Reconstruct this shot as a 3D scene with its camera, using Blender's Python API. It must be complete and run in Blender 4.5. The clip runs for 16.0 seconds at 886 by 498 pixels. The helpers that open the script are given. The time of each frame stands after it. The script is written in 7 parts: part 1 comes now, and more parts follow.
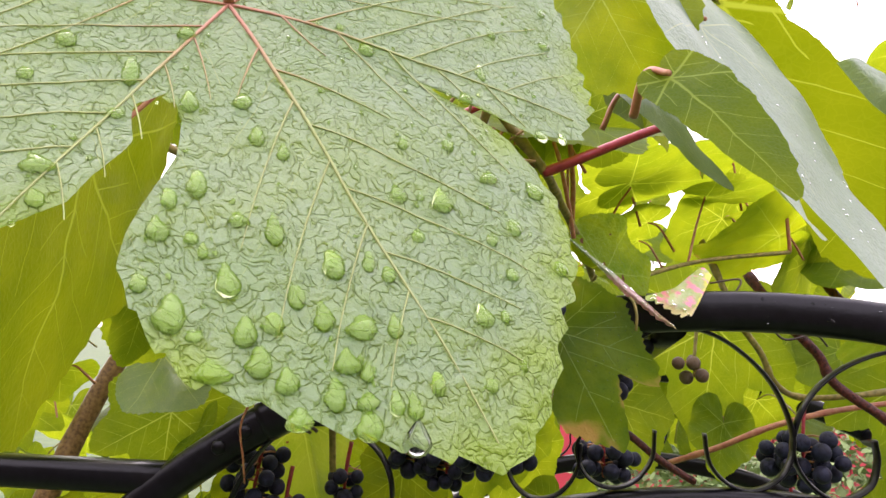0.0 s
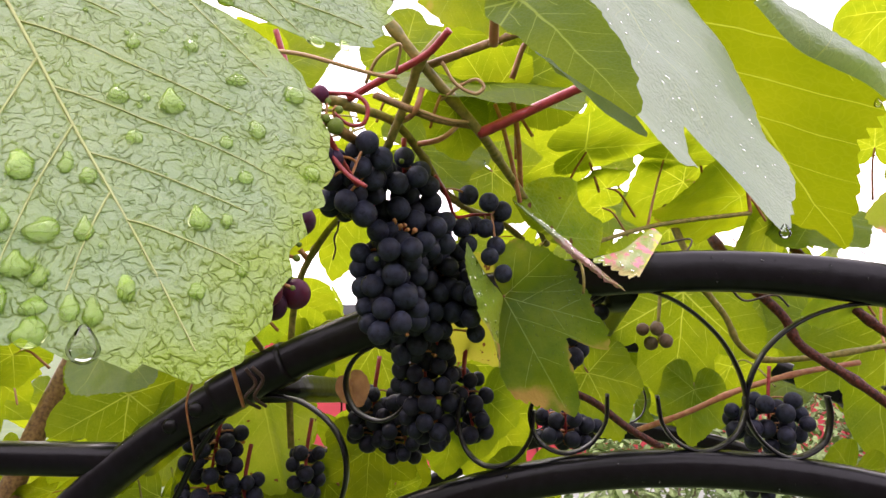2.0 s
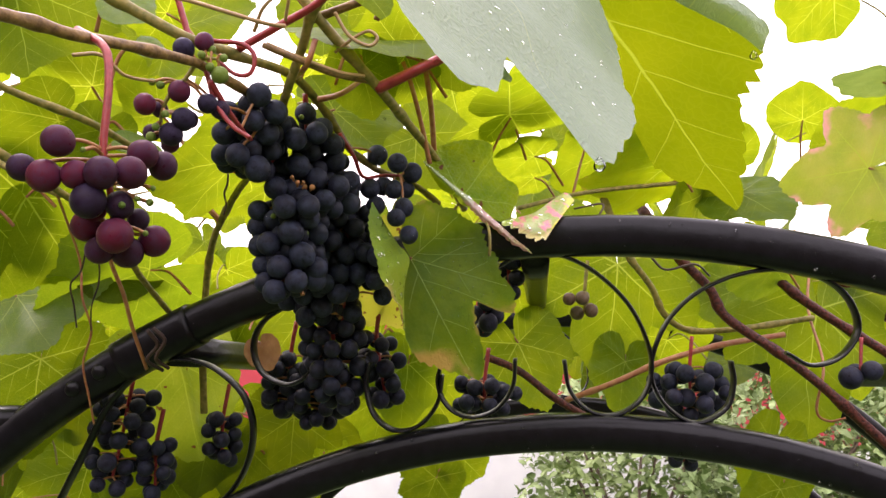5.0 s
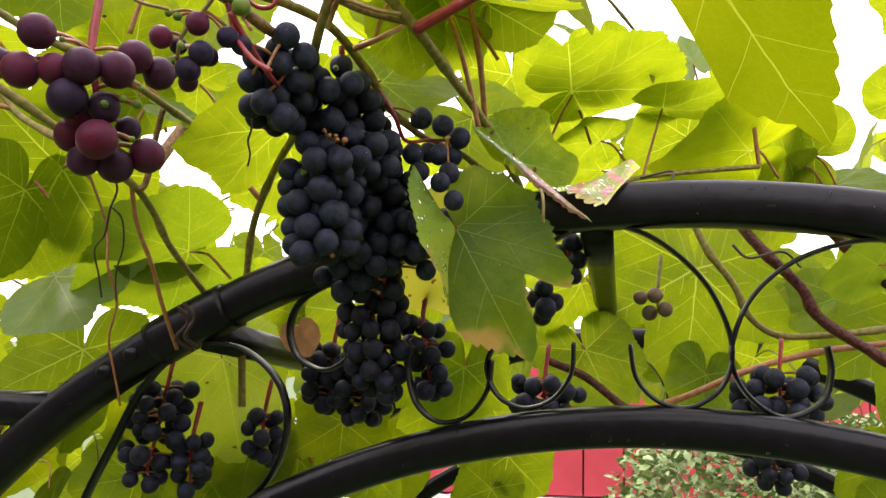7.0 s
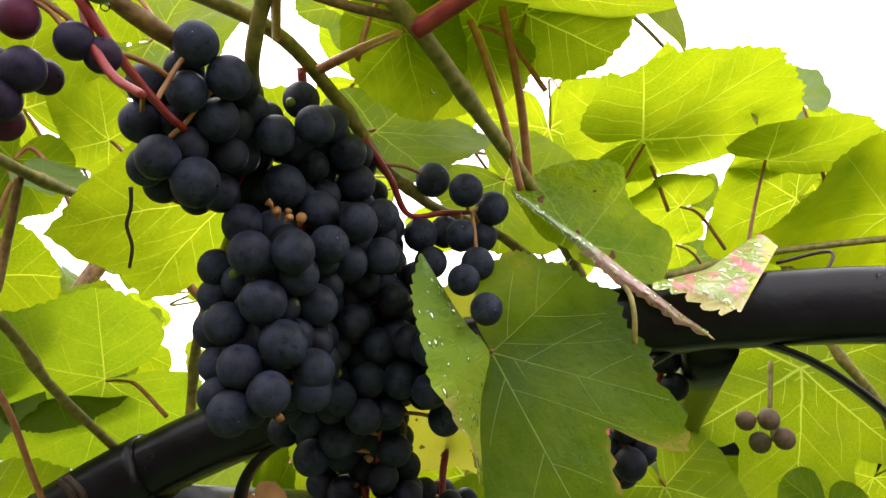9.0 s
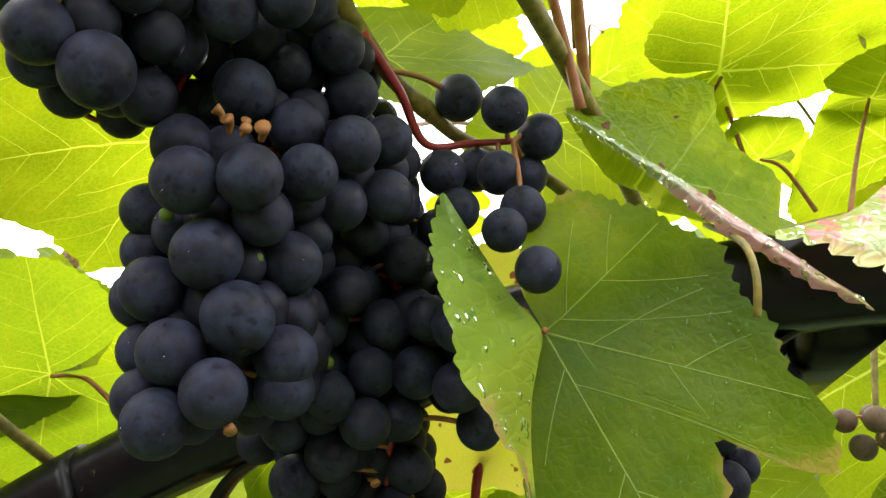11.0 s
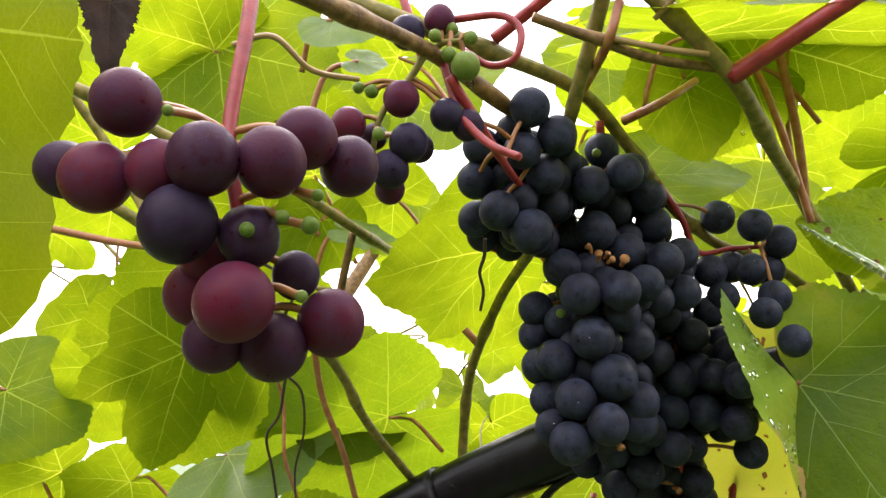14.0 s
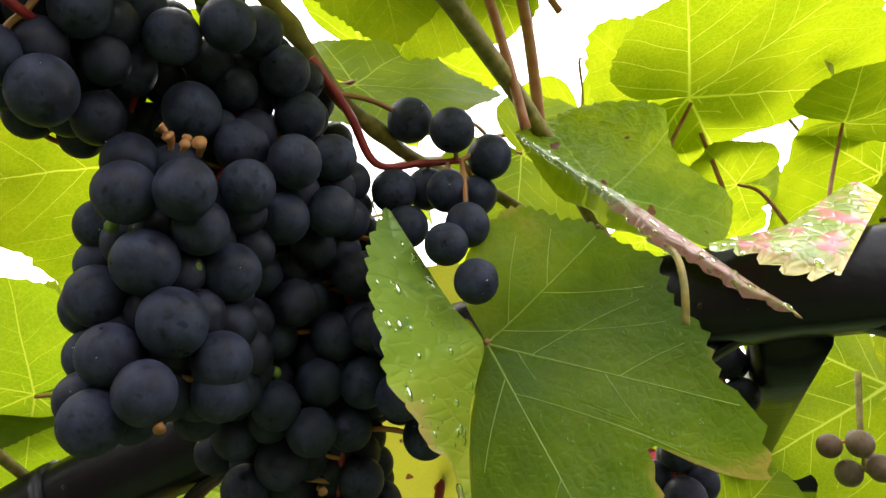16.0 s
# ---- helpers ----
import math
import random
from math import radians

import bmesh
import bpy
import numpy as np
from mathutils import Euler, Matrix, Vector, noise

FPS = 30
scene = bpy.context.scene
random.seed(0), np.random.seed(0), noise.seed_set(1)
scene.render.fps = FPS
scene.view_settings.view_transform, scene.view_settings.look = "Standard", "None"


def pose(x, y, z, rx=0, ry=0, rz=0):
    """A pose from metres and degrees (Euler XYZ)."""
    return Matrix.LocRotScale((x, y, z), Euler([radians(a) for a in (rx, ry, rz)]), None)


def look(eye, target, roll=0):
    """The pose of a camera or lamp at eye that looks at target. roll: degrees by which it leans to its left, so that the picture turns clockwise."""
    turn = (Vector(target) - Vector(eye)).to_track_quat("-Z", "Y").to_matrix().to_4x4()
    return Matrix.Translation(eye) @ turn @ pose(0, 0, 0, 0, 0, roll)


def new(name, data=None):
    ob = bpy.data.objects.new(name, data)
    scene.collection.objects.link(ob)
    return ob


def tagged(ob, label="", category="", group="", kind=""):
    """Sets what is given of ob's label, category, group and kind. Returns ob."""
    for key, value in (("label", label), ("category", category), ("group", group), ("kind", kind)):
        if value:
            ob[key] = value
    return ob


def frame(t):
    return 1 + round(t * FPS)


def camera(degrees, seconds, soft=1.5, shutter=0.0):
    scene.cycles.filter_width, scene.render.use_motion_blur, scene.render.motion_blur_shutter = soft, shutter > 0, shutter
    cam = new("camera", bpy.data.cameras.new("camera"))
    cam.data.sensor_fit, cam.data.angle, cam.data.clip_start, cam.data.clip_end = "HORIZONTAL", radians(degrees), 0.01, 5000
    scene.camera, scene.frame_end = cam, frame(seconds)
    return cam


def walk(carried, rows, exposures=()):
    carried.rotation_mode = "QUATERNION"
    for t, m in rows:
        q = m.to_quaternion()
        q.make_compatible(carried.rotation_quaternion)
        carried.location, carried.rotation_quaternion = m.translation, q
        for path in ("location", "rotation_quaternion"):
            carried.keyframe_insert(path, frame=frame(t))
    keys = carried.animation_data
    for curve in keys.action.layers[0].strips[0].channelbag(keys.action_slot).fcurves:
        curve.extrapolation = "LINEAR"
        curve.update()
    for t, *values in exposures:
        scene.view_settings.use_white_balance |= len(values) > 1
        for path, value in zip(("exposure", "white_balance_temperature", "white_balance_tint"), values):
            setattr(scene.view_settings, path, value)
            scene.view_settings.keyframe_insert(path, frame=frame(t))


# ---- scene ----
cam = camera(59.88, 16.0)
# seconds, eye x y z, yaw to the left, pitch up, roll
PATH = [
    (0.0, -0.0006, 0.0543, 1.7134, -0.976, 6.269, 1.901),
    (0.5, 0.0074, 0.0586, 1.7116, -0.776, 6.384, 1.369),
    (1.0, 0.0159, 0.0609, 1.7105, -0.527, 6.186, 1.181),
    (1.5, 0.0250, 0.0614, 1.7070, -0.646, 5.765, 0.688),
    (2.0, 0.0380, 0.0643, 1.7030, -1.252, 5.092, 0.012),
    (2.5, 0.0509, 0.0678, 1.6989, -2.260, 4.470, -0.209),
    (3.0, 0.0592, 0.0723, 1.6939, -3.144, 3.851, -0.096),
    (3.5, 0.0643, 0.0681, 1.6931, -3.925, 3.709, -0.079),
    (4.0, 0.0663, 0.0691, 1.6921, -4.640, 3.661, 0.075),
    (6.5, 0.1181, 0.1005, 1.6590, 1.664, 4.930, 1.481),
    (7.0, 0.1111, 0.1274, 1.6415, 2.908, 7.247, 1.349),
    (7.5, 0.1159, 0.1633, 1.6611, 3.685, 9.425, 1.072),
    (8.0, 0.1134, 0.2098, 1.6663, 4.467, 11.097, 0.715),
    (8.2, 0.1103, 0.2286, 1.6715, 4.614, 11.630, 0.484),
    (10.3, 0.0943, 0.3965, 1.7083, 4.934, 12.487, 0.146),
    (10.5, 0.0938, 0.3992, 1.7076, 5.364, 11.894, 0.298),
    (11.0, 0.0901, 0.3986, 1.6959, 6.446, 11.907, 0.057),
    (11.5, 0.0805, 0.3783, 1.6995, 9.291, 12.188, 0.126),
    (12.0, 0.0598, 0.3603, 1.6972, 12.346, 12.752, 0.134),
    (12.5, 0.0346, 0.3364, 1.7010, 15.027, 13.043, 0.311),
    (13.0, 0.0186, 0.3199, 1.6989, 16.420, 13.625, 0.521),
    (13.5, 0.0256, 0.2984, 1.6909, 17.039, 14.649, 0.482),
    (14.0, 0.0435, 0.2761, 1.6872, 16.323, 15.290, 0.536),
    (14.5, 0.0701, 0.2924, 1.6857, 14.960, 15.617, 0.743),
    (15.0, 0.1036, 0.3342, 1.6859, 11.882, 15.819, -0.089),
    (15.5, 0.1140, 0.3760, 1.6836, 9.869, 14.993, 0.459),
    (16.0, 0.1142, 0.3955, 1.6868, 8.288, 14.836, 0.192),
]


def eye_pose(x, y, z, yaw, pitch, roll):
    return pose(x, y, z, 90 + pitch, 0, yaw) @ pose(0, 0, 0, 0, 0, roll)


# the clip's camera opens up a little in the dark close view of the grapes
walk(cam, [(row[0], eye_pose(*row[1:])) for row in PATH],
     [(0.0, 0.0, 6400, 27), (1.0, 0.02, 6450, 26), (2.5, 0.0, 6650, 26), (4.0, 0.02, 6700, 26), (8.0, 0.1, 6600, 15), (10.4, 0.4, 6500, 10), (11.5, 0.58, 6500, 10), (12.2, 0.52, 6500, 9), (13.0, 0.5, 6450, 12), (13.8, 0.42, 6450, 12), (14.5, 0.1, 6500, 10), (15.0, 0.15, 6500, 10), (16.0, 0.3, 6500, 10)])

# ---- light: bright overcast sky, high and wide ----
world = bpy.data.worlds.new("overcast")
scene.world = world
world.use_nodes = True
wt = world.node_tree
wt.nodes.clear()
sky = wt.nodes.new("ShaderNodeTexSky")
sky.sky_type = "NISHITA"
sky.sun_disc = False
sky.sun_elevation = radians(50)
sky.sun_rotation = radians(-60)
sky.air_density = 2.0
sky.dust_density = 6.0
clear = wt.nodes.new("ShaderNodeBackground")
clear.inputs["Strength"].default_value = 0.08
wt.links.new(sky.outputs["Color"], clear.inputs["Color"])
cloud = wt.nodes.new("ShaderNodeBackground")
cloud.inputs["Color"].default_value = (1.0, 0.955, 0.995, 1)
cloud.inputs["Strength"].default_value = 3.2
both = wt.nodes.new("ShaderNodeAddShader")
out = wt.nodes.new("ShaderNodeOutputWorld")
wt.links.new(clear.outputs[0], both.inputs[0])
wt.links.new(cloud.outputs[0], both.inputs[1])
wt.links.new(both.outputs[0], out.inputs["Surface"])

sun = new("sun", bpy.data.lights.new("sun", "SUN"))
sun.data.energy = 1.4
sun.data.angle = radians(25)
sun.data.color = (1.0, 0.96, 0.9)
sun.matrix_world = look((-1.5, 3, 5), (0, 0, 0))

# ---- building helpers ----
WORLD = {}


def thing(name, at, label, category, group="", kind=""):
    ob = new(name)
    ob.empty_display_size = 0.02
    ob.matrix_basis = Matrix.Translation(at)
    WORLD[ob] = ob.matrix_basis.copy()
    return tagged(ob, label, category, group, kind)


def put(ob, parent, m):
    """Hang ob under parent (or leave it free), standing at the world pose m."""
    WORLD[ob] = m.copy()
    if parent is None:
        ob.matrix_basis = m
    else:
        ob.parent = parent
        ob.matrix_basis = WORLD[parent].inverted() @ m
    return ob


def part(name, bm, material, parent, label="", m=None, smooth=True):
    if isinstance(bm, bmesh.types.BMesh):
        me = bpy.data.meshes.new(name)
        bm.to_mesh(me)
        bm.free()
    else:
        me = bm
    if smooth:
        me.polygons.foreach_set("use_smooth", [True] * len(me.polygons))
    if material is not None and not me.materials:
        me.materials.append(material)
    ob = new(name, me)
    put(ob, parent, m or Matrix())
    if label:
        tagged(ob, label)
    return ob


def smooth_line(points, steps=8):
    """Points along a Catmull-Rom curve through the given ones."""
    p = [Vector(q) for q in points]
    p = [2 * p[0] - p[1]] + p + [2 * p[-1] - p[-2]]
    out = []
    for i in range(1, len(p) - 2):
        for k in range(steps):
            t = k / steps
            a, b, c, d = p[i - 1], p[i], p[i + 1], p[i + 2]
            out.append(0.5 * (2 * b + (c - a) * t + (2 * a - 5 * b + 4 * c - d) * t * t + (3 * b - a - 3 * c + d) * t ** 3))
    out.append(p[-2])
    return out


def sweep(bm, line, radius, sides=8, flat=1.0, up=None, cap=True):
    """A tube along line. radius: a number or a function of 0..1. flat: width across to thickness."""
    rings = []
    n = len(line)
    normal = None
    for i, q in enumerate(line):
        d = (line[min(i + 1, n - 1)] - line[max(i - 1, 0)]).normalized()
        if up is not None:
            normal = (Vector(up) - d * d.dot(Vector(up))).normalized()
        elif normal is None:
            normal = d.orthogonal().normalized()
        else:
            normal = (normal - d * d.dot(normal)).normalized()
        side = d.cross(normal)
        r = radius(i / (n - 1)) if callable(radius) else radius
        rings.append([bm.verts.new(q + r * (math.cos(a) * normal * flat + math.sin(a) * side)) for a in (2 * math.pi * k / sides for k in range(sides))])
    for a, b in zip(rings, rings[1:]):
        for k in range(sides):
            bm.faces.new((a[k], a[(k + 1) % sides], b[(k + 1) % sides], b[k]))
    if cap:
        bm.faces.new(rings[0][::-1])
        bm.faces.new(rings[-1])
    return bm


# ---- materials ----
def material(name):
    m = bpy.data.materials.new(name)
    m.use_nodes = True
    nt = m.node_tree
    nt.nodes.clear()
    return m, nt


def node(nt, kind, **values):
    n = nt.nodes.new(kind)
    for k, v in values.items():
        if k in n.inputs:
            n.inputs[k].default_value = v
    return n


def ramp(nt, source, stops):
    r = nt.nodes.new("ShaderNodeValToRGB")
    nt.links.new(source, r.inputs[0])
    e = r.color_ramp.elements
    while len(e) < len(stops):
        e.new(0.5)
    for el, (p, c) in zip(e, stops):
        el.position, el.color = p, (c[0], c[1], c[2], 1)
    return r.outputs[0]


def mix(nt, fac, a, b):
    m = nt.nodes.new("ShaderNodeMix")
    m.data_type = "RGBA"
    for s, v in ((m.inputs[0], fac), (m.inputs[6], a), (m.inputs[7], b)):
        if isinstance(v, bpy.types.NodeSocket):
            nt.links.new(v, s)
        elif isinstance(v, (int, float)):
            s.default_value = v
        else:
            s.default_value = (v[0], v[1], v[2], 1)
    return m.outputs[2]


def finish(nt, shader):
    o = nt.nodes.new("ShaderNodeOutputMaterial")
    nt.links.new(shader, o.inputs["Surface"])


def rib_mask(nt, uv, width):
    """1 on the veins of a leaf with x to its tip: five main veins from the stalk, and side veins slanting off them."""
    def calc(op, a, b=None, c=None):
        n = nt.nodes.new("ShaderNodeMath")
        n.operation = op
        for k, v in enumerate((a, b, c)):
            if isinstance(v, bpy.types.NodeSocket):
                nt.links.new(v, n.inputs[k])
            elif v is not None:
                n.inputs[k].default_value = v
        return n.outputs[0]

    wob = node(nt, "ShaderNodeTexNoise", Scale=7.0, Detail=2.0)
    nt.links.new(uv, wob.inputs["Vector"])
    sep = nt.nodes.new("ShaderNodeSeparateXYZ")
    nt.links.new(uv, sep.inputs[0])
    x = sep.outputs[0]
    y = calc("ABSOLUTE", calc("ADD", sep.outputs[1], calc("MULTIPLY", calc("SUBTRACT", wob.outputs["Fac"], 0.5), 0.025)))
    r = calc("SQRT", calc("ADD", calc("MULTIPLY", x, x), calc("MULTIPLY", y, y)))
    ang = calc("ARCTAN2", y, x)
    centre = calc("ADD", calc("MULTIPLY", calc("GREATER_THAN", ang, 0.47), 0.96), calc("MULTIPLY", calc("GREATER_THAN", ang, 1.46), 0.995))
    off = calc("SUBTRACT", ang, centre)
    along = calc("MULTIPLY", r, calc("COSINE", off))
    across = calc("ABSOLUTE", calc("MULTIPLY", r, calc("SINE", off)))
    wide = calc("MULTIPLY", calc("SUBTRACT", 1.05, along), width)
    main = calc("SMOOTH_MAX", calc("SUBTRACT", 1.0, calc("DIVIDE", across, wide)), 0.0, 0.1)
    side = calc("SIGN", off)
    phase = calc("ADD", calc("MULTIPLY", calc("SUBTRACT", along, calc("MULTIPLY", across, 0.85)), 6.5), calc("MULTIPLY", side, 0.22))
    gap = calc("ABSOLUTE", calc("SUBTRACT", calc("FRACT", phase), 0.5))
    thin = calc("SUBTRACT", 1.0, calc("DIVIDE", calc("MULTIPLY", gap, 0.15), calc("MULTIPLY", wide, calc("SUBTRACT", 0.5, calc("MULTIPLY", across, 0.5)))))
    thin = calc("MULTIPLY", calc("MAXIMUM", thin, 0.0), 0.8)
    total = calc("MINIMUM", calc("MULTIPLY", calc("MAXIMUM", main, thin), 1.8), 1.0)
    return total


def leaf_material(name, top_a, top_b, glow_a, glow_b, through_share=0.5, rough=0.38, relief=0.5, edge=None, spots=0.0, spec=0.5, ribs=0.010, rib_top=(0.24, 0.34, 0.06), rib_glow=(0.50, 0.58, 0.04), net_show=0.12, puff=0.0, depth=0.0009, cell=40.0, heave=1.0, groove=False):
    """Leaf blade: waxy, veined in fine cells, and letting light through."""
    m, nt = material(name)
    uv = nt.nodes.new("ShaderNodeUVMap")
    uv.uv_map = "leaf"
    info = nt.nodes.new("ShaderNodeObjectInfo")
    big = node(nt, "ShaderNodeTexNoise", Scale=3.0, Detail=4.0)
    fine = node(nt, "ShaderNodeTexNoise", Scale=60.0 if puff else 42.0, Detail=4.0)
    shift = nt.nodes.new("ShaderNodeVectorMath")
    shift.operation = "ADD"
    nt.links.new(uv.outputs[0], shift.inputs[0])
    nt.links.new(info.outputs["Random"], shift.inputs[1])
    nt.links.new(shift.outputs[0], big.inputs["Vector"])
    nt.links.new(shift.outputs[0], fine.inputs["Vector"])
    cells = node(nt, "ShaderNodeTexVoronoi", Scale=cell if puff else 34.0)
    cells.feature = "DISTANCE_TO_EDGE"
    small = node(nt, "ShaderNodeTexVoronoi", Scale=110.0)
    small.feature = "DISTANCE_TO_EDGE"
    warp = nt.nodes.new("ShaderNodeVectorMath")
    warp.operation = "MULTIPLY_ADD"
    nt.links.new(big.outputs["Color"], warp.inputs[0])
    warp.inputs[1].default_value = (0.06, 0.06, 0)
    nt.links.new(uv.outputs[0], warp.inputs[2])
    twist = node(nt, "ShaderNodeTexNoise", Scale=16.0, Detail=3.0)
    nt.links.new(uv.outputs[0], twist.inputs["Vector"])
    warp2 = nt.nodes.new("ShaderNodeVectorMath")
    warp2.operation = "MULTIPLY_ADD"
    nt.links.new(twist.outputs["Color"], warp2.inputs[0])
    warp2.inputs[1].default_value = (0.09, 0.09, 0) if groove else (0.05, 0.05, 0)
    nt.links.new(warp.outputs[0], warp2.inputs[2])
    for v in (cells, small):
        nt.links.new(warp2.outputs[0], v.inputs["Vector"])
    net = ramp(nt, cells.outputs["Distance"], [(0.0, (0, 0, 0)), (0.09, (1, 1, 1))])
    net2 = ramp(nt, small.outputs["Distance"], [(0.0, (0, 0, 0)), (0.14, (1, 1, 1))])
    rib = rib_mask(nt, uv.outputs[0], ribs)
    patch = ramp(nt, big.outputs["Fac"], [(0.35, (0, 0, 0)), (0.68, (1, 1, 1))])
    top = mix(nt, patch, top_a, top_b)
    glow = mix(nt, patch, glow_a, glow_b)
    veined = mix(nt, 0.12 if puff else 0.3, net, net2)
    paler = mix(nt, net_show, top, (0.35, 0.42, 0.10))
    top = mix(nt, veined, paler, top)
    bright = mix(nt, net_show * 1.5, glow, (0.8, 0.85, 0.06))
    glow = mix(nt, veined, bright, glow)
    top = mix(nt, rib, top, rib_top)
    glow = mix(nt, rib, glow, rib_glow)
    if edge:
        at = nt.nodes.new("ShaderNodeAttribute")
        at.attribute_name = "rim"
        blot = nt.nodes.new("ShaderNodeMath")
        blot.operation = "MULTIPLY"
        nt.links.new(at.outputs["Fac"], blot.inputs[0])
        nt.links.new(big.outputs["Fac"], blot.inputs[1])
        rim = ramp(nt, blot.outputs[0], [(edge[1], (0, 0, 0)), (edge[1] + 0.12, (1, 1, 1))])
        top = mix(nt, rim, top, edge[0])
        glow = mix(nt, rim, glow, edge[0])
    if spots:
        speck = node(nt, "ShaderNodeTexNoise", Scale=9.0, Detail=2.0)
        nt.links.new(shift.outputs[0], speck.inputs["Vector"])
        sp = ramp(nt, speck.outputs["Fac"], [(spots, (0, 0, 0)), (spots + 0.02, (1, 1, 1))])
        top = mix(nt, sp, top, (0.16, 0.06, 0.02))
        glow = mix(nt, sp, glow, (0.16, 0.06, 0.02))
    height = nt.nodes.new("ShaderNodeMath")
    height.operation = "MULTIPLY_ADD"
    nt.links.new(veined, height.inputs[0])
    height.inputs[1].default_value = 0.06 if puff else 0.4
    soft = nt.nodes.new("ShaderNodeMath")
    soft.operation = "MULTIPLY"
    soft.inputs[1].default_value = 1.6 if groove else 0.4 if puff else 1.0
    nt.links.new(fine.outputs["Fac"], soft.inputs[0])
    nt.links.new(soft.outputs[0], height.inputs[2])
    bump = node(nt, "ShaderNodeBump", Strength=relief, Distance=depth)
    if puff:
        # blade swollen between the finest veins
        swell = ramp(nt, cells.outputs["Distance"], [(0.0, (0, 0, 0)), (0.10, (0.25, 0.25, 0.25)), (0.22, (0.62, 0.62, 0.62)), (0.40, (0.8, 0.8, 0.8))])
        if groove:
            swell = ramp(nt, cells.outputs["Distance"], [(0.0, (0, 0, 0)), (0.07, (0.7, 0.7, 0.7)), (0.16, (0.95, 0.95, 0.95)), (0.5, (1, 1, 1))])
            swell = mix(nt, ramp(nt, fine.outputs["Fac"], [(0.38, (0, 0, 0)), (0.62, (1, 1, 1))]), swell, (0.8, 0.8, 0.8))
        swell2 = ramp(nt, small.outputs["Distance"], [(0.0, (0, 0, 0)), (0.35, (0.12, 0.12, 0.12))])
        for extra, much in ((swell, puff), (swell2, puff), (twist.outputs["Fac"], puff * heave)):
            more = nt.nodes.new("ShaderNodeMath")
            more.operation = "MULTIPLY_ADD"
            nt.links.new(extra, more.inputs[0])
            more.inputs[1].default_value = much
            nt.links.new(height.outputs[0], more.inputs[2])
            height = more
    nt.links.new(height.outputs[0], bump.inputs["Height"])
    p = node(nt, "ShaderNodeBsdfPrincipled", Roughness=rough)
    p.inputs["Specular IOR Level"].default_value = spec
    nt.links.new(top, p.inputs["Base Color"])
    nt.links.new(bump.outputs[0], p.inputs["Normal"])
    t = nt.nodes.new("ShaderNodeBsdfTranslucent")
    nt.links.new(glow, t.inputs["Color"])
    s = nt.nodes.new("ShaderNodeMixShader")
    s.inputs[0].default_value = through_share
    nt.links.new(p.outputs[0], s.inputs[1])
    nt.links.new(t.outputs[0], s.inputs[2])
    finish(nt, s.outputs[0])
    return m


def ripening_leaf(name, along, rim_tint, blotch, reach=(0.5, 0.8), share=0.36, rough=0.24, spec=0.8, relief=0.7):
    """A wet piece of leaf that changes colour along its length, with a tinted rim and blotches."""
    m, nt = material(name)
    uv = nt.nodes.new("ShaderNodeUVMap")
    uv.uv_map = "leaf"
    run = nt.nodes.new("ShaderNodeAttribute")
    run.attribute_name = "run"
    edge = nt.nodes.new("ShaderNodeAttribute")
    edge.attribute_name = "rim"
    wide = node(nt, "ShaderNodeTexNoise", Scale=7.0, Detail=4.0)
    blot = node(nt, "ShaderNodeTexNoise", Scale=13.0, Detail=3.0)
    fine = node(nt, "ShaderNodeTexNoise", Scale=46.0, Detail=3.0)
    cells = node(nt, "ShaderNodeTexVoronoi", Scale=26.0)
    cells.feature = "DISTANCE_TO_EDGE"
    for n in (wide, blot, fine, cells):
        nt.links.new(uv.outputs[0], n.inputs["Vector"])

    def times_plus(a, b, c):
        n = nt.nodes.new("ShaderNodeMath")
        n.operation = "MULTIPLY_ADD"
        nt.links.new(a, n.inputs[0])
        n.inputs[1].default_value = b
        if isinstance(c, float):
            n.inputs[2].default_value = c
        else:
            nt.links.new(c, n.inputs[2])
        return n.outputs[0]

    where = times_plus(wide.outputs["Fac"], 0.5, times_plus(run.outputs["Fac"], 1.0, -0.25))
    col = ramp(nt, where, along)
    spot = ramp(nt, blot.outputs["Fac"], [(blotch[1], (0, 0, 0)), (blotch[1] + 0.1, (1, 1, 1))])
    col = mix(nt, spot, col, blotch[0])
    far = ramp(nt, where, [(reach[0], (0, 0, 0)), (reach[1], (1, 1, 1))])
    lip = ramp(nt, times_plus(wide.outputs["Fac"], 0.5, times_plus(edge.outputs["Fac"], 1.0, -0.25)), [(0.64, (0, 0, 0)), (0.88, (1, 1, 1))])
    both = nt.nodes.new("ShaderNodeMath")
    both.operation = "MULTIPLY"
    nt.links.new(far, both.inputs[0])
    nt.links.new(lip, both.inputs[1])
    col = mix(nt, both.outputs[0], col, rim_tint)
    net = ramp(nt, cells.outputs["Distance"], [(0.0, (0, 0, 0)), (0.14, (0.7, 0.7, 0.7)), (0.4, (1, 1, 1))])
    height = times_plus(fine.outputs["Fac"], 0.6, net)
    bump = node(nt, "ShaderNodeBump", Strength=relief, Distance=0.0006)
    nt.links.new(height, bump.inputs["Height"])
    p = node(nt, "ShaderNodeBsdfPrincipled", Roughness=rough)
    p.inputs["Specular IOR Level"].default_value = spec
    nt.links.new(col, p.inputs["Base Color"])
    nt.links.new(bump.outputs[0], p.inputs["Normal"])
    t = nt.nodes.new("ShaderNodeBsdfTranslucent")
    nt.links.new(col, t.inputs["Color"])
    s = nt.nodes.new("ShaderNodeMixShader")
    s.inputs[0].default_value = share
    nt.links.new(p.outputs[0], s.inputs[1])
    nt.links.new(t.outputs[0], s.inputs[2])
    finish(nt, s.outputs[0])
    return m


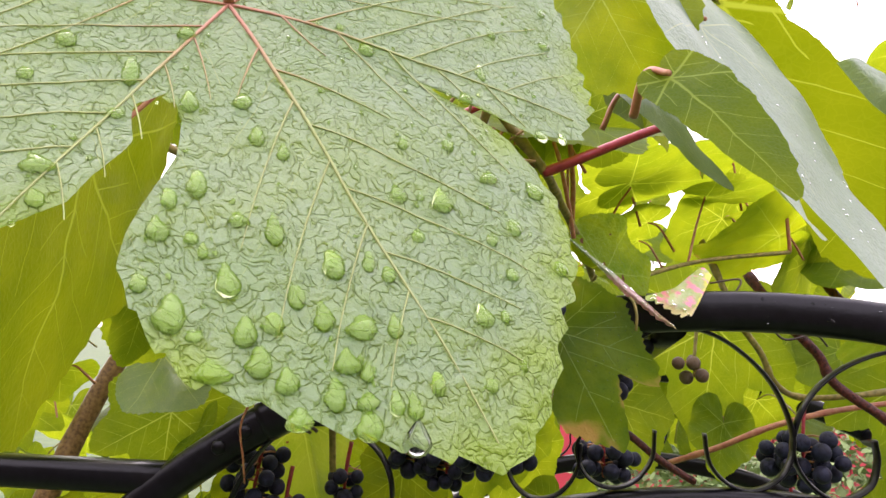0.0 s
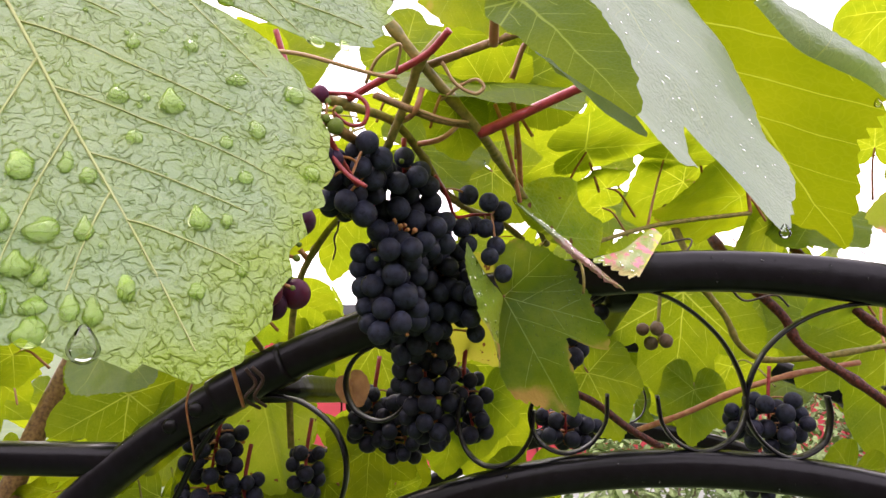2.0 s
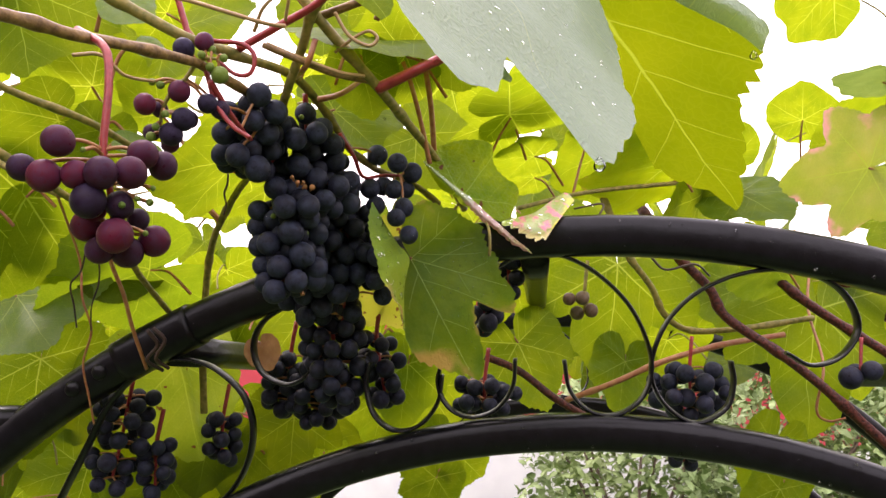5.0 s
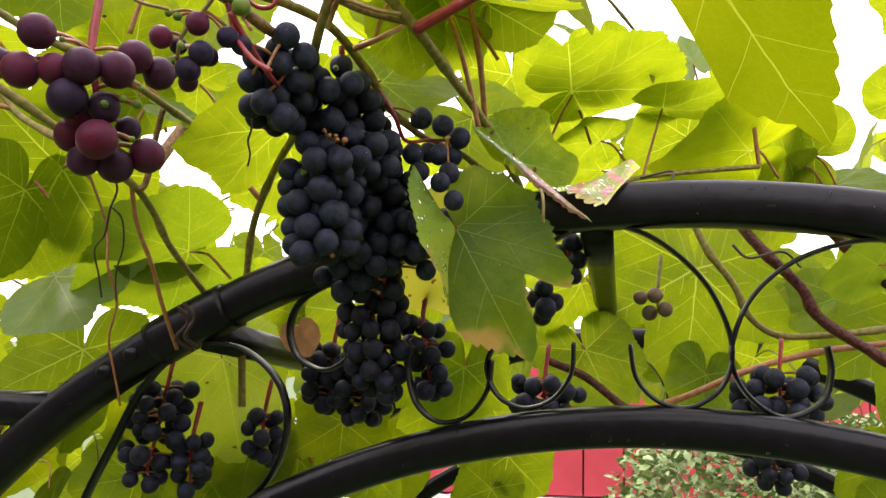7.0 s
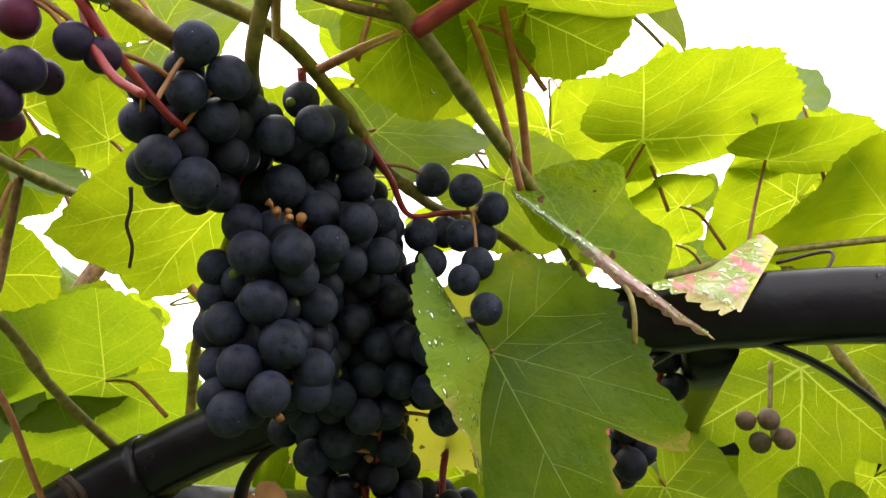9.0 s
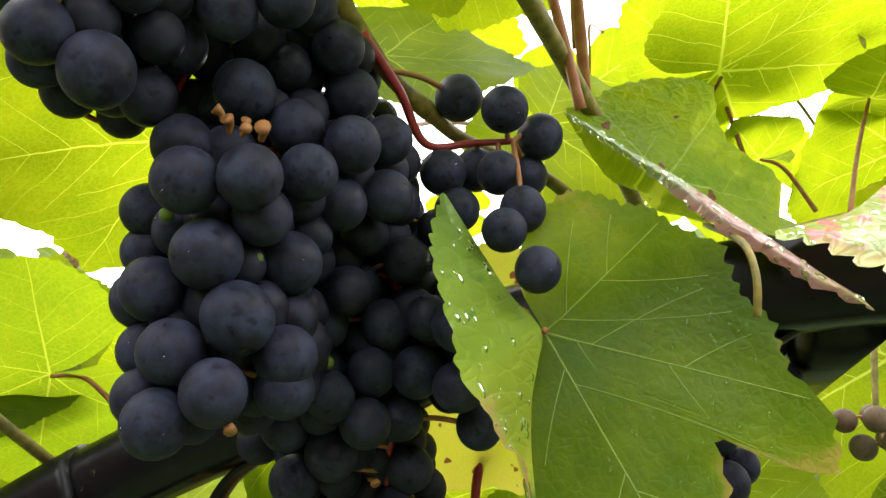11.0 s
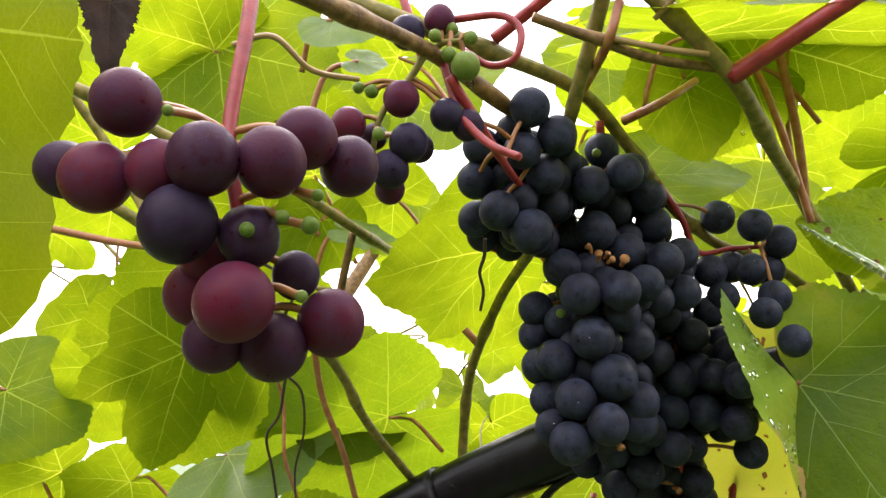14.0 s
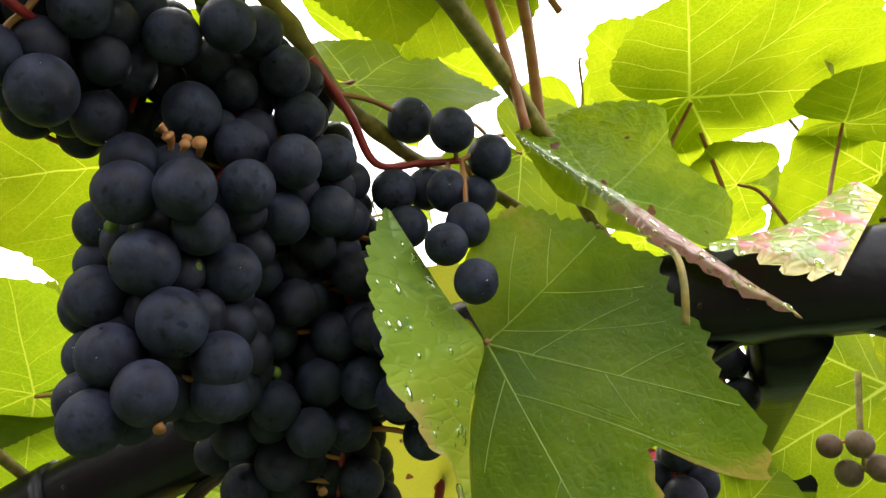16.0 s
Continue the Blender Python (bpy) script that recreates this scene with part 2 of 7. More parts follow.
def leaf_rib_material(name, a, b, through_share=0.6, blush=None):
    m, nt = material(name)
    p = node(nt, "ShaderNodeBsdfPrincipled", Roughness=0.45)
    p.inputs["Base Color"].default_value = (*a, 1)
    if blush:
        # reddened towards the stalk
        co = nt.nodes.new("ShaderNodeTexCoord")
        far = nt.nodes.new("ShaderNodeVectorMath")
        far.operation = "LENGTH"
        nt.links.new(co.outputs["Object"], far.inputs[0])
        nt.links.new(ramp(nt, far.outputs["Value"], [(0.006, blush), (0.026, a)]), p.inputs["Base Color"])
    t = nt.nodes.new("ShaderNodeBsdfTranslucent")
    t.inputs["Color"].default_value = (*b, 1)
    s = nt.nodes.new("ShaderNodeMixShader")
    s.inputs[0].default_value = through_share
    nt.links.new(p.outputs[0], s.inputs[1])
    nt.links.new(t.outputs[0], s.inputs[2])
    finish(nt, s.outputs[0])
    return m


LEAF_FRESH = leaf_material("leaf_fresh", (0.10, 0.165, 0.006), (0.14, 0.21, 0.008), (0.205, 0.285, 0.003), (0.285, 0.35, 0.004), 0.68, spec=0.10, net_show=0.08, rib_glow=(0.54, 0.60, 0.04), puff=0.25)
LEAF_GREEN = leaf_material("leaf_green", (0.06, 0.12, 0.008), (0.095, 0.16, 0.010), (0.205, 0.285, 0.002), (0.28, 0.35, 0.003), 0.63, spec=0.14, net_show=0.07, rib_glow=(0.46, 0.53, 0.04), puff=0.25)
# dimmer, less translucent green: shade under the canopy put into the colour
LEAF_SHADE_TONE = leaf_material("leaf_shade_tone", (0.046, 0.082, 0.006), (0.07, 0.11, 0.009), (0.155, 0.205, 0.0), (0.215, 0.255, 0.001), 0.58, spec=0.20, net_show=0.02, rib_top=(0.13, 0.19, 0.03), rib_glow=(0.30, 0.36, 0.02), puff=0.25)
LEAF_DARK = leaf_material("leaf_dark", (0.065, 0.115, 0.006), (0.135, 0.185, 0.009), (0.32, 0.43, 0.001), (0.50, 0.57, 0.002), 0.58, edge=((0.60, 0.36, 0.10), 0.60), spec=0.30, rough=0.36, relief=0.8, ribs=0.006, rib_top=(0.28, 0.36, 0.10), rib_glow=(0.56, 0.64, 0.06), puff=0.3, net_show=0.06)
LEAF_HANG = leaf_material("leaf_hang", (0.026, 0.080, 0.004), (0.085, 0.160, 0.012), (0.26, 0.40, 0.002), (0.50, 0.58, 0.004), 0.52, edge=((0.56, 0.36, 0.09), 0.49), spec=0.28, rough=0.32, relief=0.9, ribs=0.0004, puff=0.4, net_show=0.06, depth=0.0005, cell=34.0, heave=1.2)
# greyed green takes in some sky sheen; the yellower margin also takes in backlight
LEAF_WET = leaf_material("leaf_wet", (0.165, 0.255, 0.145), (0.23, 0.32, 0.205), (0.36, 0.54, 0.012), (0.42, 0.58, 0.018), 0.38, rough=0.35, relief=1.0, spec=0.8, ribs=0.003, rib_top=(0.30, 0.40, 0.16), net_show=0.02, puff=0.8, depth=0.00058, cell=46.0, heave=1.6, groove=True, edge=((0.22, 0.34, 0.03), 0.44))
LEAF_SHEEN = leaf_material("leaf_sheen", (0.075, 0.14, 0.025), (0.11, 0.17, 0.035), (0.25, 0.38, 0.004), (0.32, 0.44, 0.005), 0.52, rough=0.32, spec=0.7, ribs=0.007, puff=0.3)
# the sky's wet sheen on upturned leaves is put into this grey-green base
LEAF_PALE = leaf_material("leaf_pale", (0.16, 0.225, 0.155), (0.21, 0.275, 0.195), (0.26, 0.40, 0.06), (0.32, 0.44, 0.08), 0.25, rough=0.45, spec=0.45, ribs=0.005, rib_top=(0.24, 0.30, 0.19), puff=0.6, net_show=0.05, depth=0.0012, cell=50.0, heave=0.5)
# lighter than the hanging blade: sky light on the fold put into the colour
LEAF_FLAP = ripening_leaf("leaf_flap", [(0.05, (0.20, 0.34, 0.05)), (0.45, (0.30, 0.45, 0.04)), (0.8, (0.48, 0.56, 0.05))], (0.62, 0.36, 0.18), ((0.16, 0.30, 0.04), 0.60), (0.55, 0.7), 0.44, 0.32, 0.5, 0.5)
LEAF_AUTUMN = leaf_material("leaf_autumn", (0.22, 0.27, 0.06), (0.31, 0.31, 0.09), (0.36, 0.46, 0.02), (0.5, 0.50, 0.05), 0.35, edge=((0.72, 0.36, 0.30), 0.46))
LEAF_YELLOW = leaf_material("leaf_yellow", (0.30, 0.32, 0.05), (0.36, 0.34, 0.06), (0.50, 0.52, 0.03), (0.55, 0.50, 0.06), 0.5, spots=0.66)
LEAF_TORN = leaf_material("leaf_torn", (0.11, 0.18, 0.02), (0.16, 0.23, 0.03), (0.34, 0.46, 0.01), (0.44, 0.52, 0.02), 0.55, spots=0.7)
LEAF_CRINKLED = leaf_material("leaf_crinkled", (0.080, 0.175, 0.004), (0.165, 0.250, 0.008), (0.30, 0.42, 0.003), (0.50, 0.56, 0.006), 0.45, rough=0.5, spec=0.06, relief=1.0, ribs=0.006, spots=0.70, puff=0.8, depth=0.0013, cell=26.0)
# grey-green early stops put the wet rim's silver reflection into the colour; pink is its own
LEAF_RIM = ripening_leaf("leaf_rim", [(0.1, (0.28, 0.40, 0.16)), (0.42, (0.38, 0.42, 0.28)), (0.56, (0.52, 0.32, 0.33)), (0.86, (0.66, 0.44, 0.40)), (1.0, (0.64, 0.54, 0.20))], (0.60, 0.28, 0.30), ((0.34, 0.12, 0.11), 0.60), (0.3, 0.6), 0.3, 0.16, 1.0, 0.9)
# darker green stops near the tip put shade on the lobe into the colour
LEAF_BLUSH = ripening_leaf("leaf_blush", [(0.1, (0.34, 0.46, 0.08)), (0.5, (0.46, 0.50, 0.22)), (0.72, (0.30, 0.40, 0.12)), (0.92, (0.34, 0.38, 0.06)), (1.0, (0.66, 0.62, 0.03))], (0.74, 0.64, 0.26), ((0.74, 0.24, 0.28), 0.50), (0.2, 0.5), 0.34, 0.14, 0.9, 0.6)
LEAF_TAN = leaf_material("leaf_tan", (0.26, 0.11, 0.06), (0.34, 0.16, 0.09), (0.42, 0.20, 0.09), (0.50, 0.26, 0.12), 0.4, rough=0.6, spec=0.2, ribs=0.006, rib_top=(0.30, 0.16, 0.10), rib_glow=(0.4, 0.24, 0.12))
LEAF_DRY = leaf_material("leaf_dry", (0.02, 0.010, 0.008), (0.04, 0.022, 0.015), (0.02, 0.012, 0.006), (0.03, 0.02, 0.01), 0.2, rough=0.6, spec=0.2, ribs=0.006, rib_top=(0.05, 0.03, 0.02), rib_glow=(0.03, 0.02, 0.01), net_show=0.0)


def plain_material(name, a, b, scale, rough, relief=0.2, depth=0.0005, spec=0.5, metal=0.0, coat=0.0):
    m, nt = material(name)
    co = nt.nodes.new("ShaderNodeTexCoord")
    info = nt.nodes.new("ShaderNodeObjectInfo")
    n = node(nt, "ShaderNodeTexNoise", Scale=scale, Detail=6.0)
    off = nt.nodes.new("ShaderNodeVectorMath")
    off.operation = "ADD"
    nt.links.new(co.outputs["Object"], off.inputs[0])
    nt.links.new(info.outputs["Random"], off.inputs[1])
    nt.links.new(off.outputs[0], n.inputs["Vector"])
    col = ramp(nt, n.outputs["Fac"], [(0.3, a), (0.7, b)])
    bump = node(nt, "ShaderNodeBump", Strength=relief, Distance=depth)
    nt.links.new(n.outputs["Fac"], bump.inputs["Height"])
    p = node(nt, "ShaderNodeBsdfPrincipled", Roughness=rough, Metallic=metal)
    p.inputs["Specular IOR Level"].default_value = spec
    p.inputs["Coat Weight"].default_value = coat
    nt.links.new(col, p.inputs["Base Color"])
    nt.links.new(bump.outputs[0], p.inputs["Normal"])
    finish(nt, p.outputs[0])
    return m


def berry_material(name, skin_a, skin_b, bloom, share):
    """Grape skin under a powdery wax bloom that is rubbed off in spots."""
    m, nt = material(name)
    co = nt.nodes.new("ShaderNodeTexCoord")
    info = nt.nodes.new("ShaderNodeObjectInfo")
    off = nt.nodes.new("ShaderNodeVectorMath")
    off.operation = "MULTIPLY_ADD"
    nt.links.new(info.outputs["Random"], off.inputs[0])
    off.inputs[1].default_value = (17, 17, 17)
    nt.links.new(co.outputs["Object"], off.inputs[2])
    soft = node(nt, "ShaderNodeTexNoise", Scale=1.5, Detail=4.0)
    grain = node(nt, "ShaderNodeTexNoise", Scale=9.0, Detail=5.0)
    spot = node(nt, "ShaderNodeTexNoise", Scale=3.2, Detail=1.0)
    for n in (soft, grain, spot):
        nt.links.new(off.outputs[0], n.inputs["Vector"])
    skin = mix(nt, info.outputs["Random"], skin_a, skin_b)
    cover = ramp(nt, soft.outputs["Fac"], [(0.34, (share * 0.35,) * 3), (0.66, (share * 1.2,) * 3)])
    rubbed = ramp(nt, spot.outputs["Fac"], [(0.58, (1, 1, 1)), (0.71, (0.35, 0.35, 0.35))])
    dust = ramp(nt, grain.outputs["Fac"], [(0.3, (0.75, 0.75, 0.75)), (0.7, (1, 1, 1))])
    mul = nt.nodes.new("ShaderNodeMath")
    mul.operation = "MULTIPLY"
    nt.links.new(cover, mul.inputs[0])
    nt.links.new(rubbed, mul.inputs[1])
    mul2 = nt.nodes.new("ShaderNodeMath")
    mul2.operation = "MULTIPLY"
    nt.links.new(mul.outputs[0], mul2.inputs[0])
    nt.links.new(dust, mul2.inputs[1])
    col = mix(nt, mul2.outputs[0], skin, bloom)
    p = node(nt, "ShaderNodeBsdfPrincipled", Roughness=0.5)
    p.inputs["Specular IOR Level"].default_value = 0.14
    nt.links.new(col, p.inputs["Base Color"])
    rg = ramp(nt, mul2.outputs[0], [(0.0, (0.12,) * 3), (0.10, (0.36,) * 3), (0.3, (0.6,) * 3)])
    nt.links.new(rg, p.inputs["Roughness"])
    bump = node(nt, "ShaderNodeBump", Strength=0.05, Distance=0.05)
    nt.links.new(grain.outputs["Fac"], bump.inputs["Height"])
    nt.links.new(bump.outputs[0], p.inputs["Normal"])
    finish(nt, p.outputs[0])
    return m


BERRY_BLUE = berry_material("berry_blue", (0.003, 0.0035, 0.006), (0.006, 0.004, 0.008), (0.060, 0.076, 0.132), 0.42)
# weaker bloom than the blue berries: shade on inner and low grapes put into colour
BERRY_SHADED = berry_material("berry_shaded", (0.003, 0.003, 0.005), (0.006, 0.003, 0.006), (0.052, 0.065, 0.110), 0.36)
BERRY_PURPLE = berry_material("berry_purple", (0.120, 0.007, 0.022), (0.007, 0.004, 0.014), (0.050, 0.042, 0.095), 0.36)
BERRY_GREEN = berry_material("berry_green", (0.075, 0.135, 0.012), (0.11, 0.16, 0.018), (0.22, 0.27, 0.12), 0.22)
BERRY_TAN = berry_material("berry_tan", (0.10, 0.05, 0.03), (0.085, 0.065, 0.03), (0.22, 0.19, 0.15), 0.25)
VEIN_PALE = leaf_rib_material("vein_pale", (0.34, 0.44, 0.12), (0.66, 0.78, 0.16))
VEIN_BLUSH = leaf_rib_material("vein_blush", (0.40, 0.46, 0.17), (0.5, 0.55, 0.10), 0.2, (0.55, 0.24, 0.16))
VEIN_SOFT = leaf_rib_material("vein_soft", (0.42, 0.46, 0.20), (0.42, 0.58, 0.10), 0.2)
STALK_RED = plain_material("stalk_red", (0.20, 0.010, 0.018), (0.30, 0.030, 0.028), 260, 0.4, 0.7, 0.0006)
STALK_PINK = plain_material("stalk_pink", (0.26, 0.07, 0.035), (0.34, 0.17, 0.06), 220, 0.45, 0.7, 0.0006)
STALK_TAN = plain_material("stalk_tan", (0.24, 0.09, 0.025), (0.34, 0.16, 0.05), 120, 0.5, 0.5)
CANE_GREEN = plain_material("cane_green", (0.10, 0.10, 0.018), (0.26, 0.20, 0.05), 240, 0.5, 0.9, 0.0008, spec=0.3)
CANE_BROWN = plain_material("cane_brown", (0.085, 0.045, 0.016), (0.25, 0.15, 0.05), 260, 0.5, 1.0, 0.0009, spec=0.3)
CANE_RED = plain_material("cane_red", (0.010, 0.004, 0.004), (0.12, 0.030, 0.018), 300, 0.5, 1.0, 0.0016, spec=0.25)
TENDRIL = plain_material("tendril", (0.016, 0.007, 0.006), (0.045, 0.018, 0.012), 60, 0.5)
TENDRIL_TAN = plain_material("tendril_tan", (0.26, 0.17, 0.06), (0.33, 0.2, 0.08), 60, 0.5)
IRON = plain_material("black_iron", (0.0018, 0.0018, 0.0026), (0.005, 0.005, 0.007), 120, 0.28, 0.6, 0.0006, spec=0.22)


def water_material(name, tint, caught_light):
    """Water: clear, with a sharp sheen of the sky, and bright green put in for the light that a thick drop would focus.
    """
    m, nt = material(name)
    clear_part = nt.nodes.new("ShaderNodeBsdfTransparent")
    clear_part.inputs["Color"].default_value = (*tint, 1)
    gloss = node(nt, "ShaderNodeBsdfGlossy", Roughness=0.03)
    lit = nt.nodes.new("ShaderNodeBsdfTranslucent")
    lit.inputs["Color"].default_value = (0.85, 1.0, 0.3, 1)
    caught_green = nt.nodes.new("ShaderNodeBsdfDiffuse")
    caught_green.inputs["Color"].default_value = (0.44, 0.80, 0.06, 1)
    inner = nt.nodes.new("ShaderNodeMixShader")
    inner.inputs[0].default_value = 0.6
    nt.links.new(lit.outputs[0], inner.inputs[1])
    nt.links.new(caught_green.outputs[0], inner.inputs[2])
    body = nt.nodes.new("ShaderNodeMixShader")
    body.inputs[0].default_value = caught_light
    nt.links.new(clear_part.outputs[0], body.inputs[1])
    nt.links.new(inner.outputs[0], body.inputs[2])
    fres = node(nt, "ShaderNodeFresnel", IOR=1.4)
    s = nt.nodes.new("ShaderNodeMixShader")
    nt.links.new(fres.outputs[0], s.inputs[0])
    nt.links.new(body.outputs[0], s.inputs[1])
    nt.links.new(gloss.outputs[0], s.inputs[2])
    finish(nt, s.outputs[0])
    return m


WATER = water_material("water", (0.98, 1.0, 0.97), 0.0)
# green tint and added green stand in for light gathered in each drop
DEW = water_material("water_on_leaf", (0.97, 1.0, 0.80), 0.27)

# ---- leaves ----
PLAIN = [(0, 1), (12, 0.9), (25, 0.82), (36, 0.76), (47, 0.79), (58, 0.86), (70, 0.8), (85, 0.71), (98, 0.72), (112, 0.72), (135, 0.62), (155, 0.5), (168, 0.32), (177, 0.06)]
LOBED = [(0, 1), (12, 0.88), (24, 0.76), (33, 0.6), (38, 0.56), (46, 0.7), (58, 0.86), (70, 0.78), (84, 0.62), (92, 0.6), (108, 0.7), (130, 0.64), (155, 0.5), (168, 0.34), (177, 0.06)]
ROUND = [(0, 1), (15, 0.93), (35, 0.86), (55, 0.87), (75, 0.82), (100, 0.78), (130, 0.68), (155, 0.52), (168, 0.3), (177, 0.06)]


def both_sides(half):
    return [(-a, r) for a, r in half[::-1] if a] + list(half)


class Leaf:
    """The bent surface of one leaf, with x to the tip, y to one side and z up from its face."""

    def __init__(self, length, outline=None, fold=(0, 0), droop=0.0, curl=0.0, wave=0.04, seed=0, teeth=0.05, count=58, quilt=0.0, sides=0.0, crease=0.0, swing=None):
        self.turn = radians(crease)
        self.swing = swing
        self.length, self.fold, self.droop, self.curl, self.wave = length, fold, droop, curl, wave
        self.seed, self.teeth, self.count, self.quilt, self.sides = seed, teeth, count, quilt, sides
        rows = outline or both_sides(PLAIN)
        self.angles, self.radii = np.array([a for a, _ in rows], float), np.array([r for _, r in rows], float)

    def reach(self, a):
        r = float(np.interp(a, self.angles, self.radii))
        k = a / 360 * self.count * 1.25 + 0.6 * noise.noise((a * 0.05, self.seed, 0))
        saw = k - math.floor(k)
        tooth = (saw / 0.75 if saw < 0.75 else (1 - saw) / 0.25) - 0.5
        fade = max(0.0, min(1.0, (170 - abs(a)) / 20))
        return r * (1 + fade * self.teeth * (tooth * (0.75 + 0.5 * noise.noise((k * 0.37, 3.1, self.seed))) + 0.9 * noise.noise((a * 0.09, self.seed, 5))))

    def place(self, x, y, lift=0.0):
        """The bent place of the flat point x, y, in parts of the length."""
        s = self.seed * 7.3
        rho = math.hypot(x, y)
        z = self.wave * (noise.noise((x * 2.1 + s, y * 2.1, s)) + 0.45 * noise.noise((x * 5 + s, y * 5, s)))
        z -= self.curl * rho ** 3
        if self.quilt:
            # blade puffed up between the side veins
            z += self.quilt * min(1, rho * 3) * (abs(noise.noise((x * 9 + s, y * 9, 1))) * 1.1 + 0.55 * abs(noise.noise((x * 20, y * 20 + s, 2))) + 0.3 * abs(noise.noise((x * 44 + s, y * 44, 3))))
        z += lift
        if self.turn:
            c, s2 = math.cos(self.turn), math.sin(self.turn)
            x, y = c * x + s2 * y, c * y - s2 * x
        ang = self.fold[1] if y > 0 else self.fold[0]
        ang = radians(ang) * min(1.0, abs(y) / 0.08)
        yy, zz = y * math.cos(ang), z + abs(y) * math.sin(ang)
        if self.turn:
            x, yy = c * x - s2 * yy, c * yy + s2 * x
        if self.sides:
            zz -= self.sides * y * y
        if self.droop:
            k = self.droop
            b = k * x
            if x > 0 and abs(b) > 1e-6:
                xx, dz = math.sin(b) / k, -(1 - math.cos(b)) / k
                return Vector((xx + zz * math.sin(b), yy, dz + zz * math.cos(b))) * self.length
        return Vector((x, yy, zz)) * self.length

    def blade(self, around=110, rings=9, hole=None):
        verts, uvs, rims, faces = [self.place(0, 0)], [(0, 0)], [0.0], []
        angles = np.linspace(-177, 177, around)
        if self.swing:
            angles = np.array(sorted(list(angles) + [-47.0, -46.98, -38.92, -38.9]))
            around = len(angles)
        for a in angles:
            full = self.reach(a)
            plain = float(np.interp(a, self.angles, self.radii))
            for j in range(1, rings + 1):
                s = (j / rings) ** 0.85
                r = s * (plain + (full - plain) * s ** 5)
                turned = radians(self.swing(a, r) if self.swing else a)
                x, y = r * math.cos(turned), r * math.sin(turned)
                verts.append(self.place(x, y))
                uvs.append((x, y))
                rims.append(s)
        for i in range(around - 1):
            p, q = 1 + i * rings, 1 + (i + 1) * rings
            if self.swing and angles[i + 1] - angles[i] < 0.03:
                continue
            faces.append((0, p, q))
            for j in range(rings - 1):
                faces.append((p + j, p + j + 1, q + j + 1, q + j))
        me = bpy.data.meshes.new("blade")
        me.from_pydata([tuple(v) for v in verts], [], faces)
        layer = me.uv_layers.new(name="leaf")
        index = np.empty(len(me.loops), int)
        me.loops.foreach_get("vertex_index", index)
        layer.data.foreach_set("uv", np.array(uvs)[index].ravel())
        rim = me.attributes.new("rim", "FLOAT", "POINT")
        rim.data.foreach_set("value", rims)
        return me

    def veins(self, fine=4, thick=0.011, mains=(0, 55, -55, 112, -112), lift=0.0):
        bm = bmesh.new()

        def vein(x0, y0, a, length, r, bend):
            line, x, y = [], x0, y0
            n = 10
            for i in range(n + 1):
                line.append(self.place(x, y, lift))
                a2 = radians(a + bend * i / n)
                x, y = x + length / n * math.cos(a2), y + length / n * math.sin(a2)
            sweep(bm, line, lambda t: self.length * r * (1 - 0.85 * t) + 0.00008, 5, cap=False)

        for m in mains:
            whole = 0.95 * float(np.interp(m, self.angles, self.radii))
            main_r = thick * (1 if m == 0 else 0.8 if abs(m) < 80 else 0.6)
            vein(0, 0, m, whole, main_r, 0)
            for k in range(fine):
                f = 0.16 + 0.72 * k / max(1, fine)
                for side in (1, -1):
                    at = f + 0.03 * side
                    x0, y0 = whole * at * math.cos(radians(m)), whole * at * math.sin(radians(m))
                    a = m + side * 46
                    long = 0.12
                    while long < 0.6:
                        x1, y1 = x0 + long * math.cos(radians(a)), y0 + long * math.sin(radians(a))
                        ang = math.degrees(math.atan2(y1, x1))
                        if math.hypot(x1, y1) > 0.93 * float(np.interp(ang, self.angles, self.radii)):
                            break
                        if m and side * m < 0 and abs(ang) < abs(m) * 0.52 or m == 0 and abs(ang) > 27:
                            break
                        long += 0.03
                    vein(x0, y0, a, long * 0.84, main_r * 0.36 * (1.1 - f * 0.5), -side * 10)
        return bm


def leaf_pose(base, tip, side, face_up=True):
    b, t, s = Vector(base), Vector(tip), Vector(side)
    x = (t - b).normalized()
    y = s - b
    y = (y - x * x.dot(y)).normalized()
    z = x.cross(y)
    if face_up and z.z < 0:
        y, z = -y, -z
    return Matrix((x, y, z)).transposed().to_4x4(), (t - b).length


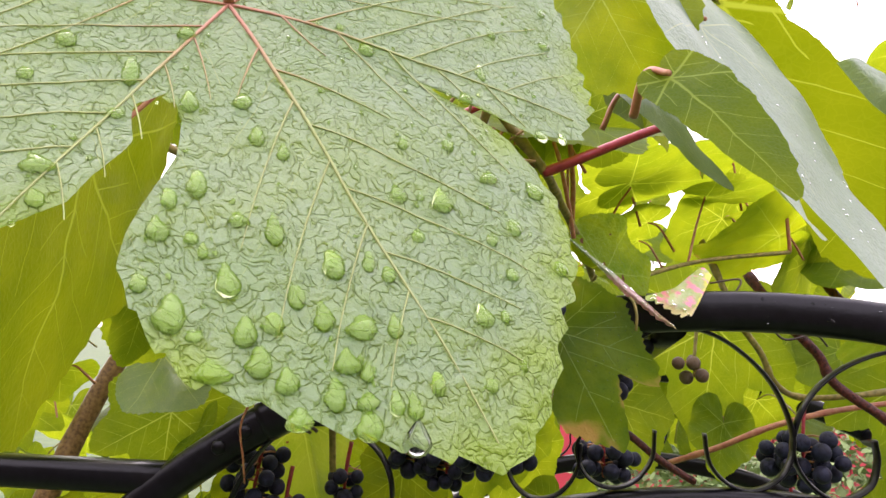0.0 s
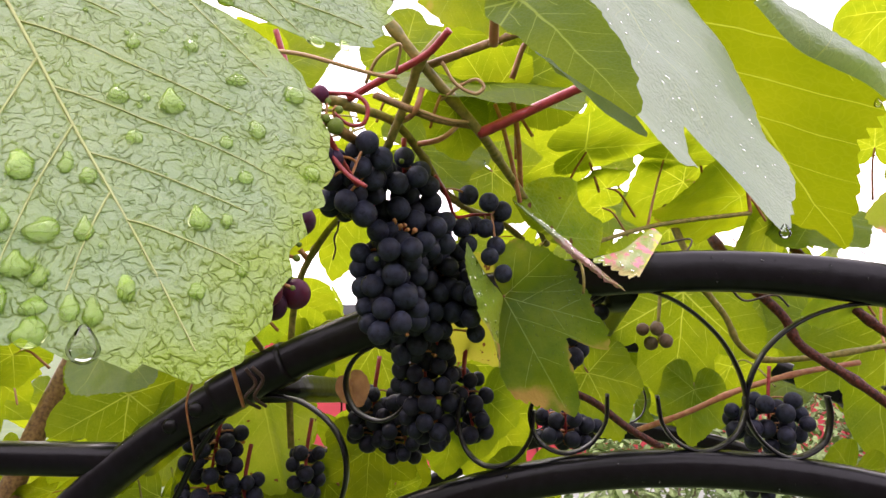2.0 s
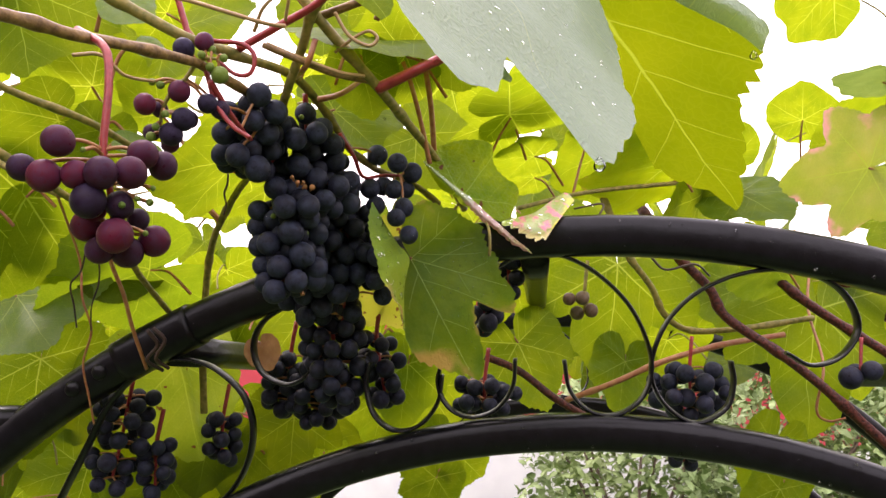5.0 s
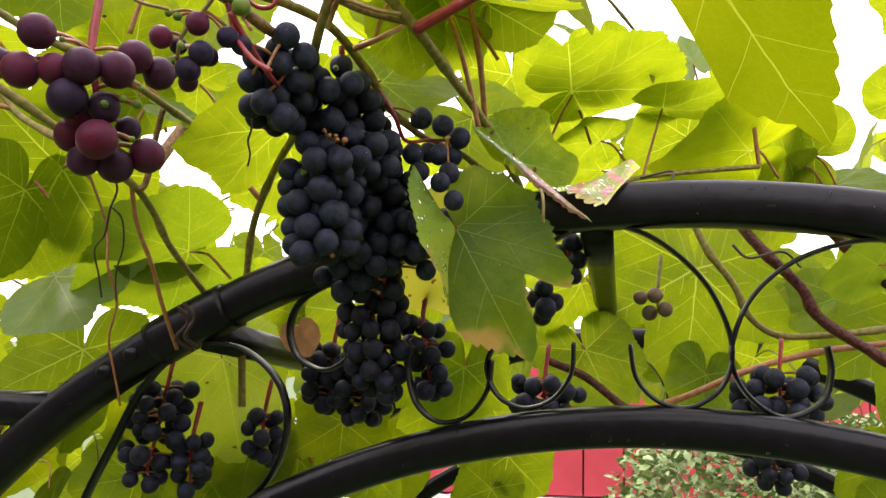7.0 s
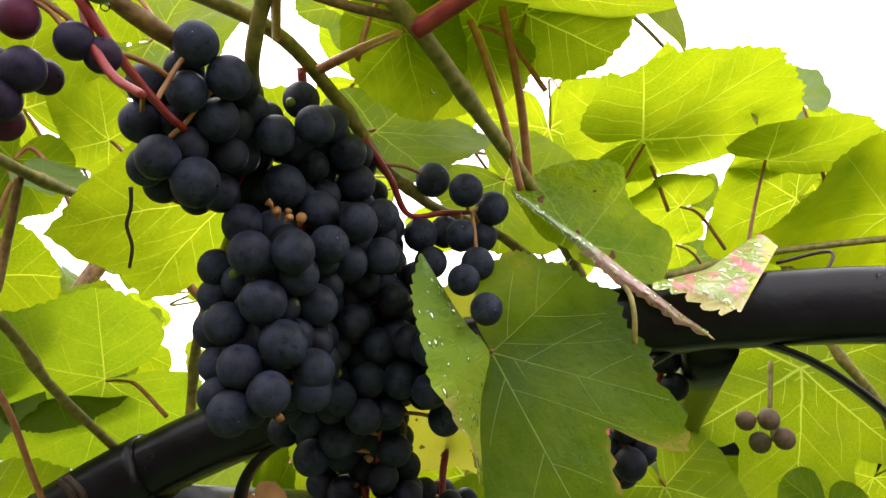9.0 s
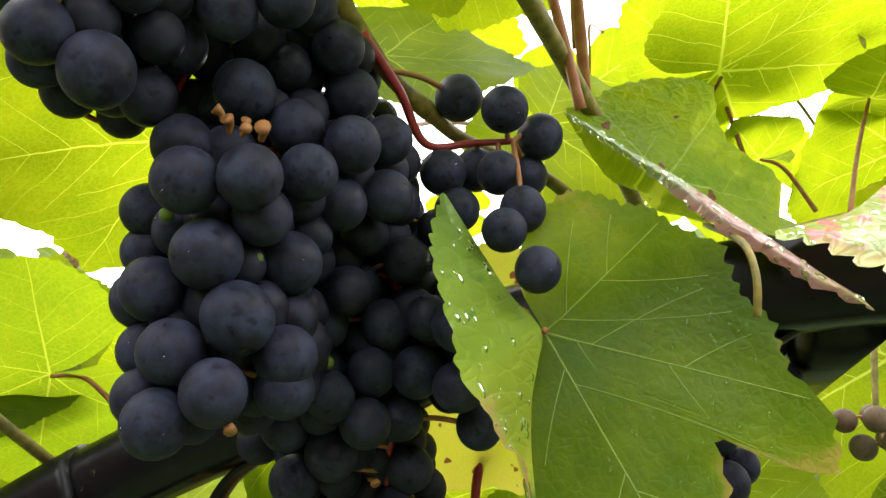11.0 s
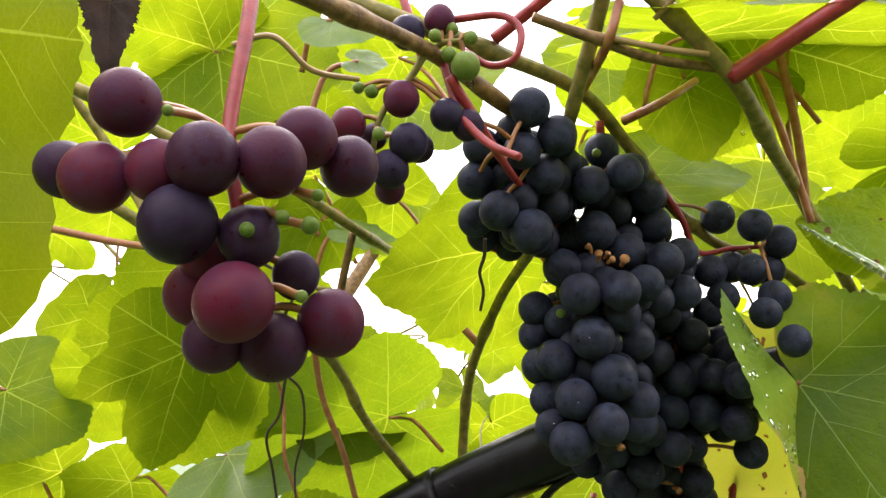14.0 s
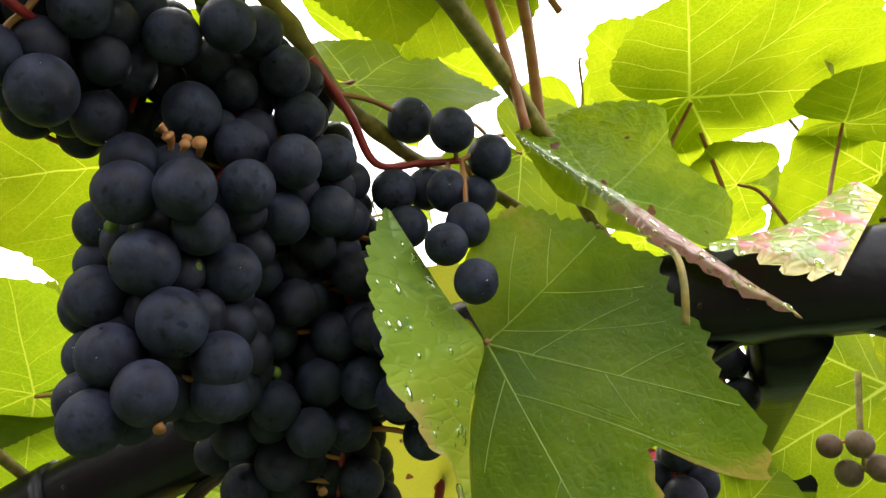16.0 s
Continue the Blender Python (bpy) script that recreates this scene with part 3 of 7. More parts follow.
def vine_leaf(base, tip, side, skin, parent=None, label="", outline=None, around=110, rings=9, fine=4, face_up=True, vein_skin=None, thick=0.011, grow=1.0, petiole=None, petiole_skin=None, mains=None, vein_lift=None, **shape):
    """A leaf from its stalk's end to its tip; a thing of its own, or a part of parent."""
    turn, length = leaf_pose(base, tip, side, face_up)
    m = Matrix.Translation(base) @ turn
    lf = Leaf(length * grow, outline, **shape)
    if parent is None:
        holder = thing("grape_leaf", base, label, "leaf", "vine leaves")
        blade = lf.blade(around, rings)
        blade.materials.append(skin)
        part("blade", blade, None, holder, m=m)
        if thick:
            dense = vein_skin is VEIN_BLUSH or mains
            rise = vein_lift if vein_lift is not None else 0.0012 if vein_skin is VEIN_BLUSH else 0.0
            part("midrib", lf.veins(fine if dense else 0, thick, mains or (0, 55, -55, 112, -112), rise), vein_skin or VEIN_PALE, holder, m=m)
    else:
        holder = part("leaf", lf.blade(around, rings), skin, parent, label, m=m)
    if petiole is None:
        b, x = Vector(base), m.to_3x3().col[0]
        long = 1.0 if parent is not None else 0.6
        petiole = [b - x * 0.014 * long + Vector((0, 0.004, -0.006 * long)), b - x * 0.028 * long + Vector((0.004, 0.012, -0.03 * long))]
    if petiole:
        bm = bmesh.new()
        sweep(bm, smooth_line([base] + list(petiole)), lambda t: 0.0009 + 0.0005 * t, 7)
        part("petiole", bm, petiole_skin or STALK_PINK, holder)
    return holder, lf, m

# ---- ground and distance ----
GRASS = plain_material("lawn", (0.03, 0.07, 0.012), (0.07, 0.11, 0.025), 3.0, 0.8, 0.6, 0.02)
bm = bmesh.new()
bmesh.ops.create_grid(bm, x_segments=60, y_segments=60, size=300)
for v in bm.verts:
    v.co.z = 0.05 * noise.noise(v.co * 0.2) if abs(v.co.x) > 20 or v.co.y > 20 else 0.0
ground = part("ground", bm, GRASS, None)
tagged(ground, "short green lawn reaching far behind the arbour", "ground", kind="structure")

# ---- the iron garden arch ----
AXIS = Vector((0.1777, 0.984, 0))
ACROSS = Vector((0.984, -0.1777, 0))
HUB = Vector((0.2356, 0.6277, 1.0212))
R_OUT, R_IN, DEEP = 0.716, 0.5735, 0.72
FALL = 0.105  # far hoops lowered until they line up in the camera's view


def on_arch(angle, radius, back=0.0):
    a = radians(angle)
    return HUB + ACROSS * (radius * math.cos(a) / 0.984) + Vector((0, 0, radius * math.sin(a) - FALL * back)) + AXIS * back


arch = thing("garden_arch", (HUB.x, HUB.y, 0), "black painted iron garden arch with scrollwork, wet from rain", "garden arch")


def bar_profile(bm, line, half, out_of):
    """A round-cornered square tube along line."""
    rings = []
    n = len(line)
    for i, q in enumerate(line):
        d = (line[min(i + 1, n - 1)] - line[max(i - 1, 0)]).normalized()
        u = (out_of - d * d.dot(out_of)).normalized()
        v = d.cross(u)
        ring = []
        for k in range(16):
            a = 2 * math.pi * (k + 0.5) / 16
            c, s = math.cos(a), math.sin(a)
            e = 0.62
            ring.append(bm.verts.new(q + half * (math.copysign(abs(c) ** e, c) * u + math.copysign(abs(s) ** e, s) * v)))
        rings.append(ring)
    for a, b in zip(rings, rings[1:]):
        for k in range(16):
            bm.faces.new((a[k], a[(k + 1) % 16], b[(k + 1) % 16], b[k]))
    bm.faces.new(rings[0][::-1])
    bm.faces.new(rings[-1])
    return bm


for name, radius, half, back in (("outer_hoop", R_OUT, 0.0152, 0), ("inner_hoop", R_IN, 0.0132, 0), ("outer_hoop", R_OUT, 0.0152, DEEP), ("inner_hoop", R_IN, 0.0132, DEEP)):
    foot = HUB.z - FALL * back
    line = [on_arch(180, radius, back) - Vector((0, 0, foot * k / 6)) for k in range(6, 0, -1)]
    line += [on_arch(180 - k * 2.0, radius, back) for k in range(91)]
    line += [on_arch(0, radius, back) - Vector((0, 0, foot * k / 6)) for k in range(1, 7)]
    part(name, bar_profile(bmesh.new(), line, half, AXIS), IRON, arch)
# cross bars between the two hoops
for angle in (117.7, 94, 62, 150, 30):
    a, b = on_arch(angle, R_OUT - 0.008, 0.012), on_arch(angle, R_OUT - 0.008, DEEP - 0.01)
    bm = bar_profile(bmesh.new(), [a.lerp(b, k / 8) for k in range(9)], 0.0115, Vector((math.cos(radians(angle)), 0, math.sin(radians(angle)))))
    part("cross_bar", bm, IRON, arch)
# sleeve and bolts where the hoop's lengths meet
line = [on_arch(120.5 - 0.4 * k, R_OUT) for k in range(14)]
part("sleeve", bar_profile(bmesh.new(), line, 0.0168, AXIS), IRON, arch)
for at in (121.6, 123.6):
    bm = bmesh.new()
    bmesh.ops.create_uvsphere(bm, u_segments=14, v_segments=8, radius=0.0062)
    bmesh.ops.scale(bm, vec=(1, 0.5, 1), verts=bm.verts)
    part("bolt", bm, IRON, arch, "worn round bolt head", m=Matrix.Translation(on_arch(at, R_OUT) - AXIS * 0.0152))
# side rail that leaves the hoop
a, b = Vector((-0.2011, 0.7065, 1.5879)), Vector((-0.4205, 0.7462, 1.5846))
part("side_rail", bar_profile(bmesh.new(), [a.lerp(b, k / 6) for k in range(7)], 0.0135, AXIS), IRON, arch)


def scroll(points, back=0.0):
    line = smooth_line([Vector(p) + AXIS * back - Vector((0, 0, FALL * back)) for p in points], 10)
    bm = sweep(bmesh.new(), line, 0.0016, 8, 4.0, up=AXIS)
    part("scroll", bm, IRON, arch, "thin black iron scroll")


scroll([(0.1594, 0.6414, 1.7139), (0.1781, 0.6380, 1.7232), (0.2028, 0.6336, 1.7230), (0.2292, 0.6288, 1.7106), (0.2549, 0.6242, 1.6843), (0.2685, 0.6217, 1.6493), (0.2637, 0.6226, 1.6227), (0.2456, 0.6259, 1.6081), (0.2256, 0.6295, 1.6099), (0.2117, 0.6320, 1.6241), (0.2076, 0.6327, 1.6460)])
scroll([(0.3604, 0.6051, 1.6540), (0.3765, 0.6022, 1.6457), (0.3956, 0.5987, 1.6522), (0.4076, 0.5966, 1.6723), (0.3990, 0.5981, 1.6964), (0.3767, 0.6022, 1.7099), (0.3421, 0.6084, 1.7121), (0.3067, 0.6148, 1.6999), (0.2806, 0.6195, 1.6761), (0.2684, 0.6217, 1.6432), (0.2754, 0.6205, 1.6187), (0.2966, 0.6166, 1.6037), (0.3182, 0.6127, 1.6133), (0.3245, 0.6116, 1.6315), (0.3229, 0.6119, 1.6477)])
scroll([(0.1725, 0.6391, 1.6465), (0.1706, 0.6394, 1.6257), (0.1586, 0.6416, 1.6089), (0.1400, 0.6449, 1.6028), (0.1234, 0.6479, 1.6105), (0.1159, 0.6493, 1.6292), (0.1235, 0.6479, 1.6461), (0.1444, 0.6441, 1.6589)])
scroll([(0.1193, 0.6487, 1.6335), (0.1159, 0.6493, 1.6124), (0.1024, 0.6517, 1.5955), (0.0834, 0.6551, 1.5918), (0.0686, 0.6578, 1.6033), (0.0625, 0.6589, 1.6244), (0.0651, 0.6585, 1.6414)])
scroll([(0.0280, 0.6652, 1.6433), (0.0146, 0.6676, 1.6281), (-0.0007, 0.6703, 1.6237), (-0.0184, 0.6735, 1.6330), (-0.0248, 0.6747, 1.6528), (-0.0166, 0.6732, 1.6720), (0.0075, 0.6688, 1.6864)])
scroll([(-0.1083, 0.6898, 1.6378), (-0.0856, 0.6857, 1.6410), (-0.0585, 0.6808, 1.6360), (-0.0336, 0.6763, 1.6168), (-0.0236, 0.6745, 1.5912), (-0.0272, 0.6751, 1.5633), (-0.0414, 0.6777, 1.5395), (-0.0654, 0.6820, 1.5218)])
scroll([(-0.0947, 0.6873, 1.6401), (-0.1217, 0.6922, 1.6245), (-0.1418, 0.6958, 1.6000), (-0.1571, 0.6986, 1.5691), (-0.1746, 0.7017, 1.5337), (-0.1875, 0.7041, 1.5029)])
scroll([(0.1594, 0.6414, 1.7139), (0.1781, 0.6380, 1.7232), (0.2028, 0.6336, 1.7230), (0.2292, 0.6288, 1.7106), (0.2549, 0.6242, 1.6843), (0.2685, 0.6217, 1.6493), (0.2637, 0.6226, 1.6227), (0.2456, 0.6259, 1.6081), (0.2256, 0.6295, 1.6099)], DEEP)
scroll([(0.0686, 0.6578, 1.6033), (0.0834, 0.6551, 1.5918), (0.1024, 0.6517, 1.5955), (0.1159, 0.6493, 1.6124), (0.1159, 0.6493, 1.6292), (0.1235, 0.6479, 1.6461), (0.1444, 0.6441, 1.6589)], DEEP)

# rain beads on the hoops
bm = bmesh.new()
bmesh.ops.create_icosphere(bm, subdivisions=2, radius=1.0)
bead_v, bead_f = [v.co.copy() for v in bm.verts], [tuple(v.index for v in f.verts) for f in bm.faces]
bm.free()
beads = random.Random(5)
verts, faces = [], []
for _ in range(260):
    r, half = beads.choice(((R_OUT, 0.0152), (R_IN, 0.0132)))
    a = beads.uniform(62, 142)
    up = Vector((math.cos(radians(a)), 0, math.sin(radians(a))))
    lean = beads.uniform(-0.9, 0.9)
    at = on_arch(a, r) + (up * half * 0.93 - AXIS * half * lean * 0.9 if beads.random() < 0.5 else -AXIS * half * 1.0 + up * half * lean * 0.8)
    w = beads.choice((0.0005, 0.0007, 0.0009, 0.0013))
    k = len(verts)
    verts += [tuple(at + v * w) for v in bead_v]
    faces += [tuple(k + q for q in f) for f in bead_f]
me = bpy.data.meshes.new("rain_beads")
me.from_pydata(verts, [], faces)
tagged(part("rain_beads", me, WATER, None), "fine rain beads on black iron hoops", "raindrops", kind="stuff")

# ---- the vine ----
vine = thing("grapevine", (-0.6, 0.9, 0), "old grapevine with woody canes trained over an iron arch", "grapevine")


def cane(points, r0, r1, skin, name="cane", nodes=0.0, label="", parent=None, sides=9):
    line = smooth_line(points, 10)
    total = sum((b - a).length for a, b in zip(line, line[1:]))
    count = max(1, total / 0.075)

    def radius(t):
        r = r0 + (r1 - r0) * t
        if nodes:
            k = (t * count) % 1.0
            r *= 1 + nodes * math.exp(-((k - 0.5) / 0.09) ** 2)
        return r * (1 + 0.06 * noise.noise((t * 40, r0 * 900, 0)))

    return part(name, sweep(bmesh.new(), line, radius, sides), skin, vine if parent is None else parent, label)


# trunk and the old wood over the arch
cane([(-0.62, 0.92, 0.0), (-0.60, 0.90, 0.35), (-0.57, 0.88, 0.8), (-0.50, 0.90, 1.2), (-0.40, 0.93, 1.55), (-0.30, 0.97, 1.78), (-0.22, 1.02, 1.95)], 0.024, 0.006, CANE_BROWN, "trunk", nodes=0.1, sides=12)
cane([(0.95, 1.15, 0.0), (0.97, 1.12, 0.4), (0.96, 1.10, 0.9), (0.90, 1.05, 1.35), (0.75, 1.0, 1.62), (0.55, 0.96, 1.75)], 0.016, 0.007, CANE_RED, "trunk", nodes=0.1, sides=12)
strands = random.Random(31)
for k in range(11):
    x, y, z = strands.uniform(-0.7, 1.2), strands.uniform(1.0, 1.5), strands.uniform(1.85, 2.2)
    line = [(x, y, z)]
    for step in range(4):
        x, y, z = x + strands.uniform(-0.22, 0.22), y + strands.uniform(0.0, 0.2), z + strands.uniform(-0.12, 0.08)
        line.append((x, y, z))
    cane(line, 0.0028, 0.0016, CANE_BROWN if k % 2 else CANE_GREEN, nodes=0.3, sides=7)
# main canes under the leaves
cane([(0.1394, 0.7062, 1.7646), (0.1109, 0.6458, 1.7970), (0.0897, 0.5912, 1.8102), (0.0725, 0.5435, 1.8194), (0.0468, 0.5217, 1.8430), (0.0240, 0.5116, 1.8678), (0.0008, 0.5112, 1.8975)], 0.0030, 0.0032, CANE_GREEN, nodes=0.35)
cane([(-0.0913, 0.3631, 1.8006), (-0.0716, 0.4016, 1.8054), (-0.0588, 0.4159, 1.8049), (-0.0443, 0.4476, 1.8106), (-0.0299, 0.4805, 1.8154), (-0.0222, 0.5020, 1.8171), (-0.0024, 0.5422, 1.8114)], 0.0029, 0.0026, CANE_BROWN, nodes=0.3)
cane([(-0.1119, 0.4903, 1.8748), (-0.0797, 0.4943, 1.8567), (-0.0561, 0.4985, 1.8444), (-0.0322, 0.5036, 1.8337), (-0.0105, 0.5263, 1.8323), (0.0160, 0.5646, 1.8322), (0.0327, 0.5920, 1.8184), (0.0406, 0.6020, 1.8082), (0.0492, 0.6120, 1.7958), (0.0575, 0.6240, 1.7903), (0.0695, 0.6420, 1.7848), (0.0951, 0.6650, 1.7790), (0.1174, 0.6900, 1.7666)], 0.0034, 0.0022, CANE_GREEN, nodes=0.3)
cane([(-0.0190, 0.5007, 1.8324), (-0.0031, 0.4998, 1.8308), (0.0039, 0.4997, 1.8241), (0.0017, 0.5005, 1.8145), (-0.0072, 0.5031, 1.8145), (-0.0162, 0.5033, 1.8215)], 0.0014, 0.0012, STALK_RED, "tendril", sides=8)
cane([(-0.0224, 0.5001, 1.8150), (-0.0170, 0.5009, 1.7975), (-0.0068, 0.4970, 1.7840), (0.0042, 0.4928, 1.7763)], 0.0015, 0.0013, STALK_RED, "shoot")
cane([(-0.2380, 0.5050, 1.8923), (-0.2351, 0.5200, 1.8810), (-0.2255, 0.5450, 1.8594), (-0.2116, 0.5620, 1.8344), (-0.1965, 0.5700, 1.8083), (-0.1805, 0.5750, 1.7818), (-0.1549, 0.5700, 1.7656), (-0.1252, 0.5600, 1.7518)], 0.0024, 0.0022, CANE_GREEN, nodes=0.3)
cane([(-0.2863, 0.5300, 1.7964), (-0.2571, 0.5400, 1.7934), (-0.2323, 0.5550, 1.7902), (-0.2044, 0.5680, 1.7849), (-0.1805, 0.5750, 1.7818)], 0.0019, 0.0018, STALK_PINK, "shoot")
cane([(-0.2066, 0.4812, 1.8478), (-0.1696, 0.4877, 1.8630)], 0.0026, 0.0024, CANE_RED, "shoot")
cane([(-0.0010, 0.6100, 1.8030), (0.0060, 0.5780, 1.8075), (0.0145, 0.5459, 1.8140), (0.0282, 0.5230, 1.8413), (0.0339, 0.5117, 1.8546), (0.0474, 0.5000, 1.8671)], 0.0027, 0.0030, CANE_GREEN, nodes=0.3)
cane([(0.0714, 0.5416, 1.8189), (0.0947, 0.5294, 1.8272), (0.1243, 0.5166, 1.8385), (0.1527, 0.5040, 1.8478)], 0.0036, 0.0026, STALK_RED, "shoot")
cane([(0.0299, 0.5222, 1.8531), (0.0537, 0.5102, 1.8579), (0.0797, 0.4980, 1.8638), (0.0982, 0.4865, 1.8662)], 0.0026, 0.0024, CANE_BROWN, "shoot")
cane([(-0.0097, 0.5210, 1.8348), (0.0142, 0.5136, 1.8464), (0.0378, 0.5013, 1.8558), (0.0510, 0.4897, 1.8663)], 0.0024, 0.0022, STALK_RED, "shoot")
cane([(-0.0519, 0.5676, 1.8580), (-0.0574, 0.5668, 1.8763), (-0.0630, 0.5660, 1.8946)], 0.0022, 0.002, STALK_RED, "shoot")
cane([(0.1121, 0.6607, 1.7983), (0.1082, 0.6386, 1.8331), (0.1004, 0.6167, 1.8693)], 0.0022, 0.002, STALK_PINK, "shoot")
cane([(-0.0790, 0.7480, 1.5900), (-0.0812, 0.7460, 1.6450), (-0.0787, 0.7406, 1.6979), (-0.0708, 0.7228, 1.7308), (-0.0599, 0.7057, 1.7507), (-0.0395, 0.6728, 1.7722), (-0.0198, 0.6405, 1.7849), (0.0004, 0.6077, 1.8038)], 0.0030, 0.0026, CANE_GREEN, nodes=0.3)
cane([(-0.0599, 0.7057, 1.7507), (-0.0748, 0.6956, 1.7680), (-0.0838, 0.6855, 1.7780)], 0.0024, 0.0020, STALK_PINK, "shoot")
cane([(-0.1758, 0.4663, 1.8234), (-0.1479, 0.4878, 1.8120), (-0.1290, 0.5064, 1.8021), (-0.0996, 0.5384, 1.7930), (-0.0826, 0.5780, 1.7832), (-0.0872, 0.6400, 1.7891), (-0.0823, 0.6900, 1.7905)], 0.0022, 0.0022, CANE_GREEN, nodes=0.3)
cane([(-0.1810, 0.4941, 1.7965), (-0.1436, 0.5336, 1.7691), (-0.1253, 0.5534, 1.7547), (-0.1064, 0.5849, 1.7374), (-0.1031, 0.6110, 1.7246), (-0.1012, 0.6387, 1.7048), (-0.0913, 0.6817, 1.6769)], 0.0024, 0.0022, CANE_GREEN, nodes=0.3)
cane([(-0.1042, 0.5900, 1.7346), (-0.1003, 0.5920, 1.7398), (-0.0954, 0.5880, 1.7610), (-0.0865, 0.5780, 1.7833)], 0.0022, 0.0018, CANE_BROWN, "shoot")
cane([(-0.1064, 0.5849, 1.7374), (-0.1084, 0.6020, 1.7137), (-0.1052, 0.6205, 1.6899), (-0.1040, 0.6388, 1.6647), (-0.1001, 0.6591, 1.6355)], 0.0015, 0.0014, STALK_PINK, "shoot")
cane([(-0.0973, 0.5917, 1.7596), (-0.1054, 0.5838, 1.7607), (-0.1167, 0.5752, 1.7613)], 0.0012, 0.0012, CANE_GREEN, "shoot")
cane([(0.0330, 0.5660, 1.8175), (0.0479, 0.5560, 1.8190), (0.0614, 0.5698, 1.8332)], 0.0020, 0.0015, STALK_PINK, "shoot")
cane([(0.1074, 0.6274, 1.7880), (0.0998, 0.6166, 1.8182), (0.0919, 0.6071, 1.8437), (0.0868, 0.6024, 1.8553)], 0.0018, 0.0015, STALK_PINK, "shoot")
cane([(0.0165, 0.5640, 1.8300), (0.0300, 0.5213, 1.8261), (0.0356, 0.5177, 1.8408)], 0.0018, 0.0018, STALK_PINK, "shoot")
cane([(0.0674, 0.5420, 1.8233), (0.0451, 0.5304, 1.8242), (0.0275, 0.5193, 1.8278), (0.0070, 0.5070, 1.8329)], 0.0018, 0.0018, CANE_BROWN, "shoot")
# old red wood behind the arch
cane([(0.3346, 0.9053, 1.8184), (0.3522, 0.8670, 1.7705), (0.3716, 0.8478, 1.7363), (0.4040, 0.8477, 1.7040), (0.4216, 0.8484, 1.6747), (0.4694, 0.8373, 1.6401), (0.5101, 0.8267, 1.6064), (0.5553, 0.8164, 1.5623), (0.5936, 0.8061, 1.5249)], 0.0050, 0.0050, CANE_RED, nodes=0.25)
cane([(0.4418, 0.9004, 1.7805), (0.4714, 0.8714, 1.7317), (0.4996, 0.8614, 1.7012), (0.5387, 0.8605, 1.6741), (0.5990, 0.8587, 1.6379), (0.6329, 0.8381, 1.6099)], 0.0052, 0.005, CANE_RED, nodes=0.25)
cane([(0.2859, 0.8677, 1.8307), (0.3011, 0.8402, 1.7735), (0.3153, 0.8317, 1.7353), (0.3418, 0.8419, 1.7040), (0.3601, 0.8526, 1.6747), (0.3946, 0.8713, 1.6592), (0.4486, 0.8674, 1.6622), (0.5319, 0.8811, 1.6736)], 0.0034, 0.0030, CANE_GREEN, nodes=0.3)
cane([(0.2698, 0.9152, 1.5803), (0.3136, 0.8907, 1.6011), (0.3646, 0.8755, 1.6262), (0.4247, 0.8703, 1.6442), (0.5011, 0.8844, 1.6552)], 0.0032, 0.0030, STALK_PINK, nodes=0.25)
cane([(0.1755, 0.8681, 1.6310), (0.2108, 0.8667, 1.6163), (0.2460, 0.8659, 1.5899), (0.2813, 0.8649, 1.5693)], 0.0040, 0.0040, CANE_RED)
cane([(0.5617, 0.9342, 1.7514), (0.5366, 0.9000, 1.6858), (0.5215, 0.8446, 1.6276), (0.5101, 0.8383, 1.5821), (0.5217, 0.8382, 1.5705), (0.5391, 0.8369, 1.5734)], 0.0017, 0.0012, STALK_PINK, "tendril")
# tendrils
cane([(-0.1253, 0.5534, 1.7547), (-0.1290, 0.5840, 1.7340), (-0.1284, 0.6024, 1.7122), (-0.1265, 0.6039, 1.6874), (-0.1242, 0.6152, 1.6659), (-0.1337, 0.6275, 1.6417), (-0.1332, 0.6391, 1.6165), (-0.1335, 0.6505, 1.5967)], 0.0009, 0.0008, STALK_PINK, "tendril", sides=6)
cane([(-0.1220, 0.5290, 1.7675), (-0.1078, 0.5454, 1.7611), (-0.1033, 0.5592, 1.7550), (-0.1113, 0.5659, 1.7427), (-0.1099, 0.5747, 1.7323), (-0.1145, 0.5771, 1.7198), (-0.1206, 0.5850, 1.7054), (-0.1292, 0.5907, 1.6963), (-0.1302, 0.5999, 1.6822), (-0.1316, 0.6090, 1.6678)], 0.0008, 0.0006, TENDRIL, "tendril", sides=6)
cane([(-0.1133, 0.5771, 1.7209), (-0.1091, 0.5822, 1.7144), (-0.1106, 0.5896, 1.6986), (-0.1179, 0.5978, 1.6824), (-0.1233, 0.6119, 1.6655)], 0.0007, 0.0005, TENDRIL, "tendril", sides=6)
cane([(-0.0148, 0.5272, 1.7615), (-0.0159, 0.5306, 1.7561), (-0.0183, 0.5336, 1.7510), (-0.0179, 0.5376, 1.7450), (-0.0199, 0.5410, 1.7388)], 0.0007, 0.0006, TENDRIL, "tendril", sides=6)
cane([(0.0060, 0.5700, 1.7800), (-0.0030, 0.5790, 1.7735), (-0.0110, 0.5820, 1.7712), (-0.0188, 0.5814, 1.7705), (-0.0245, 0.5785, 1.7720), (-0.0261, 0.5740, 1.7745), (-0.0203, 0.5694, 1.7763)], 0.0009, 0.0008, STALK_RED, "tendril", sides=6)
cane([(-0.0534, 0.4877, 1.8532), (-0.0318, 0.4864, 1.8501), (-0.0102, 0.4853, 1.8439), (0.0101, 0.4942, 1.8411), (0.0201, 0.5034, 1.8430)], 0.0012, 0.0012, TENDRIL_TAN, "tendril", sides=6)
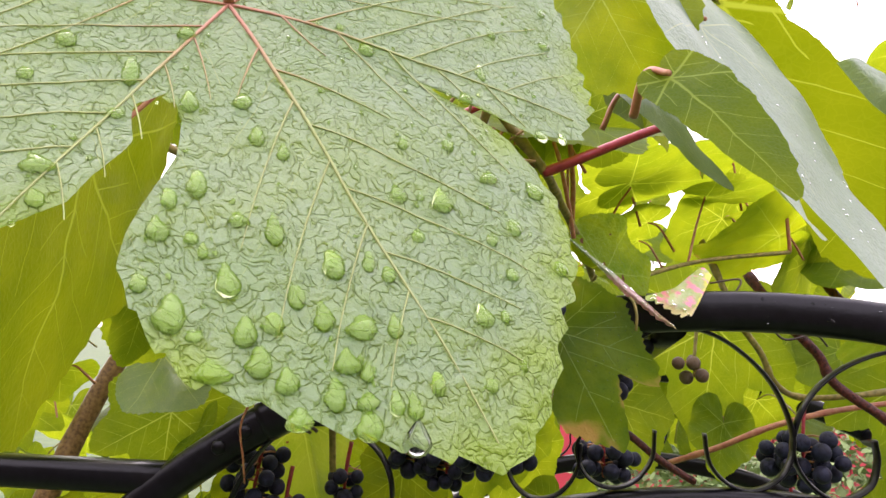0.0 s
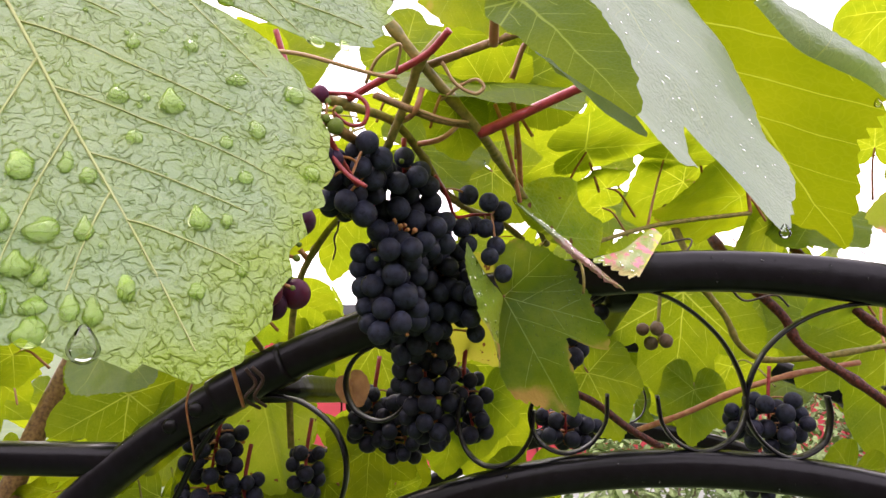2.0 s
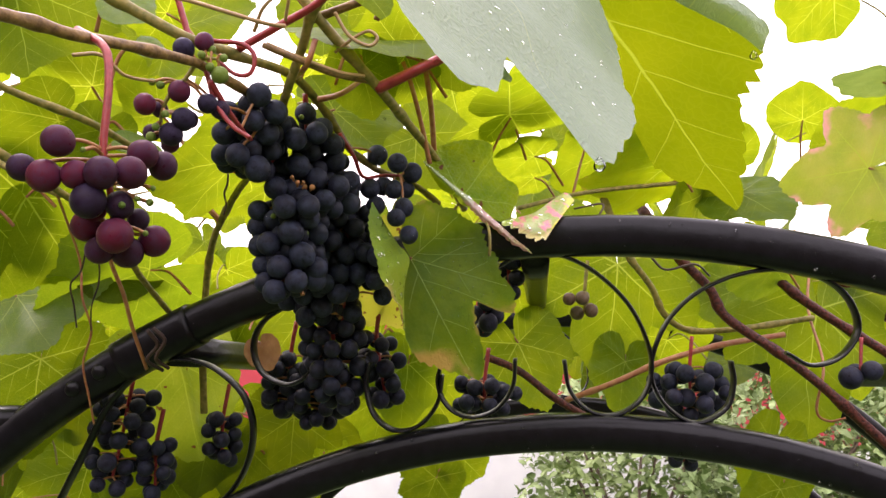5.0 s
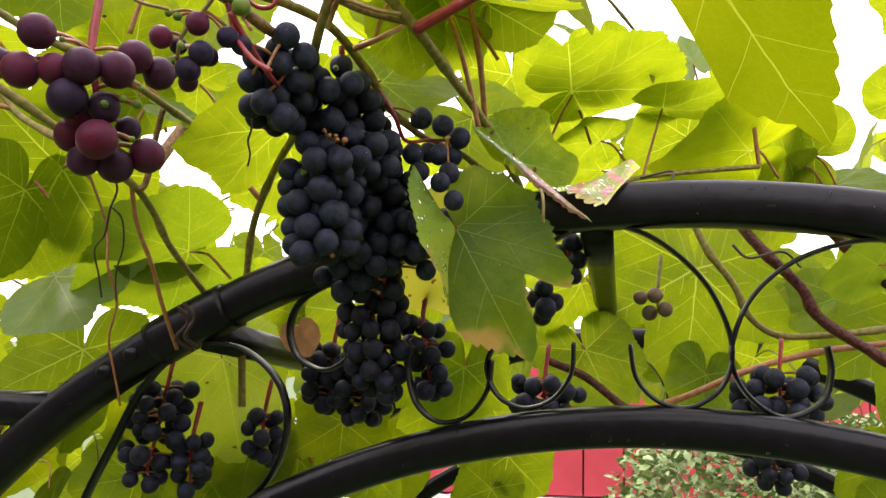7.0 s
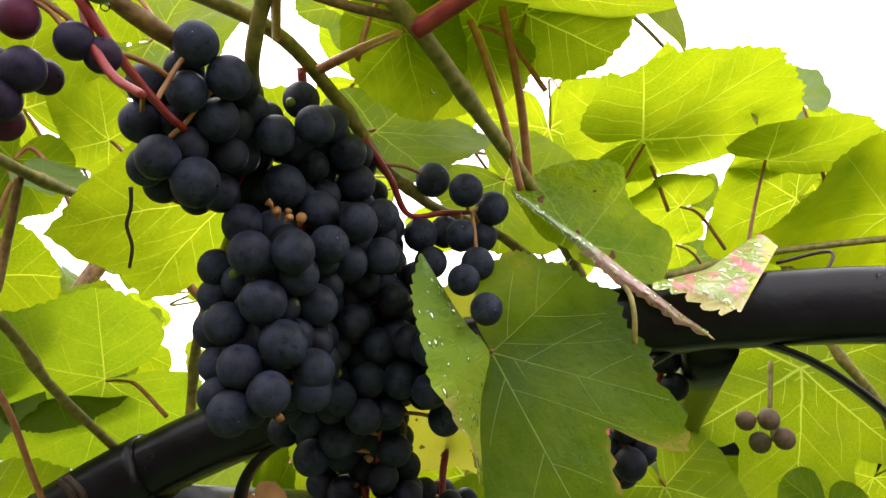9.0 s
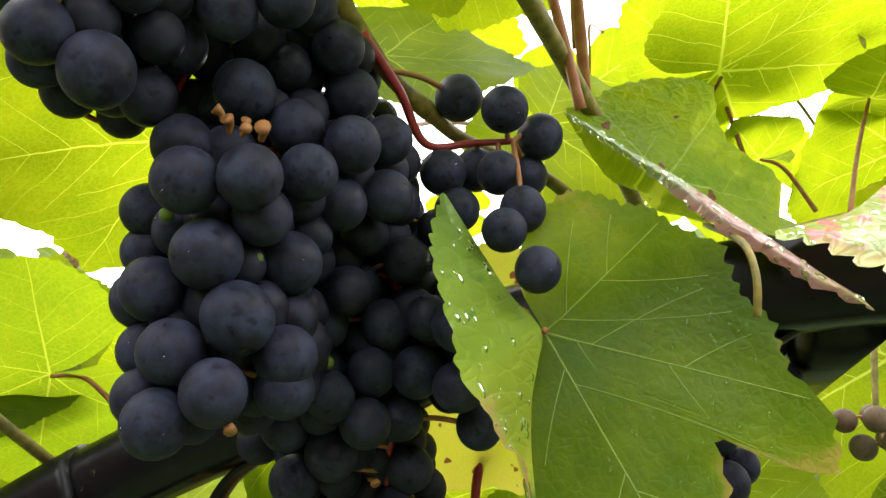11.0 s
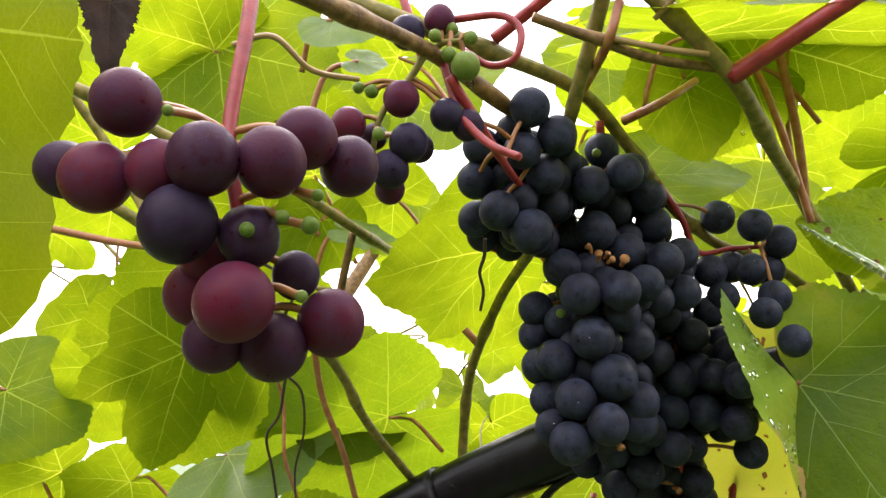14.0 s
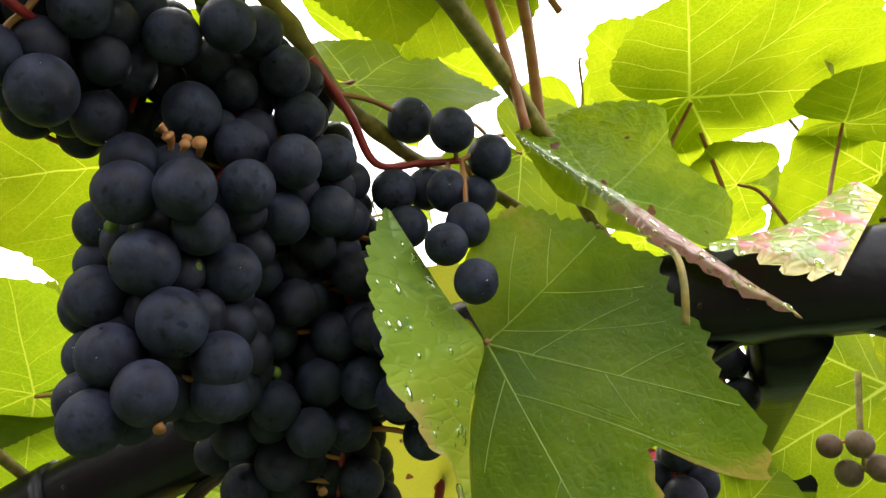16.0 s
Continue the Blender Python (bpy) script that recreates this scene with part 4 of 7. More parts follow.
cane([(0.0024, 0.5048, 1.8398), (0.0100, 0.4935, 1.8506), (0.0226, 0.4922, 1.8585), (0.0201, 0.5032, 1.8462)], 0.0011, 0.0010, TENDRIL_TAN, "tendril", sides=6)
cane([(0.0076, 0.5147, 1.8365), (0.0270, 0.5189, 1.8297), (0.0502, 0.5227, 1.8227), (0.0637, 0.5318, 1.8238)], 0.0012, 0.0012, TENDRIL_TAN, "tendril", sides=6)
cane([(0.0471, 0.5108, 1.8546), (0.0554, 0.5111, 1.8414), (0.0670, 0.5107, 1.8354), (0.0719, 0.5101, 1.8397), (0.0669, 0.5102, 1.8440), (0.0576, 0.5160, 1.8413), (0.0468, 0.5222, 1.8346)], 0.0011, 0.0010, TENDRIL_TAN, "tendril", sides=6)
cane([(-0.0792, 0.4621, 1.8103), (-0.0649, 0.4611, 1.8103), (-0.0564, 0.4711, 1.8031), (-0.0444, 0.4803, 1.8028)], 0.0010, 0.0009, TENDRIL_TAN, "tendril", sides=6)
cane([(0.2187, 0.6495, 1.7593), (0.2384, 0.6402, 1.7621), (0.2322, 0.6370, 1.7502), (0.2210, 0.6329, 1.7406), (0.2293, 0.6342, 1.7371), (0.2283, 0.6362, 1.7265)], 0.0008, 0.0007, TENDRIL, "tendril", sides=6)
cane([(0.3127, 0.7519, 1.7284), (0.3255, 0.7517, 1.7181), (0.3512, 0.7496, 1.7232), (0.3726, 0.7689, 1.7135)], 0.0012, 0.0010, TENDRIL, "tendril", sides=6)
cane([(-0.0957, 0.6435, 1.6651), (-0.0887, 0.6462, 1.6540), (-0.0964, 0.6478, 1.6429), (-0.0868, 0.6552, 1.6347)], 0.0016, 0.0014, TENDRIL, "tendril", sides=6)
cane([(-0.0901, 0.6385, 1.6667), (-0.0822, 0.6409, 1.6574), (-0.0886, 0.6429, 1.6448), (-0.0813, 0.6502, 1.6367)], 0.0016, 0.0014, TENDRIL, "tendril", sides=6)

# ---- bunches of grapes ----
bm = bmesh.new()
bmesh.ops.create_uvsphere(bm, u_segments=28, v_segments=18, radius=1.0)
BALL = bpy.data.meshes.new("berry")
bm.to_mesh(BALL)
bm.free()
BALL.polygons.foreach_set("use_smooth", [True] * len(BALL.polygons))


def ball_of(skin):
    me = BALL.copy()
    me.materials.append(skin)
    return me


BALLS = {"blue": ball_of(BERRY_BLUE), "dark": ball_of(BERRY_SHADED), "purple": ball_of(BERRY_PURPLE), "green": ball_of(BERRY_GREEN), "tan": ball_of(BERRY_TAN)}
dice = random.Random(4)


def berry(bunch, at, r, kind="blue", name="berry"):
    ob = new(name, BALLS[kind])
    turn = Euler([dice.uniform(-0.5, 0.5), dice.uniform(-0.5, 0.5), dice.uniform(0, 6)]).to_matrix().to_4x4()
    put(ob, bunch, Matrix.Translation(at) @ turn @ Matrix.Diagonal((r, r, r * dice.uniform(0.98, 1.06), 1)))
    return ob


def stalks(bunch, line, r, skin, ends=(), end_skin=None):
    """The bunch's stem, and a short stalk from it to each berry."""
    path = smooth_line(line, 8)
    part("stem", sweep(bmesh.new(), path, lambda t: r * (1.15 - 0.4 * t), 8), skin, bunch)
    for e in ends:
        e = Vector(e)
        near = min(path, key=lambda q: (q - e).length + (0.02 if q.z < e.z else 0))
        if (near - e).length > 0.034:
            continue
        mid = near.lerp(e, 0.5) + Vector((0, 0, 0.002))
        part("pedicel", sweep(bmesh.new(), smooth_line([near, mid, e], 4), 0.0009, 5, cap=False), end_skin or skin, bunch)


def bunch_thing(top, label):
    return thing("grape_bunch", top, label, "grapes", "bunches of grapes")


FRONT = []


def picked(label, stems, berries, kind="blue", skin=None, r=0.0016, behind=0):
    """A bunch with its berries each at its place, and shade-toned ones within."""
    b = bunch_thing(stems[0][0], label)
    for row in berries:
        berry(b, row[0], row[1], row[2] if len(row) > 2 else kind)
        if len(row) == 2:
            FRONT.append((row[0], row[1]))
    middles = [smooth_line(s, 8) for s in stems]
    for k, s in enumerate(stems):
        mine = [row[0] for row in berries if min(range(len(middles)), key=lambda q: min((p - Vector(row[0])).length for p in middles[q])) == k]
        stalks(b, s, r, skin or STALK_RED, mine, STALK_TAN)
    # berries within and on the far side of those in front
    made = [(Vector(row[0]), row[1]) for row in berries]
    front = list(made)
    for _ in range(int(5200 * behind)):
        c, _r = front[dice.randrange(len(front))]
        near = [e for e, _s in front if 0.004 < (e - c).length < 0.034]
        if not near:
            continue
        q = c.lerp(near[dice.randrange(len(near))], dice.uniform(0.1, 0.9)) + Vector((dice.uniform(-0.003, 0.003), dice.uniform(0.005, 0.034), dice.uniform(-0.003, 0.003)))
        rr = dice.uniform(0.0062, 0.0072)
        if q.x > 0.052 and q.z < 1.702:
            continue  # open towards the yellow leaf
        if all((q - e).length > 0.73 * (rr + t) for e, t in made):
            made.append((q, rr))
            berry(b, q, rr, "dark")
    # the core round the stem
    for line in middles if behind >= 1 else ():
        for q in line[6:]:
            p = q + Vector((dice.uniform(-0.008, 0.008), dice.uniform(0.002, 0.014), dice.uniform(-0.004, 0.004)))
            if all((p - e).length > 0.62 * (0.0068 + t) for e, t in made):
                made.append((p, 0.0068))
                berry(b, p, 0.0068, "dark")
    return b


def heap(label, top, length, width, count, r, seed, kind="dark", skin=None, lean=(0, 0), above=0.03):
    """A hanging bunch grown about its stem, with no berry inside another."""
    rnd = random.Random(seed)
    b = bunch_thing(top, label)
    top = Vector(top)
    made = []
    tries = 0
    while len(made) < count and tries < 4000:
        tries += 1
        t = rnd.random() ** 0.8
        a = rnd.uniform(0, 2 * math.pi)
        w = width * (0.35 + 0.65 * math.sin(math.pi * (0.22 + 0.7 * t))) * math.sqrt(rnd.uniform(0.25, 1))
        q = top + Vector((w * math.cos(a) + lean[0] * t, w * math.sin(a) + lean[1] * t, -length * t))
        rr = r * rnd.uniform(0.86, 1.1)
        if all((q - p).length > 0.93 * (rr + s) for p, s in made):
            made.append((q, rr))
    for q, rr in made:
        berry(b, q, rr, kind)
    stem = [top + Vector((0.004, 0.004, above)), top, top + Vector((lean[0] * 0.5, lean[1] * 0.5, -length * 0.5)), top + Vector((lean[0], lean[1], -length * 0.9))]
    stalks(b, stem, 0.0017, skin or STALK_RED, [q for q, _ in made], STALK_TAN)
    return b


# ripe berries of the main bunch: the body on the light side, the shoulder above, the tail behind the folded leaf
BODY = [
    ((0.0143, 0.5562, 1.7464), 0.0078), ((0.0287, 0.5576, 1.7470), 0.0074), ((0.0174, 0.5630, 1.7308), 0.0083), ((0.0245, 0.5657, 1.7165), 0.0083), ((0.0104, 0.5635, 1.7087), 0.0077), ((0.0217, 0.5612, 1.6997), 0.0073),
    ((0.0080, 0.5638, 1.6932), 0.0078), ((0.0323, 0.5772, 1.7086), 0.0077), ((0.0315, 0.5798, 1.7009), 0.0073), ((0.0318, 0.5807, 1.7319), 0.0076), ((0.0282, 0.5681, 1.7407), 0.0071), ((-0.0061, 0.5795, 1.7460), 0.0072),
    ((0.0029, 0.5674, 1.7238), 0.0077), ((-0.0071, 0.5830, 1.7359), 0.0070), ((0.0046, 0.5757, 1.7397), 0.0069), ((-0.0045, 0.5760, 1.7227), 0.0073), ((-0.0018, 0.5756, 1.7101), 0.0070), ((0.0010, 0.5700, 1.6988), 0.0070)]
SHOULDER = [
    ((0.0060, 0.5702, 1.7600), 0.0075), ((0.0193, 0.5753, 1.7757), 0.0079), ((0.0306, 0.5834, 1.7683), 0.0075), ((0.0451, 0.5862, 1.7642), 0.0074), ((0.0518, 0.5998, 1.7702), 0.0071), ((0.0371, 0.5741, 1.7530), 0.0073),
    ((0.0405, 0.5922, 1.7497), 0.0074), ((0.0515, 0.6010, 1.7542), 0.0074), ((0.0191, 0.5618, 1.7905), 0.0074), ((0.0321, 0.5659, 1.7955), 0.0073), ((0.0341, 0.5805, 1.8018), 0.0072), ((0.0399, 0.5881, 1.7930), 0.0073),
    ((0.0414, 0.5987, 1.7836), 0.0077), ((0.0229, 0.5789, 1.8112), 0.0071), ((0.0097, 0.5856, 1.7763), 0.0068)]
TAIL = [
    ((0.0535, 0.6308, 1.7421), 0.0079), ((0.0388, 0.6217, 1.7322), 0.0075), ((0.0478, 0.6224, 1.7209), 0.0075), ((0.0309, 0.6150, 1.7205), 0.0074), ((0.0626, 0.6232, 1.7220), 0.0074), ((0.0438, 0.6214, 1.7069), 0.0073),
    ((0.0572, 0.6231, 1.7070), 0.0075), ((0.0342, 0.6116, 1.6998), 0.0071), ((0.0432, 0.6181, 1.6924), 0.0074), ((0.0507, 0.6327, 1.6938), 0.0070), ((0.0187, 0.6220, 1.6916), 0.0073), ((0.0055, 0.6384, 1.6865), 0.0072),
    ((0.0313, 0.6269, 1.6835), 0.0079), ((0.0520, 0.6436, 1.6784), 0.0075), ((0.0745, 0.6323, 1.6915), 0.0069), ((0.0698, 0.6168, 1.7025), 0.0074), ((0.0200, 0.6285, 1.6758), 0.0075),
    ((0.0710, 0.6041, 1.7186), 0.0073)]
# berries in the shade tone, placed to close gaps in the camera's view of the bunch
TAIL += [(at, 0.0070, "dark") for at in ((0.0178, 0.6000, 1.7273), (0.0162, 0.6080, 1.7247), (0.0546, 0.6180, 1.7393), (0.0516, 0.6180, 1.7568), (0.0431, 0.6120, 1.7463), (0.0557, 0.6240, 1.7249), (0.0392, 0.6090, 1.7291), (0.0691, 0.6270, 1.7326), (0.0625, 0.6300, 1.7510), (0.0324, 0.6320, 1.7405), (0.0300, 0.6340, 1.7297), (0.0114, 0.6040, 1.7023), (0.0199, 0.6180, 1.7133), (0.0272, 0.6180, 1.7521), (0.0232, 0.6120, 1.7381), (0.0340, 0.6340, 1.7524), (0.0433, 0.6420, 1.7308), (0.0515, 0.6420, 1.7156))]
picked("dense bunch of ripe blue-black grapes with waxy bloom", [
    [(0.0226, 0.5780, 1.8243), (0.0230, 0.5900, 1.7991), (0.0240, 0.5920, 1.7738), (0.0180, 0.5800, 1.7338), (0.0170, 0.5760, 1.7040)],
    [(0.0240, 0.5920, 1.7738), (0.0420, 0.6250, 1.7600), (0.0480, 0.6400, 1.7300), (0.0470, 0.6380, 1.7000), (0.0450, 0.6450, 1.6700)]], BODY + SHOULDER + TAIL, behind=1)
picked("small side bunch of dark blue grapes on a red stem", [[(0.0440, 0.5980, 1.8022), (0.0531, 0.6100, 1.7892), (0.0595, 0.6220, 1.7765), (0.0736, 0.6300, 1.7791), (0.0861, 0.6300, 1.7793)]], [
    ((0.0692, 0.6271, 1.7933), 0.0076), ((0.0839, 0.6228, 1.7871), 0.0074), ((0.0947, 0.6357, 1.7824), 0.0074), ((0.0642, 0.6275, 1.7689), 0.0074), ((0.0815, 0.6290, 1.7687), 0.0069), ((0.0888, 0.6220, 1.7549), 0.0069),
    ((0.0900, 0.6399, 1.7705), 0.0069), ((0.0686, 0.6275, 1.7567), 0.0071), ((0.0835, 0.6130, 1.7465), 0.0066), ((0.0927, 0.6090, 1.7341), 0.0065), ((0.0739, 0.6353, 1.7719), 0.0071)], r=0.0014)
picked("round bunch of blue-black grapes on a red stem", [[(-0.0194, 0.4962, 1.8086), (-0.0117, 0.5080, 1.7950), (-0.0060, 0.5280, 1.7860), (-0.0040, 0.5480, 1.7850)]], [
    ((-0.0010, 0.5430, 1.7675), 0.0081), ((-0.0120, 0.5377, 1.7747), 0.0073), ((-0.0255, 0.5580, 1.7789), 0.0072), ((-0.0219, 0.5434, 1.7894), 0.0073), ((-0.0189, 0.5396, 1.8014), 0.0072), ((-0.0022, 0.5335, 1.7955), 0.0069),
    ((0.0041, 0.5452, 1.7902), 0.0074), ((0.0101, 0.5370, 1.8016), 0.0073), ((0.0017, 0.5288, 1.8099), 0.0074), ((0.0043, 0.5678, 1.7855), 0.0073), ((0.0097, 0.5617, 1.7999), 0.0067)], behind=0.1)
picked("loose bunch of reddish-purple half-ripe grapes on a red stem", [[(-0.0642, 0.4308, 1.8124), (-0.0454, 0.4153, 1.7993), (-0.0404, 0.4082, 1.7796), (-0.0400, 0.4040, 1.7515), (-0.0370, 0.4050, 1.7345), (-0.0350, 0.4080, 1.7150)]], [
    ((-0.0512, 0.3864, 1.7514), 0.0066, "purple"), ((-0.0566, 0.3874, 1.7373), 0.0067, "purple"), ((-0.0669, 0.3905, 1.7410), 0.0058, "purple"), ((-0.0453, 0.3899, 1.7384), 0.0058, "purple"), ((-0.0347, 0.3885, 1.7391), 0.0066, "purple"), ((-0.0255, 0.3964, 1.7406), 0.0067, "purple"),
    ((-0.0249, 0.4086, 1.7505), 0.0066, "purple"), ((-0.0192, 0.4183, 1.7474), 0.0063, "purple"), ((-0.0399, 0.3903, 1.7278), 0.0071, "purple"), ((-0.0306, 0.3992, 1.7272), 0.0058, "purple"), ((-0.0478, 0.4095, 1.7194), 0.0066, "purple"), ((-0.0309, 0.3964, 1.7142), 0.0073, "purple"),
    ((-0.0410, 0.4067, 1.7087), 0.0060, "purple"), ((-0.0312, 0.4123, 1.7082), 0.0069, "purple"), ((-0.0217, 0.4182, 1.7137), 0.0069, "purple"),
    ((-0.0270, 0.4120, 1.7225), 0.0048, "purple"), ((-0.0440, 0.4060, 1.7260), 0.0055, "purple"), ((-0.0276, 0.3934, 1.7267), 0.0014, "green"), ((-0.0184, 0.3999, 1.7287), 0.0017, "green"), ((-0.0203, 0.4018, 1.7158), 0.0012, "green"),
    ((-0.0228, 0.3972, 1.7299), 0.0013, "green"), ((-0.0176, 0.4007, 1.7348), 0.0012, "green"), ((-0.0405, 0.3847, 1.7477), 0.0011, "green")], r=0.0018)
picked("small sparse bunch of dark grapes with green unripe berries", [[(-0.0259, 0.4920, 1.8172), (-0.0316, 0.4930, 1.8084), (-0.0409, 0.4935, 1.7979), (-0.0451, 0.4959, 1.7857), (-0.0440, 0.4992, 1.7754)]], [
    ((-0.0525, 0.4917, 1.7934), 0.0059, "purple"), ((-0.0482, 0.5036, 1.7935), 0.0047, "purple"), ((-0.0351, 0.4941, 1.8015), 0.0061, "purple"), ((-0.0329, 0.4958, 1.7864), 0.0064, "purple"),
    ((-0.0327, 0.5059, 1.7888), 0.0052, "purple"), ((-0.0394, 0.4964, 1.7781), 0.0064, "purple"), ((-0.0424, 0.5053, 1.7746), 0.0051, "purple"), ((-0.0531, 0.5060, 1.7808), 0.0047, "purple"),
    ((-0.0210, 0.4993, 1.7964), 0.0056, "purple"), ((-0.0153, 0.5046, 1.7944), 0.0055, "purple"), ((-0.0444, 0.4909, 1.8039), 0.0023, "green"), ((-0.0485, 0.4894, 1.8051), 0.0020, "green"),
    ((-0.0499, 0.4953, 1.7763), 0.0027, "green"), ((-0.0407, 0.4891, 1.7876), 0.0021, "green"), ((-0.0463, 0.4916, 1.7811), 0.0021, "green")], skin=CANE_GREEN, r=0.0012)
picked("few grapes and unripe berries at a cane joint", [[(-0.0262, 0.4970, 1.8181), (-0.0217, 0.4953, 1.8206), (-0.0156, 0.4949, 1.8204)]], [
    ((-0.0332, 0.4931, 1.8251), 0.0059, "purple"), ((-0.0231, 0.4965, 1.8303), 0.0052, "purple"), ((-0.0140, 0.4967, 1.8118), 0.0049, "green"), ((-0.0190, 0.4943, 1.8155), 0.0025, "green"),
    ((-0.0117, 0.4947, 1.8208), 0.0023, "green"), ((-0.0230, 0.4915, 1.8215), 0.0022, "green"), ((-0.0186, 0.4967, 1.8262), 0.0022, "green")], skin=CANE_GREEN, r=0.0012)
heap("bunch of dark blue grapes seen against the light", (0.0350, 0.6579, 1.6822), 0.075, 0.022, 44, 0.0072, 1, lean=(0.008, 0.01))
heap("small bunch of dark blue grapes in shade", (0.0207, 0.7380, 1.6324), 0.05, 0.026, 32, 0.0068, 2)
heap("small bunch of dark blue grapes beside the arch", (0.0687, 0.6927, 1.6610), 0.055, 0.016, 22, 0.0068, 3, lean=(0.008, 0))
heap("loose bunch of dark grapes under the arch", (-0.1427, 0.7511, 1.6036), 0.075, 0.026, 34, 0.0072, 5, lean=(-0.012, 0))
heap("small bunch of dark grapes behind a torn leaf", (-0.0716, 0.7879, 1.5801), 0.04, 0.014, 14, 0.007, 6)
heap("loose bunch of dark grapes under the arch", (-0.1194, 0.7522, 1.5624), 0.04, 0.016, 14, 0.007, 8)
heap("bunch of dark grapes on a bright red stem", (0.3705, 0.8149, 1.6255), 0.05, 0.036, 30, 0.0086, 7)
heap("small bunch of dark grapes above the inner hoop", (0.1643, 0.7694, 1.6157), 0.03, 0.028, 20, 0.0072, 9)
heap("few dark grapes in the shade of the leaves", (0.1765, 0.7015, 1.7208), 0.03, 0.010, 7, 0.007, 10)
heap("few dark grapes hanging from the old wood", (0.5596, 0.8422, 1.6246), 0.02, 0.016, 5, 0.012, 11)
heap("bunch of dark grapes below the inner hoop", (0.3876, 0.8800, 1.5486), 0.03, 0.024, 18, 0.0078, 12)
heap("few small dried tan berries", (0.2735, 0.8425, 1.7001), 0.024, 0.017, 6, 0.0066, 13, kind="tan", skin=CANE_GREEN)
heap("few dark grapes in the gap beside the hanging leaf", (0.1553, 0.7000, 1.6894), 0.03, 0.011, 9, 0.0072, 26)

heap("bunch of dark grapes in deep shade", (-0.0070, 0.7495, 1.6389), 0.05, 0.024, 34, 0.007, 25)

# dried stubs and unripe beads among the berries
stub_holder = bunch_thing((0.0220, 0.5650, 1.7600), "orange-brown dried stalk stubs with tiny green beads")


def stub(at, way, size=0.0016):
    a = Vector(at)
    b = a + Vector(way).normalized() * size * 2.6
    bm = sweep(bmesh.new(), smooth_line([a, a.lerp(b, 0.5) + Vector((0.0004, 0, 0.0004)), b], 5), lambda t: size * (0.45 + 0.9 * t * t * (1.3 - 0.6 * t)), 10)
    part("stub", bm, STALK_TAN, stub_holder)


stub((0.0180, 0.5660, 1.7640), (-0.3, -0.5, 0.6), 0.0014)
stub((0.0205, 0.5640, 1.7600), (0.1, -0.6, 0.5), 0.0016)
stub((0.0240, 0.5630, 1.7590), (0.5, -0.6, 0.2), 0.0013)
stub((0.0290, 0.5625, 1.7575), (0.3, -0.7, 0.3), 0.0018)
stub((0.0225, 0.5660, 1.7615), (0.6, -0.5, 0.6), 0.0012)
stub((0.0235, 0.5640, 1.6930), (0.5, -0.5, -0.3), 0.0014)
stub((0.0421, 0.6300, 1.6763), (0.5, -0.5, -0.2), 0.0014)
stub((0.0360, 0.6480, 1.6640), (-0.3, -0.6, -0.2), 0.0014)
for at in ((0.0258, 0.5720, 1.7313), (0.0214, 0.5700, 1.8066), (0.0334, 0.6120, 1.7092), (0.0625, 0.6300, 1.7659), (0.0056, 0.5660, 1.7412)):
    berry(stub_holder, at, 0.0018, "green", "unripe_bead")

# rain beads on the berries
bead = bmesh.new()
bmesh.ops.create_icosphere(bead, subdivisions=2, radius=1.0)
spots_v, spots_f = [v.co.copy() for v in bead.verts], [tuple(v.index for v in f.verts) for f in bead.faces]
bead.free()
wet_v, wet_f = [], []
fall = random.Random(77)
for at, r in FRONT:
    for _ in range(fall.choice((0, 0, 1, 1, 2))):
        way = Vector((fall.uniform(-0.9, 0.9), -1, fall.uniform(-1.1, 0.6))).normalized()
        size = fall.uniform(0.0003, 0.0008)
        k = len(wet_v)
        wet_v += [tuple(Vector(at) + way * r + q * size) for q in spots_v]
        wet_f += [tuple(k + i for i in f) for f in spots_f]
me = bpy.data.meshes.new("raindrop_spray")
me.from_pydata(wet_v, [], wet_f)
tagged(part("raindrop_spray", me, WATER, None), "fine rain beads on dark grapes", "raindrops", kind="stuff")

# ---- leaves that stand out ----
BIG = [(-176, 0.1), (-150, 0.6), (-115, 0.78), (-85, 0.78), (-62, 0.73), (-54, 0.68), (-47.4, 0.655), (-47.0, 0.645), (-46.98, 0.292), (-43, 0.292), (-41, 0.305), (-38.92, 0.327), (-38.9, 0.635), (-36.5, 0.679), (-34, 0.715), (-30, 0.765), (-24, 0.79), (-18, 0.84), (-11, 0.885), (-6, 0.93), (0, 1), (6, 0.946), (13, 0.90), (23, 0.836), (30, 0.766), (34, 0.73), (38, 0.672), (41.3, 0.60), (43, 0.51), (44, 0.43), (45.5, 0.41), (46.5, 0.66), (52, 0.786), (60, 0.81), (76, 0.84), (100, 0.85), (130, 0.7), (155, 0.45), (176, 0.1)]


def keyhole(a, r):
    """The rims beside the sinus of the big leaf: a round hole that the lobes nearly close, then a widening gap."""
    if -80 < a < -46.99:
        lean = np.interp(r, (0.28, 0.325, 0.35, 0.40, 0.42, 0.49, 0.55, 0.59, 0.64), (0, -5.3, -4.0, 0.3, 0.1, -1.9, -2.7, -5, -7.2))
        return a + float(lean) * max(0.0, 1 - (-47 - a) / 30)
    if -38.91 < a < -15:
        lean = np.interp(r, (0.32, 0.34, 0.37, 0.40, 0.42, 0.465, 0.52, 0.565, 0.615, 0.64), (0, 0.6, 1.5, 1.8, 1.2, 0, -1, -1.4, -0.9, 0))
        return a + float(lean) * max(0.0, 1 - (a + 38.9) / 22)
    return a


